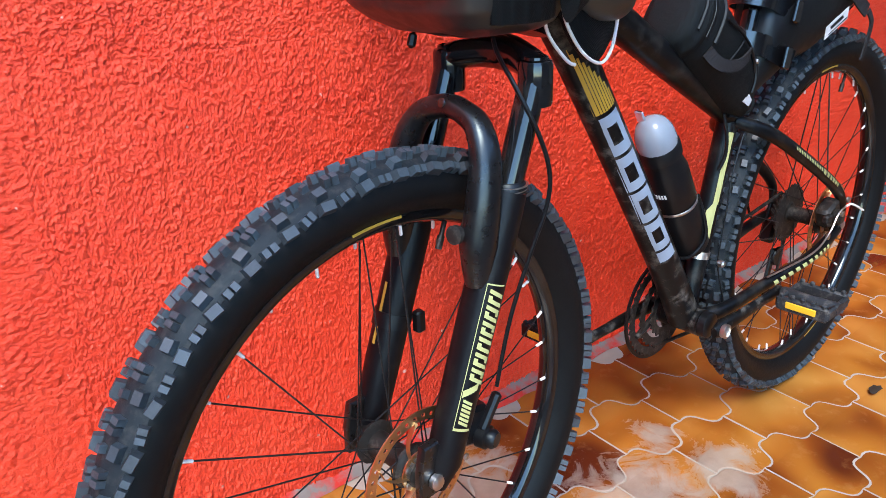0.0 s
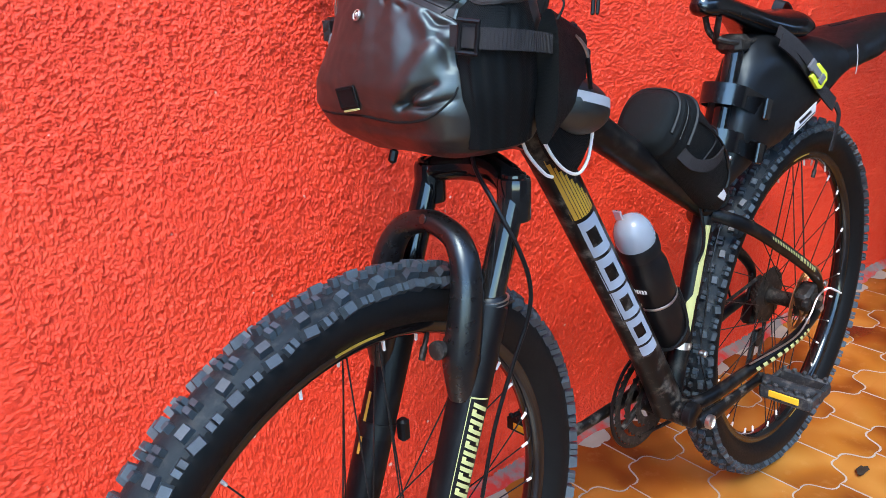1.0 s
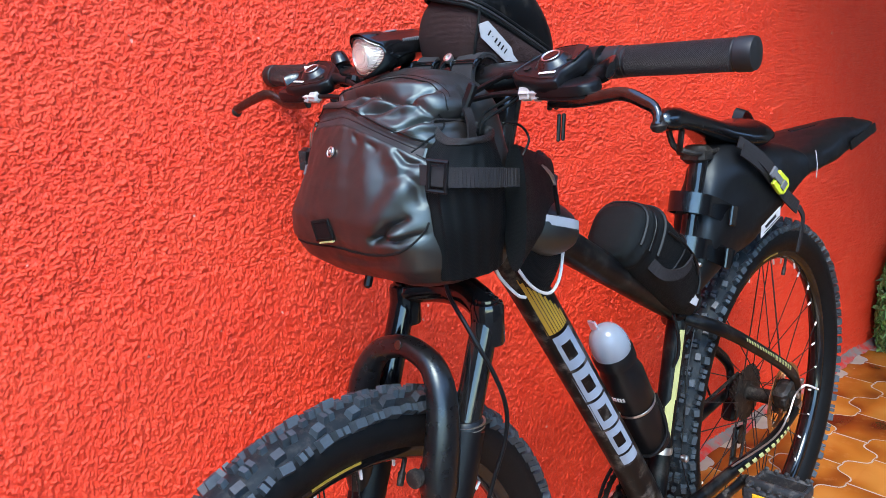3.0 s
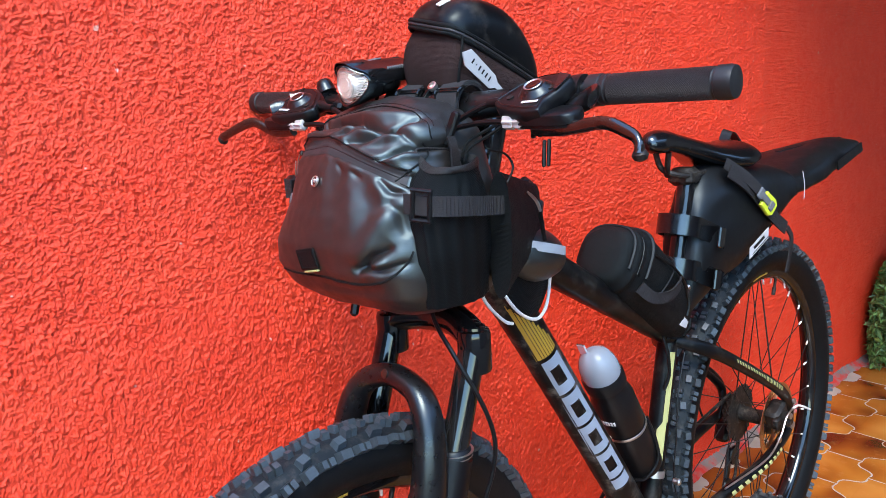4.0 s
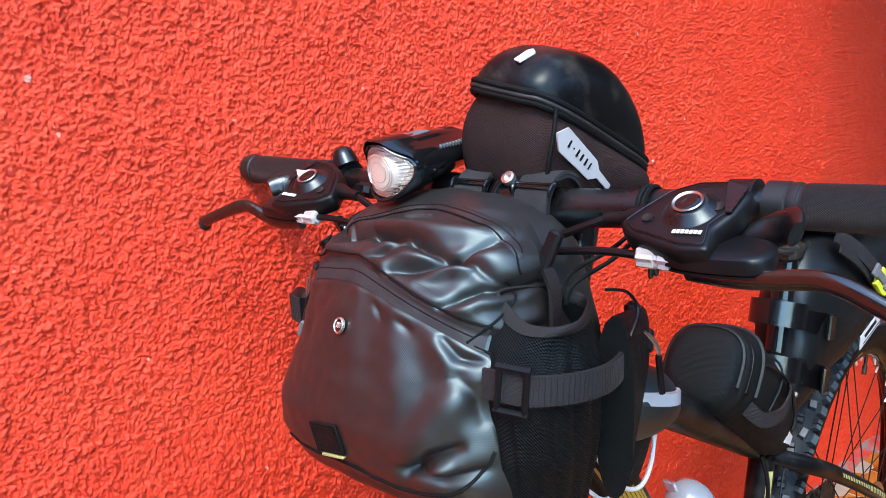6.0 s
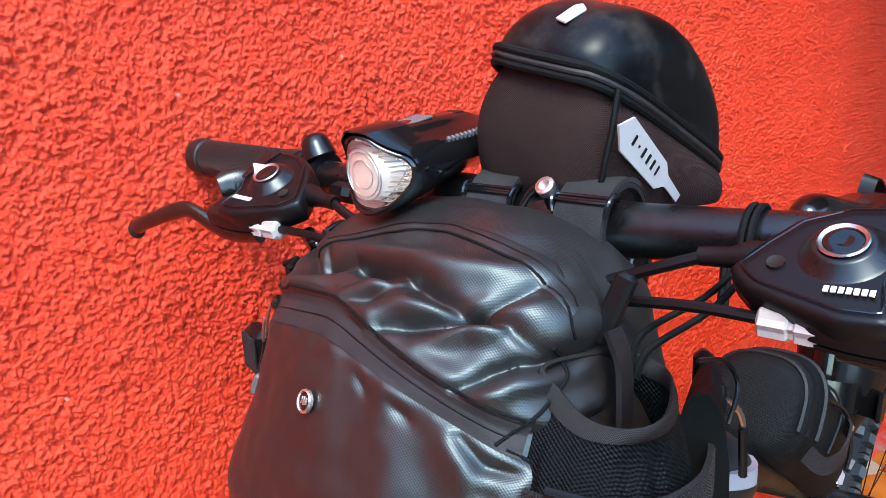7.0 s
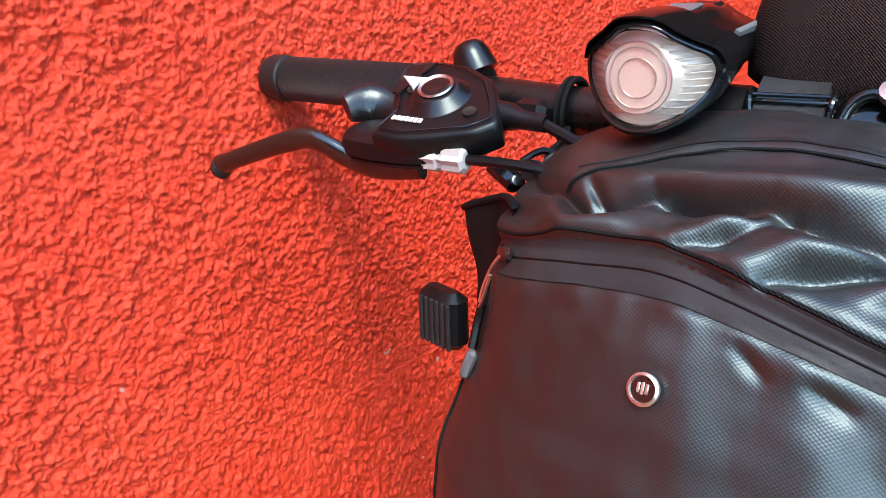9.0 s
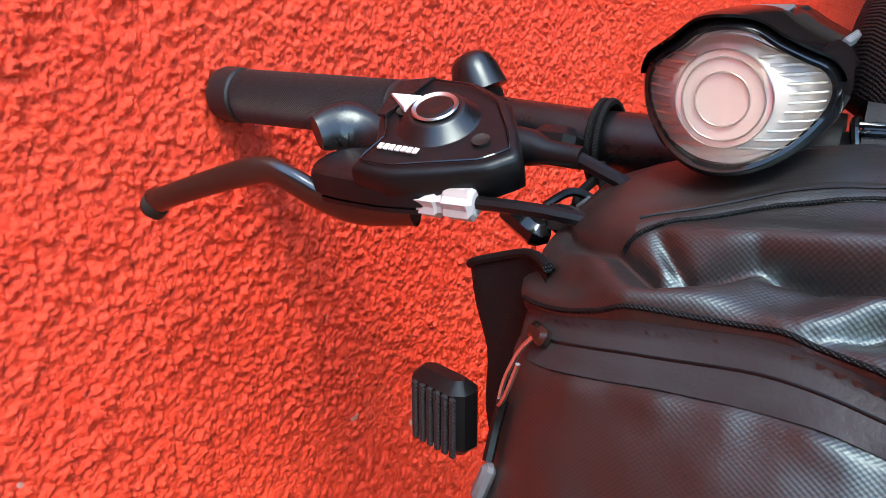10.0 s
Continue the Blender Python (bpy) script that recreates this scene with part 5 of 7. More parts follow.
BAND_Y = np.linspace(-0.075, 0.128, 80)
part("zip_band", strip(lambda y: band_s(y) + 0.0002, lambda y: flap_s(y) - 0.0002, BAND_Y, 0.0005, 0.0007, across=8), ZIPTAPE, bag, "dark grey welded zip band", smooth=60)
part("zip_line", tube([bag_front(y, zip_mid(y), 0.0012) for y in BAND_Y[2:-1]], 0.0005, 5), PLASTIC, bag)
part("flap_seam", tube([bag_front(y, flap_s(y) + 0.0016, 0.0002) for y in BAND_Y], 0.0009, 6), CANVAS, bag)
seam([(-0.066, 0.1985), (-0.074, 0.2080), (-0.0785, 0.2200), (-0.0770, 0.2330), (-0.0730, 0.2400)], 0.0011, 0.0006)
seam([(-0.070, 0.1965), (-0.078, 0.1900), (-0.084, 0.1800), (-0.088, 0.1640)], 0.0010)
seam([(0.110, 0.0930), (0.026, 0.0940), (-0.030, 0.0915), (-0.064, 0.0980), (-0.084, 0.1140), (-0.089, 0.1280)], 0.0012, 0.0005, name="bottom_panel_seam")
seam([(0.1380, 0.0950), (0.1415, 0.1300), (0.1385, 0.1600), (0.1330, 0.1900), (0.1310, 0.2080)], 0.0011, name="wall_side_seam")
TOP_ZIP = [(0.098, 0.2760), (0.082, 0.2900), (0.055, 0.3090), (0.012, 0.3160), (-0.036, 0.2990), (-0.062, 0.2770), (-0.076, 0.2500)]
top_s = through_line(TOP_ZIP)
TOP_Y = np.linspace(-0.072, 0.094, 56)
part("top_zip_band", strip(lambda y: top_s(y) - 0.0060, lambda y: top_s(y) + 0.0050, TOP_Y, 0.0003, 0.0009), NYLON, bag, "welded top zip band", smooth=60)
part("top_zip_line", tube([bag_front(y, top_s(y), 0.0014) for y in TOP_Y], 0.0005, 5), PLASTIC, bag)
seam([(y, s - 0.0075) for y, s in TOP_ZIP], 0.0008, 0.0006)


def on_bag(y, s, lift=0.001):
    """A frame on the cloth: x along the front towards the open side, z out of it."""
    p = bag_front(y, s, lift)
    return frame_of(p, bag_front(y - 0.008, s, lift) - bag_front(y + 0.008, s, lift), (bag_front(y, s, lift + 0.01) - p).normalized())


BADGE = on_bag(0.0355, 0.1975)
badge = part("badge", lathe([(0.0046, 0.0), (0.0060, 0.0006), (0.0060, 0.0022), (0.0050, 0.0029), (0.0046, 0.0018)], 28, BADGE), PEWTER, bag, "small round pewter badge")
for k in range(3):
    part("badge_motif", block((0.0011, 0.0044 - 0.0008 * abs(k - 1), 0.0008), BADGE @ Matrix.Translation((0.0016 * (k - 1), 0.0004, 0.0022)), 0.0002), PEWTER, badge)
part("badge_face", lathe([(0.0046, 0.0010), (0.0046, 0.0019), (0.001, 0.0020)], 20, BADGE), WARMBLACK, badge)
tm = on_bag(0.043, 0.1140, 0.0012) @ Matrix.Rotation(radians(10), 4, "Z")
tag = part("rubber_tag", block((0.034, 0.024, 0.0016), tm, 0.0007), CANVAS, bag, "moulded rubber tag with lime edge")
part("tag_rim", tube([tm @ V(x, y, 0.0010) for x, y in ((-0.014, -0.009), (0.014, -0.009), (0.014, 0.009), (-0.014, 0.009))], 0.0006, 6, loop=True), CANVAS, tag)
part("tag_edge", block((0.026, 0.0022, 0.0036), tm @ Matrix.Translation((0.002, 0.0135 if (tm.to_3x3() @ V(0, 1, 0)).z < 0 else -0.0135, 0)), 0.0005), LIME, tag, "thin lime edge")

# side pocket of mesh, standing open at the top
POCKET = [
    (0.865, [(-0.960, -0.065), (-0.985, -0.074), (-0.987, -0.088), (-0.975, -0.098), (-0.955, -0.104), (-0.930, -0.102), (-0.910, -0.093), (-0.900, -0.083), (-0.920, -0.069)]),
    (0.920, [(-0.980, -0.069), (-1.000, -0.081), (-1.003, -0.098), (-0.990, -0.111), (-0.968, -0.119), (-0.940, -0.119), (-0.918, -0.109), (-0.905, -0.093), (-0.920, -0.074)]),
    (0.975, [(-0.985, -0.065), (-1.005, -0.081), (-1.009, -0.100), (-0.997, -0.116), (-0.975, -0.126), (-0.948, -0.127), (-0.925, -0.116), (-0.912, -0.094), (-0.930, -0.074)]),
    (1.000, [(-0.976, -0.061), (-0.992, -0.076), (-0.995, -0.094), (-0.985, -0.111), (-0.969, -0.121), (-0.949, -0.123), (-0.931, -0.113), (-0.921, -0.093), (-0.935, -0.075)]),
    (1.018, [(-0.978, -0.074), (-0.979, -0.082), (-0.983, -0.098), (-0.981, -0.113), (-0.971, -0.121), (-0.955, -0.121), (-0.933, -0.111), (-0.922, -0.099), (-0.932, -0.084)]),
]
DIP = [0.009, -0.001, -0.008, -0.009, -0.009, -0.008, -0.005, -0.004, 0.003]


def pocket_loop(z, grow=0.0):
    """The pocket's closed outline at a height, before its rim dips."""
    zs = [q[0] for q in POCKET]
    at = [V(*(float(np.interp(z, zs, [q[1][i][k] for q in POCKET])) for k in (0, 1)), z + DIP[i] * max(0.0, (z - 0.93) / 0.088)) for i in range(9)]
    full = catmull(at[-2:] + at + at[:3], 7)[14 : 14 + 63]
    c = sum(full, V(0, 0, 0)) / 63
    out = []
    for i, q in enumerate(full):
        n = V(q.x - c.x, q.y - c.y, 0).normalized()
        ripple = (0.0011 * math.sin(i * 1.25 + 0.6 * math.sin(z * 40)) + 0.0006 * math.sin(i * 2.6 + z * 25)) * max(0.0, min(1.0, (1.012 - z) / 0.02))
        out.append(q + n * (grow + ripple))
    return out


part("mesh_pocket", skin([pocket_loop(z) for z in np.linspace(0.865, 1.017, 30)], caps=False), MESHCLOTH, bag, "black mesh side pocket", smooth=80)
hem = [pocket_loop(1.0118, 0.0004), pocket_loop(1.0122, 0.0013), pocket_loop(1.0150, 0.0016), pocket_loop(1.0180, 0.0012), pocket_loop(1.0192, 0.0), pocket_loop(1.0180, -0.0014), pocket_loop(1.0100, -0.0012)]
part("pocket_hem", skin(hem, caps=False), BINDING, bag, "bound rim of the mesh pocket", smooth=60)
# compression strap across the pocket, with a ladder buckle
sp = catmull([(-1.013, -0.086, 0.978), (-1.010, -0.100, 0.9770), (-1.002, -0.115, 0.975), (-0.977, -0.129, 0.972), (-0.947, -0.131, 0.968), (-0.920, -0.124, 0.964), (-0.894, -0.113, 0.960)], 5)


def ribbon(pts, half, up, thick=0.0014, bm=None):
    rings = []
    for i, p in enumerate(pts):
        d = (pts[min(i + 1, len(pts) - 1)] - pts[max(i - 1, 0)]).normalized()
        u = (Vector(up) - d * Vector(up).dot(d)).normalized()
        n = d.cross(u)
        rings.append([p - u * half - n * thick, p + u * half - n * thick, p + u * half + n * thick, p - u * half + n * thick])
    return skin(rings, bm=bm)


part("side_strap", ribbon(sp, 0.0098, (0, 0, 1)), WEBBING, bag, "ribbed black webbing strap")
rib = bmesh.new()
for k in range(30):
    p, d = on_tube(sp, 0.30 + 0.022 * k)
    block((0.0011, 0.0012, 0.0180), frame_of(p + d.cross(V(0, 0, 1)) * 0.0016, d, (0, 0, 1)), bm=rib)
part("strap_ribs", rib, WEBBING, bag, kind="stuff")
bk = frame_of(sp[7] + V(-0.002, -0.004, 0), sp[8] - sp[6], (0, 0, 1))
buckle = bmesh.new()
for dx in (-0.012, 0.006):
    tube([bk @ V(dx, 0, -0.0145), bk @ V(dx, 0, 0.0145)], 0.0022, 8, bm=buckle)
for dz in (-0.0145, 0.0145):
    tube([bk @ V(-0.014, 0, dz), bk @ V(0.008, 0, dz)], 0.0022, 8, bm=buckle)
part("ladder_buckle", buckle, PLASTIC, bag, "black ladder buckle")
part("strap_tail", tube(catmull([(-0.905, -0.126, 0.985), (-0.893, -0.125, 1.000), (-0.900, -0.121, 1.014), (-0.920, -0.117, 1.020)], 6), 0.0012, 6), PLASTIC, bag, "thin cord loop")
# padded wing behind the pocket
rings = []
for t in np.linspace(0, 1, 10):
    x = -0.905 + 0.125 * t
    y = -0.112 + 0.052 * t
    zc, hz = 0.928 - 0.002 * t, 0.068 - 0.030 * t
    rings.append([V(x + 0.004 * math.sin(a), y - 0.016 * math.cos(a) * (1 - 0.4 * t), zc + hz * math.copysign(abs(math.sin(a)) ** 0.7, math.sin(a))) for a in (2 * math.pi * k / 18 for k in range(18))])
part("padded_wing", skin(rings), CANVAS, bag, "black padded hip wing")
part("wing_buckle", block((0.036, 0.012, 0.034), pose(-0.800, -0.066, 0.957, 0, 18, 24), 0.004), PLASTIC, bag, "black side-release buckle")
part("wing_hook", block((0.010, 0.008, 0.020), pose(-0.782, -0.070, 0.936, 0, 30, 24), 0.002), PLASTIC, bag)
part("zip_pull", tube(catmull([(-0.838, -0.098, 0.965), (-0.826, -0.100, 0.952), (-0.818, -0.100, 0.938), (-0.822, -0.100, 0.950), (-0.834, -0.099, 0.962)], 4), 0.0014, 6), STEEL, bag, "bright metal zip pull")
part("zip_cord", tube([(-0.820, -0.100, 0.940), (-0.811, -0.098, 0.905)], 0.0028, 8), PLASTIC, bag)
# left-hand side straps near the wall
part("wall_buckle", block((0.014, 0.030, 0.030), pose(-0.966, 0.163, 0.978, 0, 0, -18), 0.004), PLASTIC, bag, "black buckle on the wall side")
rib = bmesh.new()
for k in range(6):
    block((0.002, 0.0028, 0.024), pose(-0.9785 + 0.0012 * k, 0.152 + 0.0040 * k, 0.978, 0, 0, -18), 0.0006, rib)
part("wall_strap", rib, WEBBING, bag, "ribbed webbing in the wall-side buckle", kind="stuff")
rim = [V(-0.966, 0.122, 1.040), V(-0.950, 0.136, 1.039), V(-0.941, 0.154, 1.033), V(-0.936, 0.169, 1.027), V(-0.918, 0.168, 1.022), V(-0.895, 0.150, 1.020)]
foot = [V(-0.972, 0.128, 0.945), V(-0.965, 0.137, 0.945), V(-0.958, 0.143, 0.945), V(-0.950, 0.146, 0.945), V(-0.930, 0.148, 0.945), V(-0.905, 0.142, 0.945)]
rows = [catmull([q.lerp(p, h ** 0.8) + V(0, 0.004 * math.sin(9 * h + 2 * i), 0) * (1 - h) for i, (p, q) in enumerate(zip(rim, foot))], 4) for h in np.linspace(0, 1, 14)]
rows += [[p + V(0.0016, -0.002, -0.0005) for p in rows[-1]], [p + V(0.0016, -0.003, 0) for p in rows[-3]]]
part("wall_pocket", skin(rows, closed=False, caps=False), CANVAS, bag, "black side pocket on the wall side", smooth=70)
part("wall_pocket_hem", tube(catmull(rim, 5), 0.0019, 8), CANVAS, bag)
zl = [bag_front(y, q, 0.004) for y, q in ((0.117, 0.2260), (0.122, 0.2180), (0.1275, 0.2050), (0.1285, 0.1960), (0.1245, 0.2020), (0.119, 0.2150))]
part("carabiner_pull", tube(catmull(zl, 4), 0.0009, 6), STEEL, bag, "bright wire zip pull")
part("zip_slider", block((0.012, 0.006, 0.005), on_bag(0.117, 0.2270, 0.0025), 0.0015), WARMBLACK, bag)
part("pull_cord", tube(catmull([bag_front(y, q, 0.003) for y, q in ((0.128, 0.198), (0.1300, 0.188), (0.1305, 0.176))], 4), 0.0020, 6), PLASTIC, bag)
part("pull_end", block((0.006, 0.014, 0.005), on_bag(0.1305, 0.1690, 0.0030), 0.0015), GREYPLASTIC, bag)
# mounting straps over the bar, cord and cord lock
for y in (-0.031, 0.030):
    pts = [V(-0.869 + 0.0240 * math.cos(a), y, 1.064 + 0.0235 * math.sin(a)) for a in np.linspace(-0.9, 4.2, 26)] + [V(-0.905, y, 1.036)]
    part("bar_strap", ribbon(pts, 0.0150, (0, 1, 0), 0.0013), WEBBING, bag, "black loop strap round the bar", STEER)
    over = [V(-0.869 + 0.0275 * math.cos(a), y, 1.064 + 0.0265 * math.sin(a)) for a in np.linspace(0.9, 3.5, 20)]
    part("strap_overlap", ribbon(over, 0.0148, (0, 1, 0), 0.0014), VELCRO, bag, "fuzzy hook-and-loop strap end", STEER)
    km = frame_of((-0.8885, y, 1.0825), (0, 1, 0), (-0.62, 0, 0.78))
    keeper = [km @ V(*q, 0.0018) for q in ((-0.0168, 0.0008), (-0.0158, 0.0), (0.0158, 0.0), (0.0168, 0.0008), (0.0168, 0.0030), (0.0158, 0.0038), (-0.0158, 0.0038), (-0.0168, 0.0030))]
    part("strap_keeper", tube(keeper, 0.0012, 8, loop=True), GLOSS, bag, "glossy black strap keeper", STEER)
    # solid dark strip put in place of the shade between the strap layers
    part("loop_gap_fill", block((0.0300, 0.0038, 0.0022), km @ Matrix.Translation((0, 0.0019, 0.0008)), 0.0006), GLOSS, bag, "dark strip added for the shaded gap of the strap loop", STEER)
    for e in (-1, 1):
        part("loop_end", tube(catmull([km @ V(e * 0.0165, -0.006, -0.002), km @ V(e * 0.0175, -0.001, 0.0022), km @ V(e * 0.0170, 0.005, 0.0020), km @ V(e * 0.0160, 0.009, -0.002)], 4), 0.0016, 8), GLOSS, bag, "glossy loop end", STEER)
cord = [V(-0.869 + 0.0185 * math.cos(a), -0.112 - 0.004 * a / 6, 1.065 + 0.0185 * math.sin(a)) for a in np.linspace(0, 12.6, 48)]
part("bar_cord", tube(cord, 0.0018, 6), CANVAS, bag, "black cord wound round the bar", STEER)
part("bar_cord_tail", tube(catmull([(-0.888, -0.115, 1.058), (-0.905, -0.105, 1.045), (-0.925, -0.085, 1.030), (-0.932, -0.082, 1.015)], 5), 0.0018, 6), CANVAS, bag, "", STEER)
part("bar_cord_tail", tube(catmull([(-0.886, -0.119, 1.056), (-0.908, -0.109, 1.040), (-0.929, -0.090, 1.024), (-0.934, -0.086, 1.010)], 5), 0.0018, 6), CANVAS, bag, "", STEER)
part("cord_lock", block((0.008, 0.010, 0.036), pose(-0.942, -0.0775, 1.045, 18, 14, 0), 0.002), PLASTIC, bag, "black cord lock", STEER)
part("cord_toggle", block((0.020, 0.034, 0.016), pose(-0.884, -0.134, 1.056, 0, 20, 8), 0.004), PLASTIC, bag, "black cord toggle", STEER)
for dx in (-0.006, 0.006):
    part("toggle_leg", block((0.004, 0.005, 0.020), pose(-0.880 + dx, -0.140, 1.040, 8, 0, 0), 0.001), PLASTIC, bag, "", STEER)
part("pocket_loop", ribbon(catmull([(-0.944, -0.087, 1.036), (-0.946, -0.094, 1.022), (-0.950, -0.097, 1.002), (-0.952, -0.097, 0.980)], 5), 0.0050, (1, 0, 0.2)), BINDING, bag, "black nylon loop in the pocket")
part("toggle_cord", tube([(-0.955, 0.066, 0.868), (-0.960, 0.071, 0.842)], 0.0016, 6), CANVAS, bag)
part("drain_toggle", block((0.010, 0.010, 0.018), pose(-0.962, 0.072, 0.836, 0, 20, 0), 0.003), PLASTIC, bag)
# knot and cord on the wall side of the bar
cord = [V(-0.868 + 0.0172 * math.cos(a), 0.140 + 0.003 * a / 6, 1.068 + 0.0172 * math.sin(a)) for a in np.linspace(0, 12.6, 48)]
part("bar_cord", tube(cord, 0.0018, 6), CANVAS, bag, "black cord wound round the bar", STEER)
part("bar_cord_tail", tube(catmull([(-0.885, 0.138, 1.062), (-0.898, 0.132, 1.045), (-0.925, 0.125, 1.032), (-0.945, 0.120, 1.022)], 5), 0.0018, 6), CANVAS, bag, "", STEER)
part("cord_toggle", block((0.018, 0.022, 0.014), pose(-0.885, 0.158, 1.068, 0, 20, -8), 0.004), PLASTIC, bag, "black cord toggle", STEER)
part("loop_hook", tube(catmull([(-0.952, 0.133, 1.026), (-0.955, 0.118, 1.038), (-0.952, 0.100, 1.040), (-0.950, 0.118, 1.034), (-0.950, 0.133, 1.024)], 5), 0.0010, 6), DARK, bag, "bright wire hook")
part("cord_knot", tube(catmull([(-0.880, 0.142, 1.054), (-0.893, 0.145, 1.047), (-0.900, 0.139, 1.040), (-0.893, 0.132, 1.040), (-0.887, 0.137, 1.047), (-0.892, 0.146, 1.044), (-0.902, 0.141, 1.036), (-0.912, 0.132, 1.034)], 5), 0.0021, 8), CANVAS, bag, "black cord knot", STEER)
part("clip_loop", tube(catmull([(-0.910, 0.152, 1.047), (-0.902, 0.144, 1.052), (-0.900, 0.134, 1.048), (-0.908, 0.128, 1.040), (-0.915, 0.140, 1.038), (-0.912, 0.150, 1.042)], 5), 0.0019, 8), PLASTIC, bag, "", STEER)
part("shoulder_clip", block((0.011, 0.024, 0.010), pose(-0.918, 0.157, 1.041, 24, 0, -20), 0.003), GLOSS, bag, "black strap clip", STEER)
part("strap_slack", ribbon(catmull([(-0.918, 0.146, 1.045), (-0.924, 0.136, 1.046), (-0.934, 0.124, 1.043), (-0.944, 0.112, 1.038)], 5), 0.0050, (0.4, 0.3, 1)), WEBBING, bag, "", STEER)

# hanging pouch with reflective strip and white-piped wing
pouch = thing("hanging_pouch", BIKE, "small black pouch with silver reflective strip hanging beside the head tube", "pouch", (-0.785, -0.07, 0.80))


def puff(outline, y0, depth, rows=7, back=0.006):
    """A cushion over an outline in x, z, bulging towards -y."""
    c = V(sum(p[0] for p in outline) / len(outline), 0, sum(p[1] for p in outline) / len(outline))
    rings = [[V(p[0], y0 + back, p[1]) for p in outline]]
    for i in range(rows):
        t = i / (rows - 1)
        rings.append([V(p[0], y0, p[1]).lerp(V(c.x, y0, c.z), t * 0.97) + V(0, -depth * math.sin(math.pi / 2 * t) ** 0.8, 0) for p in outline])
    return skin(rings)


def smooth_outline(pts, n=6):
    cl = [V(p[0], 0, p[1]) for p in pts]
    ext = cl + cl[:3]
    full = catmull(ext, n)
    full = full[n : n * (len(cl) + 1)]
    return [(p.x, p.z) for p in full]


flap = smooth_outline([(-0.838, 0.918), (-0.785, 0.914), (-0.745, 0.892), (-0.733, 0.862), (-0.755, 0.846), (-0.802, 0.850), (-0.840, 0.880)])
part("pouch_body", puff(flap, -0.066, 0.028), NYLON, pouch, "", smooth=70)
rows = [[V(x, -0.0945 + 9.0 * (x + 0.787) ** 2, 0.8890 - 0.30 * (x + 0.785) + dz) for x in np.linspace(-0.828, -0.746, 10)] for dz in (-0.0058, 0.0058)]
rows = [[p + V(0, 0.012, 0) for p in rows[0]]] + rows + [[p + V(0, 0.012, 0) for p in rows[1]]]
part("reflective_strip", skin(rows, closed=False, caps=False), SILVER, pouch, "silver reflective strip")
wing = smooth_outline([(-0.856, 0.895), (-0.80, 0.875), (-0.752, 0.850), (-0.757, 0.825), (-0.784, 0.799), (-0.815, 0.812), (-0.842, 0.845)])
part("mesh_wing", puff(wing, -0.055, 0.008), MESHCLOTH, pouch, "black spacer-mesh wing", smooth=70)
part("white_piping", tube(catmull([(-0.857, -0.057, 0.888), (-0.846, -0.058, 0.850), (-0.818, -0.060, 0.814), (-0.786, -0.061, 0.798), (-0.765, -0.061, 0.812), (-0.754, -0.060, 0.846)], 8), 0.0021, 8), WHITE, pouch, "white piped edge")
part("white_piping", tube(catmull([(-0.880, -0.050, 0.872), (-0.866, -0.050, 0.838), (-0.838, -0.052, 0.808), (-0.822, -0.052, 0.800)], 8), 0.0021, 8), WHITE, pouch, "white piped edge")

# phone bag on the stem
ph = thing("phone_bag", BIKE, "charcoal phone bag with hard zipped lid on the stem", "bag", (-0.79, 0, 1.02))


# the bag sags towards the open side and turns a little to the wall
SAG = STEER @ Matrix(((1, 0, 0, 0), (-0.147, 1, -0.20, 0.100), (0, 0.21, 1, 0), (0, 0, 0, 1)))


def zip_height(x):
    """Height of the lid's edge along the bag."""
    return 1.1525 - 0.46 * max(0.0, x + 0.882)


def phone_plan(front, back, hw, n, count=64):
    """A rounded outline from above."""
    out = []
    for k in range(count):
        a = 2 * math.pi * k / count
        rr = (abs(math.cos(a)) ** n + abs(math.sin(a)) ** n) ** (-1 / n)
        out.append(V((front + back) / 2 - (back - front) / 2 * rr * math.cos(a), hw * rr * math.sin(a), 0))
    return out


rings = []
for v in (-0.04, 0.0, 0.04, 0.10, 0.2, 0.3, 0.4, 0.5, 0.6, 0.7, 0.8, 0.9, 0.96, 1.0):
    w = max(0.0, v)
    edge = 0.010 if v < 0 else (0.003 if v < 0.02 else 0.0)
    plan = phone_plan(-0.876 - 0.010 * math.sin(math.pi * min(1, w * 0.9 + 0.05)) + edge, -0.727 - 0.004 * w - edge, 0.0460 + 0.0060 * math.sin(math.pi * (0.15 + 0.6 * w)) - 0.0075 * w ** 3 - edge, 4.2)
    rings.append([V(p.x, p.y, (1.080 - 0.10 * (p.x + 0.885)) * (1 - w) + (zip_height(p.x) - 0.003) * w + (v - w) * 0.08) for p in plan])
part("cloth_body", skin(rings), MELANGE, ph, "charcoal melange cloth body", SAG, 60)
rings = []
for v in (0.0, 0.05, 0.12, 0.22, 0.34, 0.46, 0.58, 0.70, 0.80, 0.88, 0.95, 0.99):
    g = math.cos(math.pi / 2 * v) ** 0.55
    w = math.sin(math.pi / 2 * v) ** 1.1
    plan = phone_plan(-0.836 - 0.048 * g, -0.836 + 0.104 * g, 0.0445 * g, 3.8)
    rings.append([V(p.x, p.y, (zip_height(p.x) + 0.004) * (1 - w) + (1.184 - 4.5 * (p.x + 0.842) ** 2) * w) for p in plan])
part("lid", skin(rings), FRAME, ph, "smooth black moulded lid", SAG, 60)


def lid_edge(off, dz):
    return [V(p.x, p.y, zip_height(p.x) + dz) for p in phone_plan(-0.8845 - off, -0.7310 + off, 0.0445 + off, 4.2)]


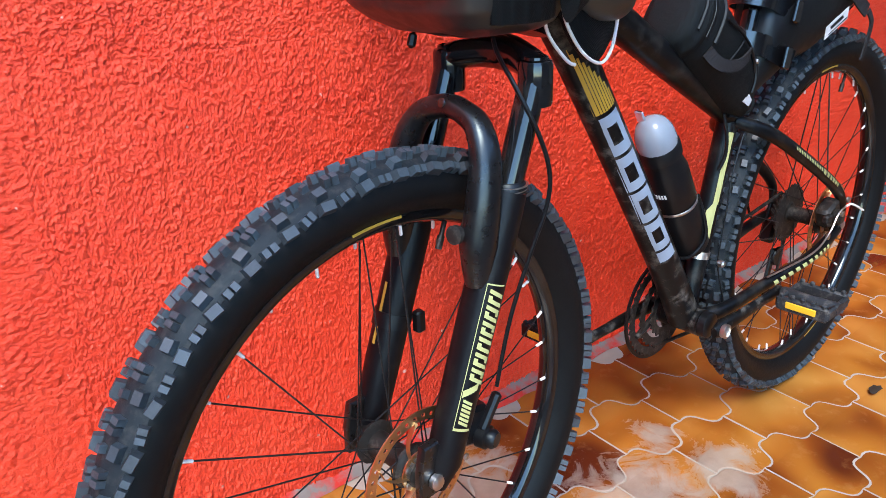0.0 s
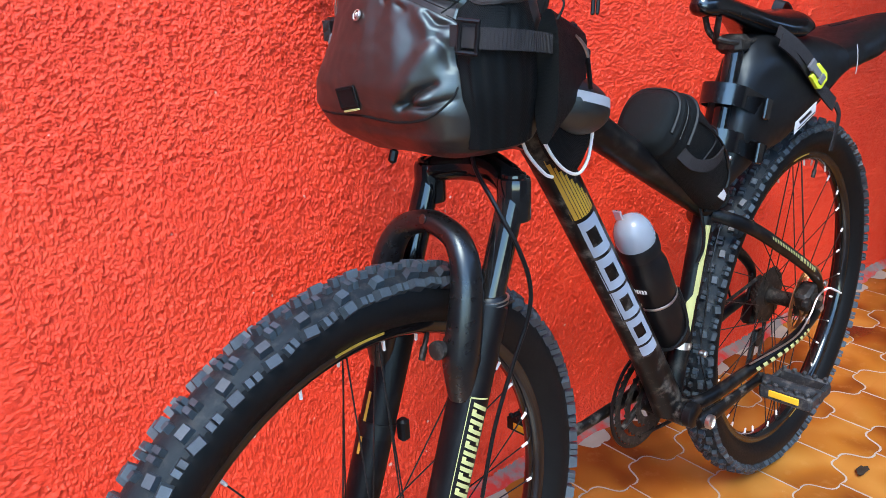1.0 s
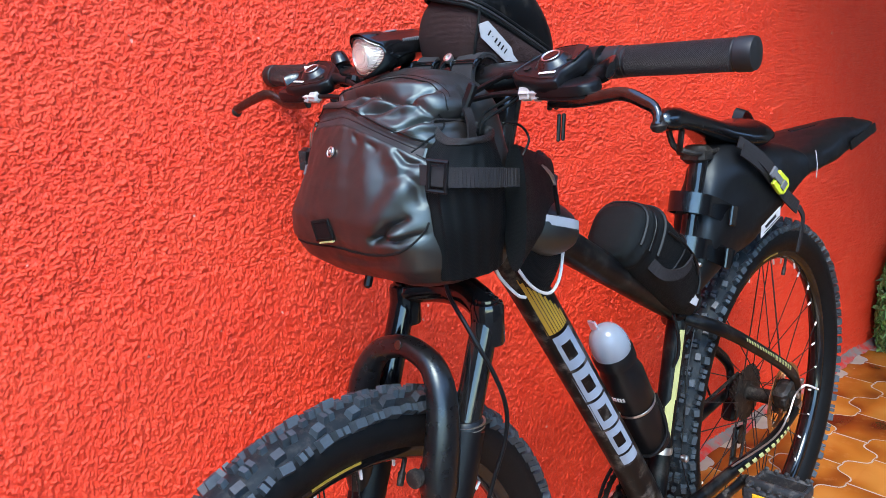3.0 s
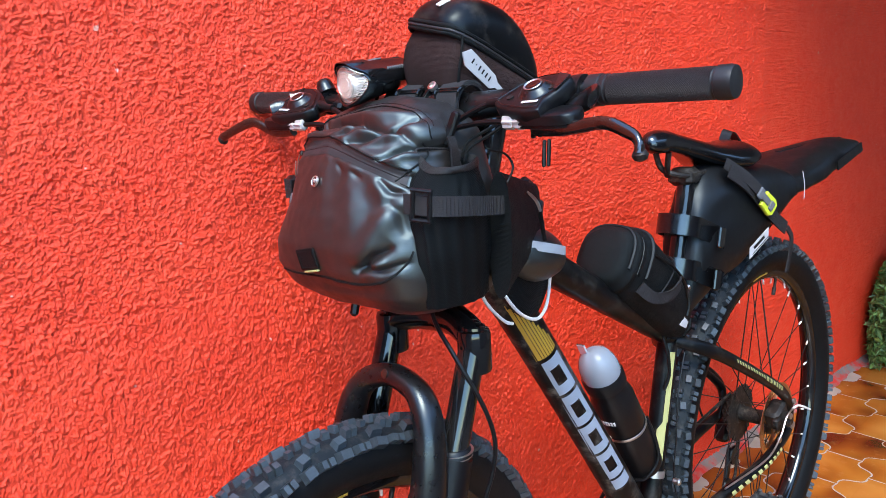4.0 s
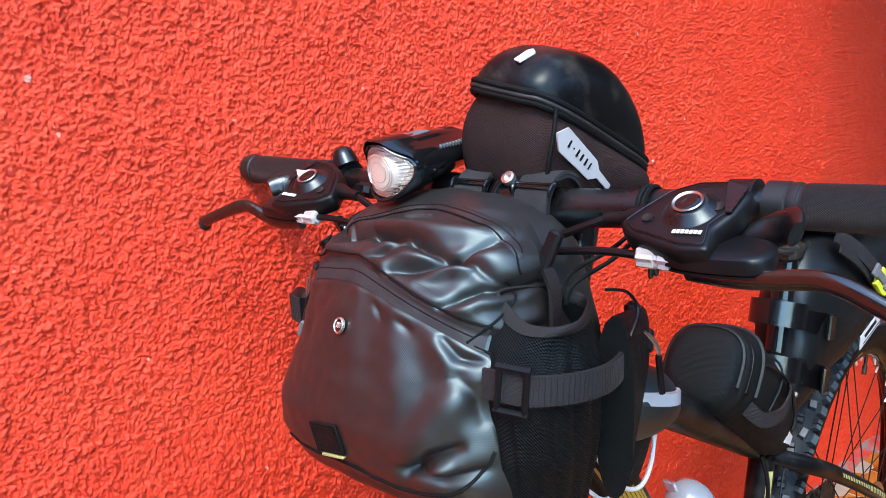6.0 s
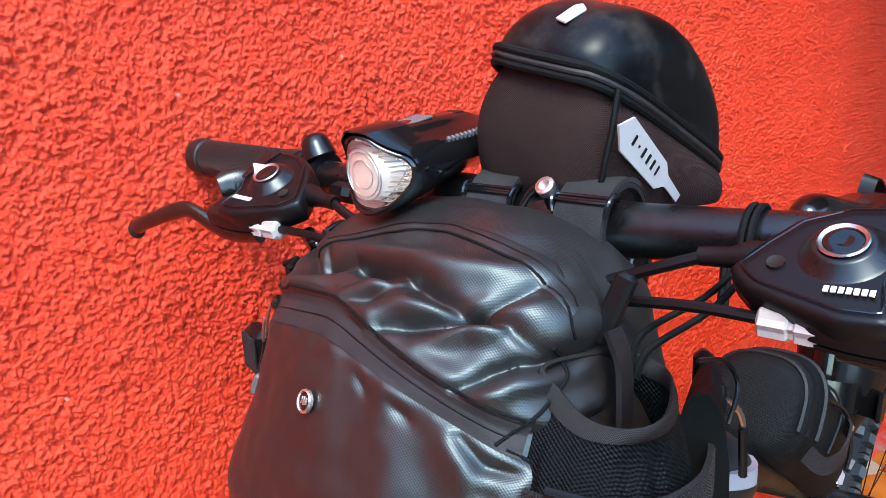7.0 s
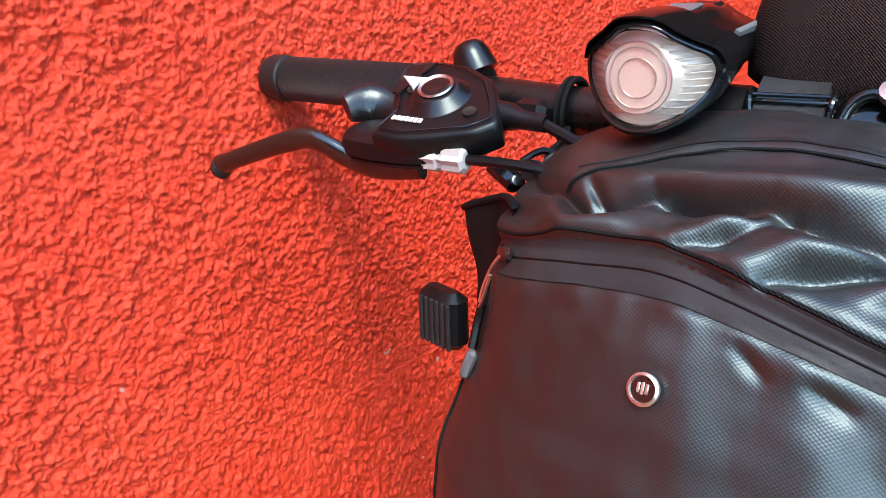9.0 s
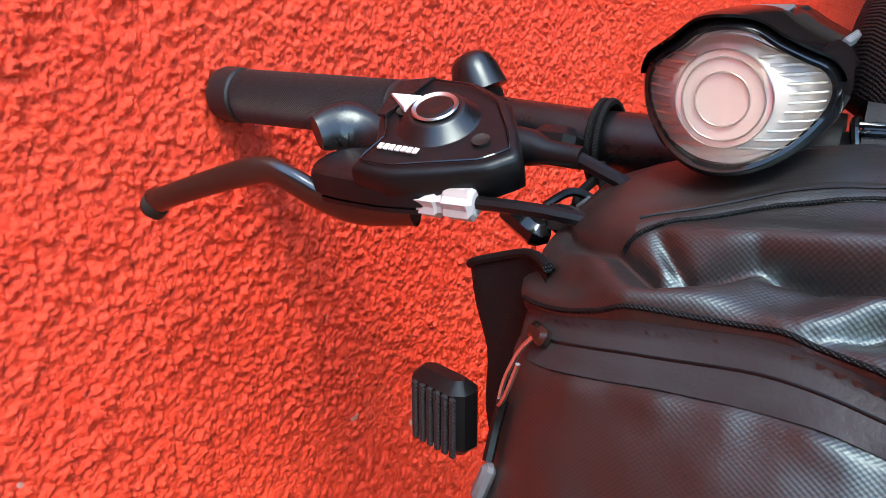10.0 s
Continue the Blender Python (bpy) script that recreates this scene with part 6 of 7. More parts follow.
for dz, r, mat, nm in ((0.0042, 0.0024, CANVAS, "zip_tape"), (-0.0035, 0.0024, CANVAS, "zip_tape"), (0.0003, 0.0018, ZIPTAPE, "zip_teeth")):
    part(nm, tube(lid_edge(0.0 if r > 0.002 else 0.0006, dz), r, 8, loop=True), mat, ph, "", SAG)
tm = frame_of((-0.866, -0.002, 1.1780), (0.85, 0.0, 0.40), (-0.40, 0, 0.90))
part("lid_tag", slab([(-0.010, -0.003), (0.006, -0.004), (0.010, 0.001), (0.007, 0.004), (-0.008, 0.004)], 0.0012, tm), WHITE, ph, "small white lid mark", SAG)
# grey label on the near side, with bar lettering
lb = frame_of((-0.852, -0.0512, 1.1135), (0.80, -0.02, -0.60), (0, -1, 0))
part("side_label", slab([(-0.036, -0.004), (-0.024, -0.012), (0.022, -0.010), (0.030, -0.004), (0.050, -0.004), (0.050, 0.001), (0.028, 0.002), (0.020, 0.006), (-0.028, 0.006)], 0.0012, lb), SILVER, ph, "silver label with dark bar lettering", SAG)
bm = bmesh.new()
for k, (w, hh) in enumerate(((0.0045, 0.009), (0.003, 0.002), (0.0045, 0.009), (0.0045, 0.009), (0.0045, 0.009), (0.0035, 0.009))):
    x = -0.018 + 0.0066 * k
    block((w * 0.45, hh * 0.62, 0.0006), lb @ Matrix.Translation((x, -0.002, 0.0013)), bm=bm)
part("label_marks", bm, PLASTIC, ph, "", SAG)
part("body_piping", tube(catmull([(-0.875, -0.0420, 1.148), (-0.878, -0.0450, 1.128), (-0.8795, -0.0455, 1.108), (-0.876, -0.0435, 1.088)], 5), 0.0016, 6), CANVAS, ph, "", SAG)
for dx in (0, 0.010):
    part("zip_pull", block((0.006, 0.004, 0.034), pose(-0.748 + dx, -0.055, 0.998, 0, 6, 0), 0.0015), PLASTIC, ph, "black moulded zip pull", STEER)

# headlamp on the bar
lamp = thing("bicycle_headlamp", BIKE, "black bicycle headlamp with clear ribbed lens", "lamp", (-0.90, 0.075, 1.07))
LM = frame_of((-0.9375, 0.0830, 1.0945), (-1, 0.10, -0.10), (0, 0, 1))  # local x ahead, z up
LENS_HALF = [(0.0, 0.0205), (0.0075, 0.0196), (0.0140, 0.0152), (0.0212, 0.0108), (0.0262, 0.0076), (0.0284, 0.0020), (0.0262, -0.0058), (0.0190, -0.0140), (0.0095, -0.0194), (0.0, -0.0210)]


def lens_outline(grow=0.0, n=4):
    """The shield-shaped lens outline over y and z, grown by some metres."""
    half = LENS_HALF + [(-y, z) for y, z in LENS_HALF[-2:0:-1]]
    cl = [V(y, z, 0) for y, z in half]
    full = catmull(cl[-2:] + cl + cl[:3], n)[2 * n : (2 + len(cl)) * n]
    out = []
    for i, p in enumerate(full):
        t = (full[(i + 1) % len(full)] - full[i - 1]).normalized()
        q = p + V(-t.y, t.x, 0) * grow
        out.append((q.x, q.y))
    return out


def lamp_ring(x, grow, sweep=0.013, sy=1.0, sz=1.0, dz=0.0):
    return [LM @ V(x - sweep * (y / 0.028) ** 2, y * sy, z * sz + dz) for y, z in lens_outline(grow)]


case = [lamp_ring(-0.004, 0.0), lamp_ring(0.0035, 0.0004), lamp_ring(0.0045, 0.0016), lamp_ring(0.0030, 0.0034), lamp_ring(-0.006, 0.0040), lamp_ring(-0.026, 0.0030, 0.010, 0.96, 0.98, 0.001), lamp_ring(-0.052, 0.0016, 0.006, 0.90, 0.92, 0.003), lamp_ring(-0.080, 0.0010, 0.003, 0.84, 0.82, 0.004), lamp_ring(-0.092, -0.004, 0.0, 0.80, 0.78, 0.004)]
part("lamp_case", skin(case, caps=False), GLOSS, lamp, "glossy black lamp case", STEER, 50)
part("lamp_back", skin([lamp_ring(-0.092, -0.0038, 0.0, 0.80, 0.78, 0.004), lamp_ring(-0.094, -0.010, 0.0, 0.80, 0.78, 0.004)]), GLOSS, lamp, "", STEER)
# brow of the case over the lens
brow = [q for q in lens_outline(0.0040) if q[1] > 0.004]
brow.sort(key=lambda q: q[0])
part("lamp_hood", skin([[LM @ V(x - 0.013 * (y / 0.028) ** 2, y * k, z + up) for y, z in brow] for x, k, up in ((-0.004, 1.0, -0.0004), (0.0050, 1.0, 0.0002), (0.0056, 1.0, 0.0012), (0.002, 1.0, 0.0020), (-0.024, 0.96, 0.0016))], closed=False, caps=False), GLOSS, lamp, "", STEER, 50)
dish_rim = [LM @ (V(0.0004, y, z) * 1.0 + V(0, y, z).normalized() * 0.0150 - V(0, y, z)) for y, z in lens_outline(0.0)]
part("reflector_panel", skin([lamp_ring(-0.003, -0.0003), lamp_ring(-0.006, -0.002), dish_rim], caps=False), MIRROR, lamp, "silver reflector panel", STEER, 50)
DISH = LM @ Matrix.Rotation(radians(90), 4, "Y")
part("reflector", lathe([(0.0148, 0.0010), (0.0140, -0.0020), (0.0095, -0.0085), (0.0050, -0.0100)], 36, DISH, caps=True), MIRROR, lamp, "silver reflector cup", STEER, 50)
for k in range(11):
    z = -0.0150 + 0.0028 * k
    for sy in (-1, 1):
        far = max(q[0] for q in lens_outline(-0.0012) if abs(q[1] - z) < 0.0045)
        near = math.sqrt(max(0.0, 0.0158 ** 2 - z * z))
        if far - near > 0.003:
            pts = [LM @ V(0.0008 - 0.013 * (y / 0.028) ** 2, sy * y, z) for y in np.linspace(near, far, 6)]
            part("lens_rib", tube(pts, 0.0005, 6), STEEL, lamp, "", STEER)
part("led_bulb", lathe([(0.0046, -0.0100), (0.0046, -0.0050), (0.0030, -0.0025), (0.001, -0.0020)], 20, DISH), LED, lamp, "pale lamp core", STEER)
part("led_chip", lathe([(0.0004, -0.0017), (0.0024, -0.0017), (0.0027, -0.0022), (0.0024, -0.0027)], 16, DISH), GREYPLASTIC, lamp, "small dark lamp chip", STEER)
for r in (0.0080, 0.0125, 0.0148):
    part("lens_ring", lathe([(r, 0.0012), (r + 0.0003, 0.0018), (r + 0.0006, 0.0012)], 40, DISH, caps=False), STEEL, lamp, "", STEER)
lens = part("lens", skin([lamp_ring(0.0010, -0.0002), lamp_ring(0.0030, -0.0010), lamp_ring(0.0040, -0.001, 0.0055, 0.65, 0.65), lamp_ring(0.0044, -0.001, 0.0012, 0.3, 0.3)], caps=True), LENS, lamp, "clear lens", STEER, 50)
lens.visible_shadow = False
part("lamp_screen", block((0.030, 0.015, 0.0016), LM @ Matrix.Translation((-0.036, 0, 0.0228)) @ Matrix.Rotation(radians(3), 4, "Y"), 0.0006), GREYPLASTIC, lamp, "grey-blue charge display", STEER)
part("lamp_button", block((0.022, 0.014, 0.003), LM @ Matrix.Translation((-0.068, 0, 0.0205)), 0.001), PLASTIC, lamp, "black rubber button", STEER)
for k in range(11):
    part("cooling_rib", block((0.0018, 0.003, 0.0075), LM @ Matrix.Translation((-0.044 - 0.0036 * k, 0.0245 - 0.0001 * k, 0.0105)) @ Matrix.Rotation(radians(-30), 4, "X"), 0.0006), GREYPLASTIC, lamp, "", STEER)
part("lamp_mount", tube([(-0.868, 0.052, 1.066), (-0.868, 0.078, 1.067)], 0.0195, 18), PLASTIC, lamp, "black rubber lamp mount", STEER)
part("mount_strap", tube([V(-0.868 + 0.021 * math.cos(a), 0.088, 1.067 + 0.021 * math.sin(a)) for a in np.linspace(0, 6.28, 24)], 0.0022, 6), PLASTIC, lamp, "", STEER)

# horn button on the bar
horn = thing("bar_bell", BIKE, "small dark dome bell strapped on the bar", "bell", (-0.865, 0.205, 1.085))
part("dome", lathe([(0.0110, -0.007), (0.0128, -0.0065), (0.0122, -0.003), (0.0112, 0.003), (0.0098, 0.008), (0.0070, 0.0110), (0.0030, 0.0122), (0.001, 0.0124)], 24, axis_pose((-0.866, 0.206, 1.0925), (0.05, 0.42, 0.90))), FORK, horn, "", STEER)
part("band", tube([V(-0.864 + 0.0155 * math.cos(a), 0.222, 1.073 + 0.0155 * math.sin(a)) for a in np.linspace(0, 6.28, 24)], 0.0022, 6), PLASTIC, horn, "", STEER)

# tool bag behind the top tube
tool = thing("tool_bag", BIKE, "small black wedge tool bag strapped on the top tube", "bag", (-0.46, 0, 0.70))
TA = frame_of((-0.453, 0.0, 0.743), (0.83, 0, -0.56), (0.56, 0, 0.83))


def tool_ring(x, lo, hi, hw, n=2.8):
    c, h = (lo + hi) / 2, (hi - lo) / 2
    out = []
    for k in range(32):
        a = 2 * math.pi * k / 32
        rr = (abs(math.cos(a)) ** n + abs(math.sin(a)) ** n) ** (-1 / n)
        p = V(x, hw * math.cos(a) * rr, c + h * math.sin(a) * rr)
        out.append(TA @ (p + V(0, 0.0015 * noise.noise(p * 40), 0)))
    return out


part("body", skin([tool_ring(*r) for r in ((-0.130, -0.005, 0.036, 0.028), (-0.127, -0.022, 0.054, 0.038), (-0.118, -0.030, 0.064, 0.044), (-0.108, -0.032, 0.067, 0.0455), (-0.1055, -0.034, 0.071, 0.0485), (-0.099, -0.035, 0.074, 0.0495), (-0.094, -0.034, 0.073, 0.0475), (-0.088, -0.034, 0.071, 0.0460), (-0.080, -0.036, 0.075, 0.0485), (-0.074, -0.037, 0.080, 0.0500), (-0.060, -0.037, 0.080, 0.0495), (-0.02, -0.040, 0.078, 0.049), (0.04, -0.042, 0.070, 0.047), (0.09, -0.042, 0.052, 0.042), (0.125, -0.036, 0.034, 0.035), (0.137, -0.020, 0.015, 0.024))]), CANVAS, tool, "", smooth=60)


def tool_arc(x0, grow, lo, hi, hw, a0=-0.3, a1=3.45, n=2.8, lean=0.0):
    c, h = (lo + hi) / 2, (hi - lo) / 2
    pts = []
    for k in range(26):
        a = a0 + (a1 - a0) * k / 25
        rr = (abs(math.cos(a)) ** n + abs(math.sin(a)) ** n) ** (-1 / n)
        pts.append(TA @ V(x0 + lean * math.sin(a), (hw + grow) * math.cos(a) * rr, c + (h + grow) * math.sin(a) * rr))
    return pts


part("front_piping", tube(tool_arc(-0.114, 0.0005, -0.032, 0.0660, 0.0450), 0.0028, 6), PIPING, tool, "raised piping round the end of the bag")
part("zip_tape", tube(tool_arc(-0.088, 0.0, -0.034, 0.0715, 0.0462), 0.0044, 8, flat=0.6), PLASTIC, tool)
part("second_piping", tube(tool_arc(-0.070, 0.001, -0.037, 0.0800, 0.0500), 0.0030, 6), PIPING, tool, "raised piping beside the zip")
part("rear_seam", tube(tool_arc(-0.005, 0.0005, -0.040, 0.0770, 0.0490, lean=0.030), 0.0016, 6), PIPING, tool)
part("side_zip", tube(catmull([TA @ V(-0.060, -0.0500, 0.046), TA @ V(0.000, -0.0500, 0.050), TA @ V(0.050, -0.0475, 0.044), TA @ V(0.080, -0.0440, 0.030)], 6), 0.0022, 6), PLASTIC, tool)
part("carry_loop", ribbon(catmull([TA @ V(-0.075, -0.047, -0.012), TA @ V(-0.045, -0.056, -0.016), TA @ V(-0.005, -0.060, 0.002), TA @ V(0.022, -0.056, 0.030), TA @ V(0.035, -0.047, 0.040)], 6), 0.009, TA.to_3x3() @ V(-0.5, -0.1, 0.85)), WEBBING, tool, "grey-black webbing loop on the side")
part("zip_puller", tube(catmull([TA @ V(0.075, -0.044, 0.040), TA @ V(0.088, -0.046, 0.020), TA @ V(0.095, -0.044, 0.002)], 4), 0.0026, 6), PLASTIC, tool)
part("zip_slider", block((0.008, 0.005, 0.006), TA @ Matrix.Translation((0.072, -0.045, 0.044)), 0.001), STEEL, tool)
part("reflective_tab", slab([(-0.012, -0.008), (0.010, -0.006), (0.012, 0.006), (-0.008, 0.010)], 0.0014, TA @ Matrix.Translation((0.098, -0.0400, -0.010)) @ Matrix.Rotation(radians(90), 4, "X")), SILVER, tool, "silver reflective tab")
part("strap", tube(catmull([(-0.395, -0.020, 0.655), (-0.365, -0.024, 0.650), (-0.335, -0.026, 0.655), (-0.318, -0.02, 0.668)], 4), 0.003, 6), CANVAS, tool)
part("strap", tube(catmull([(-0.405, -0.018, 0.660), (-0.400, -0.024, 0.625), (-0.395, -0.022, 0.590), (-0.402, -0.016, 0.565)], 4), 0.0028, 6), CANVAS, tool, "loose black strap end")

# saddle bag with roll top
sb = thing("saddle_bag", BIKE, "black welded roll-top saddle bag hung behind the seatpost", "bag", (-0.15, 0, 0.70))


def sb_ring(c, up, hw, hh, n=2.5, k=32, wob=0.002):
    c, up = Vector(c), Vector(up).normalized()
    out = []
    for i in range(k):
        a = 2 * math.pi * i / k
        rr = (abs(math.cos(a)) ** n + abs(math.sin(a)) ** n) ** (-1 / n)
        p = c + V(0, 1, 0) * hw * math.cos(a) * rr + up * hh * math.sin(a) * rr
        out.append(p + V(0, 1, 0) * wob * noise.noise(p * 25) * 2)
    return out


SB = [
    ((-0.322, 0.0, 0.775), (0.27, 0, 0.96), 0.022, 0.082), ((-0.315, 0.0, 0.778), (0.27, 0, 0.96), 0.032, 0.106), ((-0.292, 0, 0.790), (0.28, 0, 0.95), 0.042, 0.124), ((-0.240, 0, 0.808), (0.25, 0, 0.97), 0.055, 0.118),
    ((-0.165, 0, 0.818), (0.2, 0, 0.98), 0.066, 0.098), ((-0.105, 0, 0.832), (0.15, 0, 0.99), 0.073, 0.079), ((-0.062, 0.0, 0.848), (0.1, 0, 1), 0.079, 0.058), ((-0.034, 0.0, 0.856), (0.05, 0, 1), 0.086, 0.041),
    ((-0.026, 0.0, 0.858), (0, 0, 1), 0.088, 0.033), ((0.0, 0.0, 0.862), (0, 0, 1), 0.092, 0.031), ((0.05, 0.0, 0.868), (0, 0, 1), 0.098, 0.034), ((0.10, 0.0, 0.879), (0, 0, 1), 0.104, 0.040),
    ((0.15, 0.0, 0.893), (0, 0, 1), 0.108, 0.038), ((0.19, 0.0, 0.905), (0, 0, 1), 0.111, 0.029), ((0.222, 0.0, 0.914), (0, 0, 1), 0.112, 0.012),
]
rows = [sb_ring(*r, k=48) for r in SB]
rows = [[p for p in catmull(col, 4)] for col in zip(*rows)]
rows = [list(r) for r in zip(*rows)]
for i, ring in enumerate(rows):
    for j, p in enumerate(ring):
        # slack dents across the flanks and the rolled end
        p.y -= math.copysign(0.006, p.y) * max(0.0, noise.noise(V(p.x * 16, 4 + p.y * 5, p.z * 22))) + 0.0015 * noise.noise(p * 60)
        p.z -= 0.28 * max(0.0, min(1.0, (p.x - 0.05) / 0.12)) * max(0.0, p.y + 0.065)
        p.z -= 0.008 * max(0.0, min(1.0, p.x / 0.08)) * max(0.0, noise.noise(V(p.x * 22, p.y * 22, 7)))
part("body", skin(rows), TPU, sb, "", smooth=70)
part("panel_seam", tube(catmull([rows[int(len(rows) * u)][30 + k] for u, k in ((0.10, 2), (0.22, 1), (0.36, 0), (0.50, -1), (0.60, -2))], 6), 0.0012, 6), CANVAS, sb)
part("roll_closure", tube([(0.228, -0.117, 0.897), (0.226, -0.073, 0.918), (0.226, -0.02, 0.905), (0.226, 0.05, 0.888), (0.226, 0.105, 0.872)], [0.006, 0.009, 0.009, 0.009, 0.007], 12, flat=1.4), TPU, sb, "rolled black closure")
part("roll_fold", ribbon([V(0.228, -0.117, 0.906), V(0.200, -0.1145, 0.899), V(0.165, -0.1115, 0.890), V(0.120, -0.1075, 0.879)], 0.009, (0.3, 0, 1)), TPU, sb)
part("roll_fold", ribbon([V(0.225, -0.112, 0.906), V(0.195, -0.075, 0.926), V(0.140, -0.040, 0.920), V(0.090, 0.000, 0.910)], 0.005, (0.5, 0.8, 0.1)), TPU, sb)
for z0, x0 in ((0.826, -0.345), (0.756, -0.362)):
    pts = [V(x0 + 0.034 + 0.036 * math.cos(a), 0.036 * math.sin(a), z0 - 0.012 * math.cos(a)) for a in np.linspace(1.35, 4.93, 20)]
    pts = [V(x0 + 0.095, 0.050, z0 - 0.03)] + pts + [V(x0 + 0.095, -0.052, z0 - 0.03)]
    part("post_strap", ribbon(pts, 0.017, (0.26, 0, 0.96), 0.0016), SADDLE, sb, "glossy black strap round the seatpost")
    part("strap_cap", block((0.022, 0.006, 0.036), pose(x0 + 0.075, -0.054, z0 - 0.022, 0, 15, 0), 0.002), GLOSS, sb)
part("side_strap", ribbon(catmull([(-0.235, -0.052, 0.912), (-0.192, -0.066, 0.882), (-0.150, -0.073, 0.845), (-0.095, -0.078, 0.805), (-0.065, -0.081, 0.786)], 5), 0.012, (0.6, 0, 0.8)), WEBBING, sb, "black webbing strap")
bmx = frame_of((-0.156, -0.078, 0.850), (0.72, -0.16, -0.68), (-0.28, -1, 0)) @ Matrix.Scale(1.22, 4)
bk2 = part("strap_buckle", slab([(-0.008, -0.012), (0.016, -0.014), (0.024, -0.008), (0.024, 0.008), (0.016, 0.014), (-0.008, 0.012)], 0.006, bmx, 0.0015), LIMEPLASTIC, sb, "lime and grey side-release buckle")
for xx, w in ((-0.020, 0.016), (-0.006, 0.010), (0.012, 0.014)):
    part("buckle_insert", block((0.010 if w > 0.012 else 0.022, w, 0.004), bmx @ Matrix.Translation((xx, 0, 0.006)), 0.001), GREYPLASTIC, bk2, "grey buckle half")
pm = frame_of((-0.165, -0.0725, 0.776), (0.86, -0.16, 0.46), (-0.20, -1, 0)) @ Matrix.Scale(0.86, 4)
patch = part("maker_patch", slab([(-0.042, -0.010), (0.030, -0.010), (0.042, 0.010), (-0.030, 0.010)], 0.0014, pm @ Matrix.Translation((0, 0, 0.001))), SILVER, sb, "silver slanted patch with dark bars")
for yy, l, w in ((0.002, 0.040, 0.006), (-0.0065, 0.060, 0.0016)):
    part("patch_bar", block((l, w, 0.0007), pm @ Matrix.Translation((0, yy, 0.0027)), 0), PLASTIC, patch)
part("strap_tail", ribbon(catmull([(-0.06, -0.082, 0.785), (-0.045, -0.084, 0.765), (-0.048, -0.083, 0.735), (-0.055, -0.080, 0.700)], 5), 0.006, (1, 0, 0.1)), WEBBING, sb, "hanging black strap tail")
part("reflective_edge", tube(catmull([(-0.034, -0.098, 0.888), (-0.029, -0.100, 0.862), (-0.027, -0.0985, 0.836)], 4), 0.0008, 6), SILVER, sb)
part("top_loop", ribbon(catmull([(-0.078, 0.04, 0.900), (-0.064, 0.035, 0.957), (-0.045, 0.03, 0.957), (0.0, 0.02, 0.895)], 5), 0.010, (0, 1, 0.3)), TPU, sb)
part("rail_strap", ribbon(catmull([(-0.235, -0.045, 0.925), (-0.20, -0.062, 0.900), (-0.17, -0.076, 0.87)], 4), 0.010, (0.5, 0, 0.8)), WEBBING, sb)

# bottle in its cage
bottle = thing("water_bottle", BIKE, "black insulated water bottle with milky cap in a frame cage", "bottle", (-0.455, 0.0, 0.455))
B0, B1 = V(-0.440, 0.004, 0.440), V(-0.566, 0.004, 0.661)
BM = axis_pose(B0, B1 - B0)
part("bottle_body", lathe([(0.020, 0.0), (0.031, 0.002), (0.0345, 0.008), (0.0350, 0.100), (0.0335, 0.106), (0.0335, 0.113), (0.0350, 0.119), (0.0350, 0.175), (0.0300, 0.195), (0.0290, 0.205), (0.0330, 0.208), (0.0335, 0.226), (0.0310, 0.230), (0.030, 0.235)], 36, BM), PLASTIC, bottle, "black bottle body")
part("bottle_ring", lathe([(0.0350, 0.104), (0.0362, 0.106), (0.0362, 0.108), (0.0350, 0.110)], 36, BM, caps=False), STEEL, bottle, "silver ring")
part("bottle_cap", lathe([(0.0305, 0.228), (0.0312, 0.232), (0.0312, 0.240), (0.0290, 0.255), (0.0230, 0.268), (0.0130, 0.276), (0.002, 0.279)], 36, BM), CAP, bottle, "translucent milky dome cap")
part("cap_tab", block((0.016, 0.004, 0.022), BM @ Matrix.Translation((-0.012, -0.004, 0.283)), 0.002), CAP, bottle, "clear cap tab")
bm = bmesh.new()
for k in range(7):
    a = math.pi * 1.5 + 0.13 * (k - 3) * 1.0
    m = BM @ Matrix.Rotation(a, 4, "Z") @ Matrix.Translation((0.0352, 0, 0.150))
    block((0.0006, 0.0030, 0.008), m, bm=bm)
part("bottle_marks", bm, WHITE, bottle, "faded white bar marks")
cage = part("bottle_cage", tube(catmull([BM @ V(0.037 * math.cos(a), 0.037 * math.sin(a), h) for a, h in ((2.2, 0.10), (2.6, 0.06), (3.1, 0.03), (4.0, 0.012), (4.7, 0.010), (5.4, 0.012), (6.3, 0.03), (6.8, 0.06), (7.2, 0.10))], 5), 0.003, 8), PLASTIC, bike, "black bottle cage")
for h in (0.05, 0.12):
    part("cage_bolt", lathe([(0.004, 0), (0.005, 0.001), (0.004, 0.003)], 10, axis_pose(V(-0.515, -0.004, 0.475) + (B1 - B0).normalized() * (h - 0.05), (-0.87, 0, -0.49))), STEEL, cage)
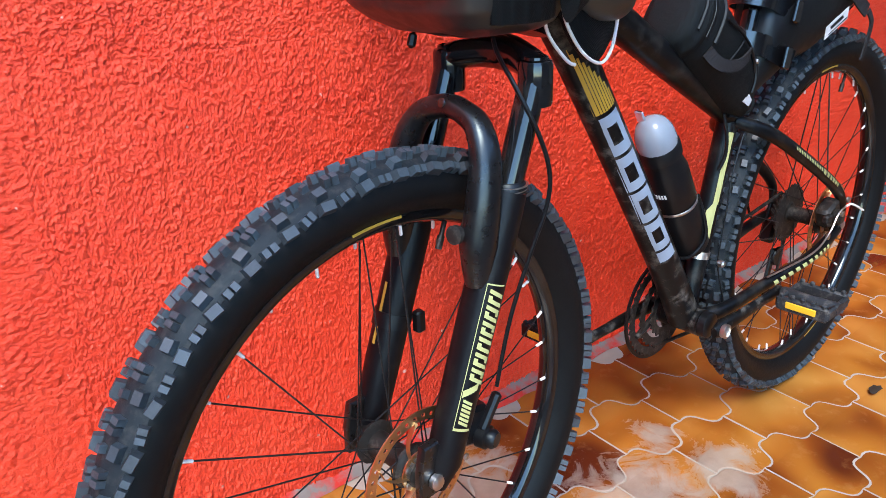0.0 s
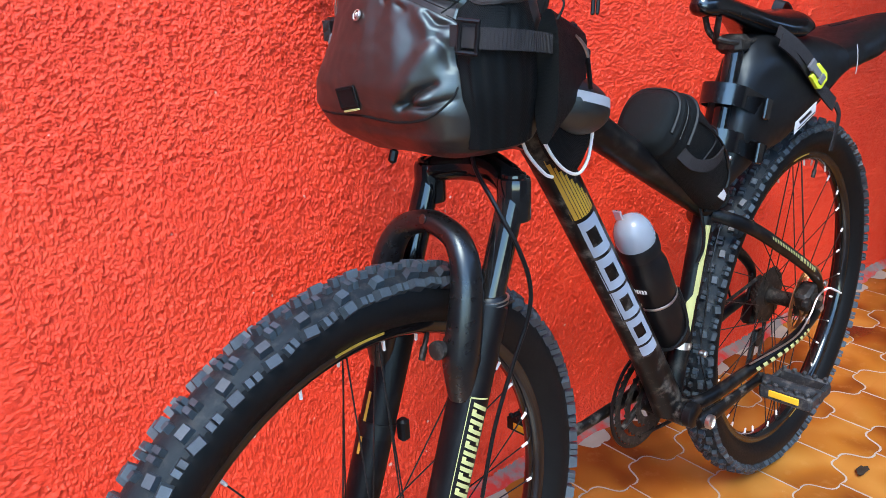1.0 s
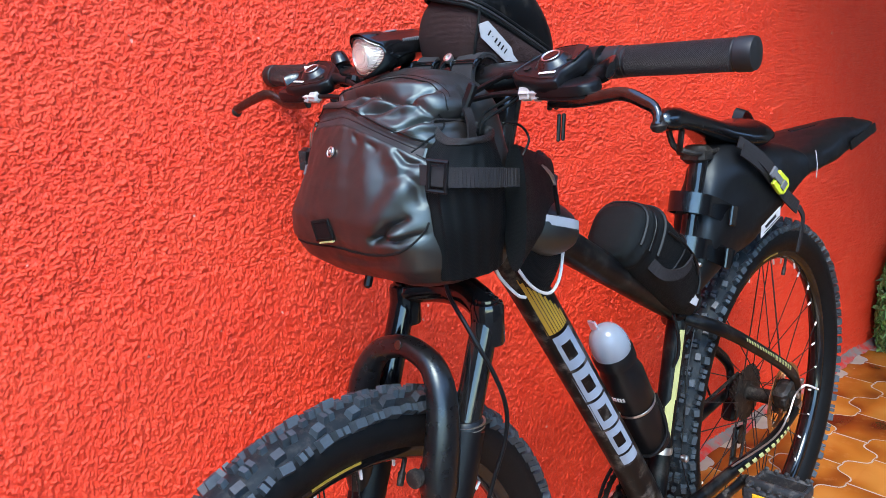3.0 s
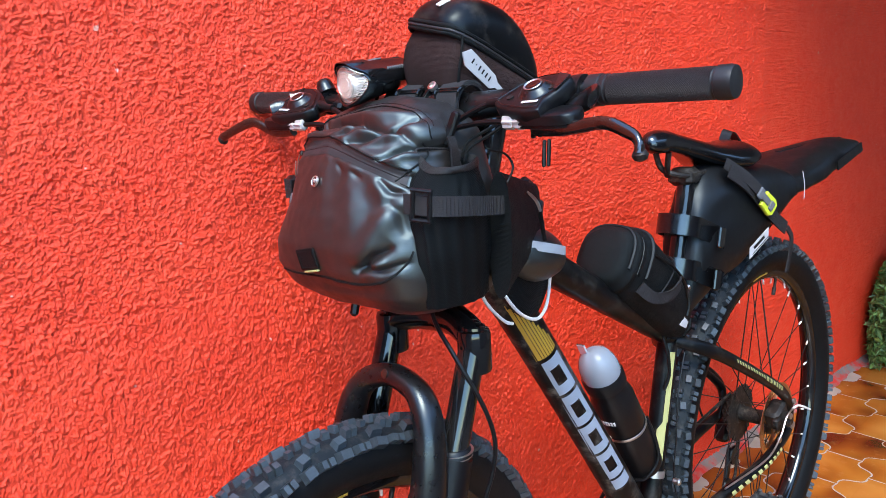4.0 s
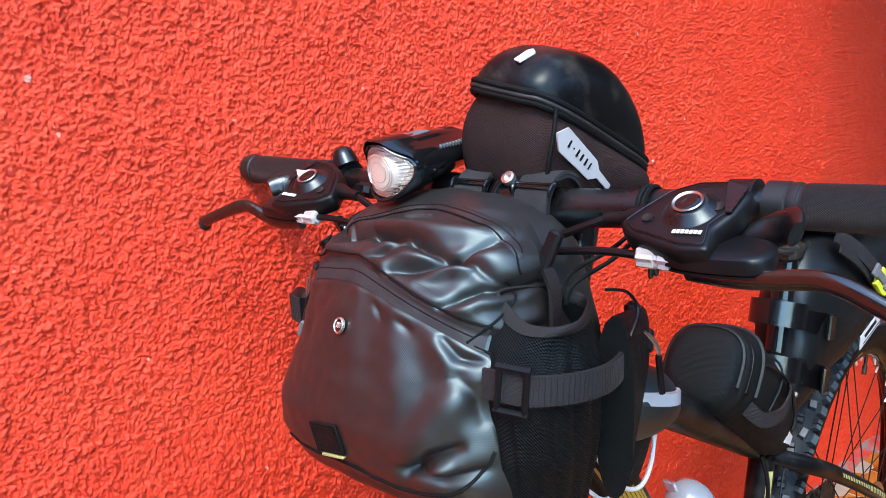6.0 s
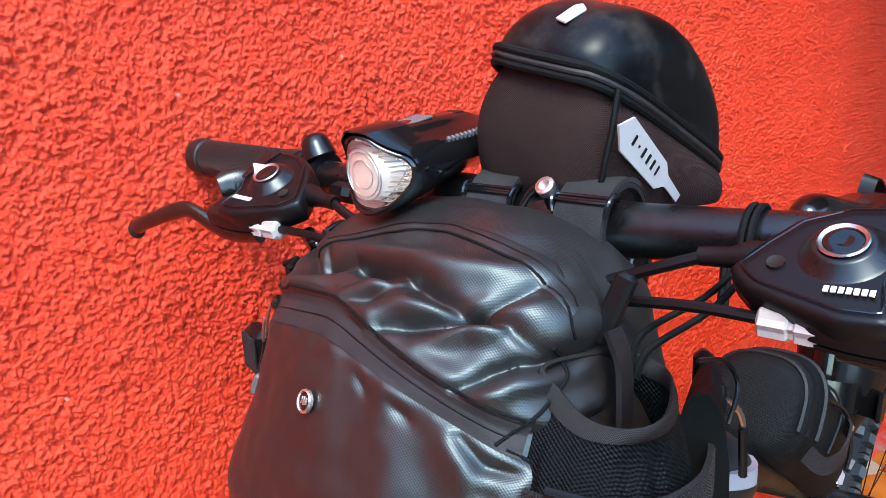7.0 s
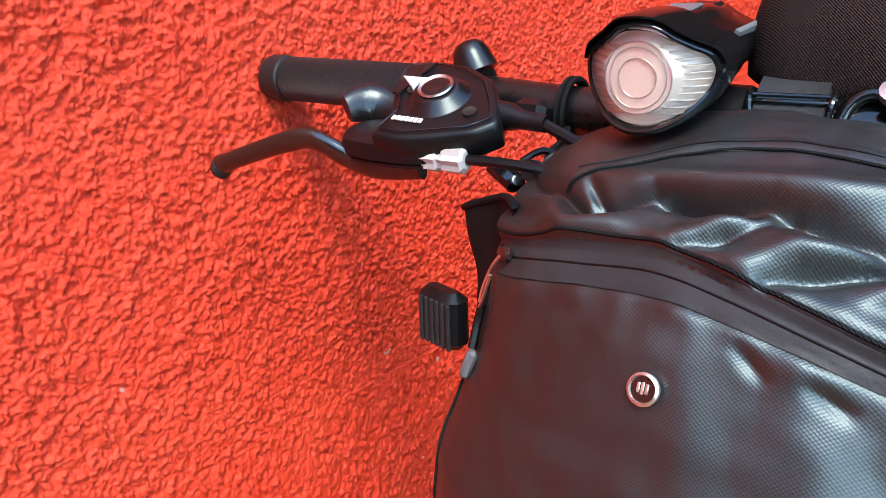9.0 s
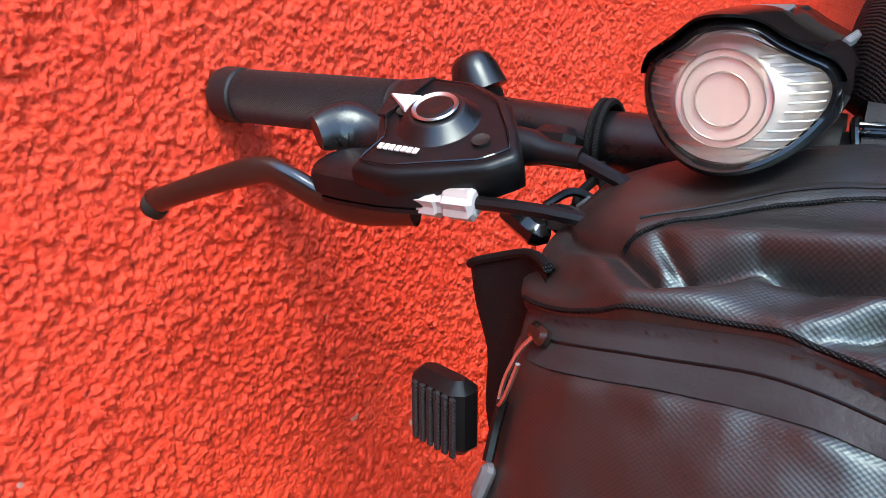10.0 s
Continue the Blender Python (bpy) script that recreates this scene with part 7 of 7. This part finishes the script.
# ---- bush at the wall's end, leaf on the floor, mortar at the wall's foot ----
def bush(name, at, rx, ry, rz, count, seed, label):
    rnd = random.Random(seed)
    ob = thing(name, Matrix.Translation(at), label, "plant")
    bm = bmesh.new()
    for _ in range(14):
        a, r = rnd.uniform(0, 6.28), rnd.uniform(0.1, 0.8)
        tip = V(rx * r * math.cos(a), ry * r * math.sin(a), rz * rnd.uniform(0.5, 1.0))
        tube([(0.02 * math.cos(a), 0.02 * math.sin(a), 0), tip * 0.5 + V(0, 0, 0.02), tip], [0.005, 0.003, 0.0012], 5, bm=bm)
    part("stems", bm, MUDLEAF, ob, "brown twigs")
    bm = bmesh.new()
    for _ in range(count):
        while True:
            p = V(rnd.uniform(-1, 1), rnd.uniform(-1, 1), rnd.uniform(0, 1))
            if p.x ** 2 + p.y ** 2 + (p.z - 0.3) ** 2 * 1.6 < 1 and rnd.random() < 0.35 + p.length:
                break
        if noise.noise(p * 3.1) < -0.22:
            continue
        c = V(p.x * rx, p.y * ry, 0.01 + p.z * rz)
        q = Euler((rnd.uniform(0, 6.28), rnd.uniform(0, 6.28), rnd.uniform(0, 6.28))).to_matrix()
        l, w = rnd.uniform(0.010, 0.022), rnd.uniform(0.004, 0.008)
        vs = [bm.verts.new(c + q @ V(*v)) for v in ((-l, 0, 0), (0, -w, 0.002), (l, 0, 0), (0, w, 0.002))]
        bm.faces.new(vs)
    part("leaves", bm, LEAF, ob, "small dense green leaves", kind="stuff", smooth=0)
    return ob


bush("low_shrub", (3.13, 1.02, 0), 0.22, 0.08, 0.40, 8000, 3, "low dense green shrub at the foot of the wall")
bush("low_shrub", (3.55, 0.98, 0), 0.30, 0.12, 0.52, 5200, 8, "taller green shrub along the foot of the wall")

leaf = thing("fallen_leaf", Matrix.Translation((1.655, 0.602, 0.004)), "dark shrivelled leaf lying on the tiles", "leaf")
rnd = random.Random(2)
out = [(0.026 * math.cos(a) * (0.55 + 0.55 * rnd.random()), 0.013 * math.sin(a) * (0.55 + 0.6 * rnd.random())) for a in np.linspace(0, 6.0, 14)]
bm = skin([[V(x, y, 0.001 + 0.006 * noise.noise(V(x * 60, y * 60, 0)) + 0.003) for x, y in out], [V(x * 0.4, y * 0.4, 0.005) for x, y in out]], caps=True)
part("leaf_blade", bm, MUDLEAF, leaf, smooth=60)

# uneven mortar line where wall and floor meet
rows = []
for i, x in enumerate(np.arange(-1.2, 4.3, 0.02)):
    w = 0.010 + 0.018 * drift(np.array(x), np.array(0.0), 0.11, 31) + 0.012 * drift(np.array(x), np.array(0.0), 0.035, 33)
    h = 0.010 + 0.018 * drift(np.array(x), np.array(0.0), 0.09, 37)
    w, h = float(w), float(h)
    rows.append([V(x, WALL_Y - w, 0.0002), V(x, WALL_Y - w * 0.75, h * 0.18 + 0.001), V(x, WALL_Y - w * 0.35, h * 0.5), V(x, WALL_Y + 0.004, h)])
mort = tagged(new("trim", as_mesh("trim", skin(rows, closed=False, caps=False), MORTAR, 60)), "rough grey mortar along the foot of the wall", "trim", kind="structure")

# ---- floor tiles: hexagons with two straight and four wavy sides ----
PITCH = 0.165
SIDE = PITCH / math.sqrt(3)


def wavy(p, q, amp, n=10):
    """From p to q with one full wave to the left of the way first."""
    p, q = V(*p, 0), V(*q, 0)
    d = q - p
    left = V(-d.y, d.x, 0).normalized()
    return [p + d * (k / n) + left * amp * math.sin(2 * math.pi * k / n) for k in range(n)]


def tile_outline():
    h, s = PITCH / 2, SIDE
    T, UR, LR, Bo, LL, UL = (0, s), (h, s / 2), (h, -s / 2), (0, -s), (-h, -s / 2), (-h, s / 2)
    A = 0.0125
    pts = []
    pts += wavy(T, UR, A)
    pts += [V(*UR, 0)]
    pts += wavy(LR, Bo, -A)
    back = wavy(LL, Bo, A)
    back = [V(*Bo, 0)] + back[:0:-1]
    pts += back
    pts += [V(*LL, 0)]
    up = wavy(T, UL, -A)
    up = [V(*UL, 0)] + up[:0:-1]
    pts += up
    return pts


def inset(pts, d):
    out = []
    n = len(pts)
    for i in range(n):
        a, b, c = pts[i - 1], pts[i], pts[(i + 1) % n]
        t = (c - a).normalized()
        nrm = V(t.y, -t.x, 0)
        out.append(b + nrm * d)
    return out


outline = tile_outline()
G = 0.0015
tile_bm = skin([[p + V(0, 0, z) for p in inset(outline, d)] for d, z in ((G, -0.006), (G, -0.0014), (G + 0.0014, -0.0003), (G + 0.0035, 0.0))], caps=True)
tile_me = as_mesh("tile", tile_bm, TILE, 50)
tiles = 0
rest = bmesh.new()
rnd = random.Random(9)
rows_lo, rows_hi = -6, 4
for j in range(rows_lo, rows_hi):
    y = 0.853 + j * 1.5 * SIDE
    for i in range(-8, 26):
        x = 1.3405 + (i - 6) * PITCH + (PITCH / 2 if j % 2 else 0)
        if (y > WALL_Y - 0.02 and x < 4.3) or not -1.1 < x < 5.0:
            continue
        m = pose(x, y, rnd.uniform(-0.0008, 0.0), rnd.uniform(-0.25, 0.25), rnd.uniform(-0.25, 0.25), 0)
        if 0.25 < y < 1.15 and 0.55 < x < 3.6 and tiles < 290:
            again("tile", tile_me, ground, m)
            tiles += 1
        else:
            skin([[m @ (p + V(0, 0, z)) for p in inset(outline, d)] for d, z in ((G, -0.006), (G + 0.0022, 0.0))], bm=rest)
part("outer_tiles", rest, TILE, ground, "", kind="stuff", smooth=0)
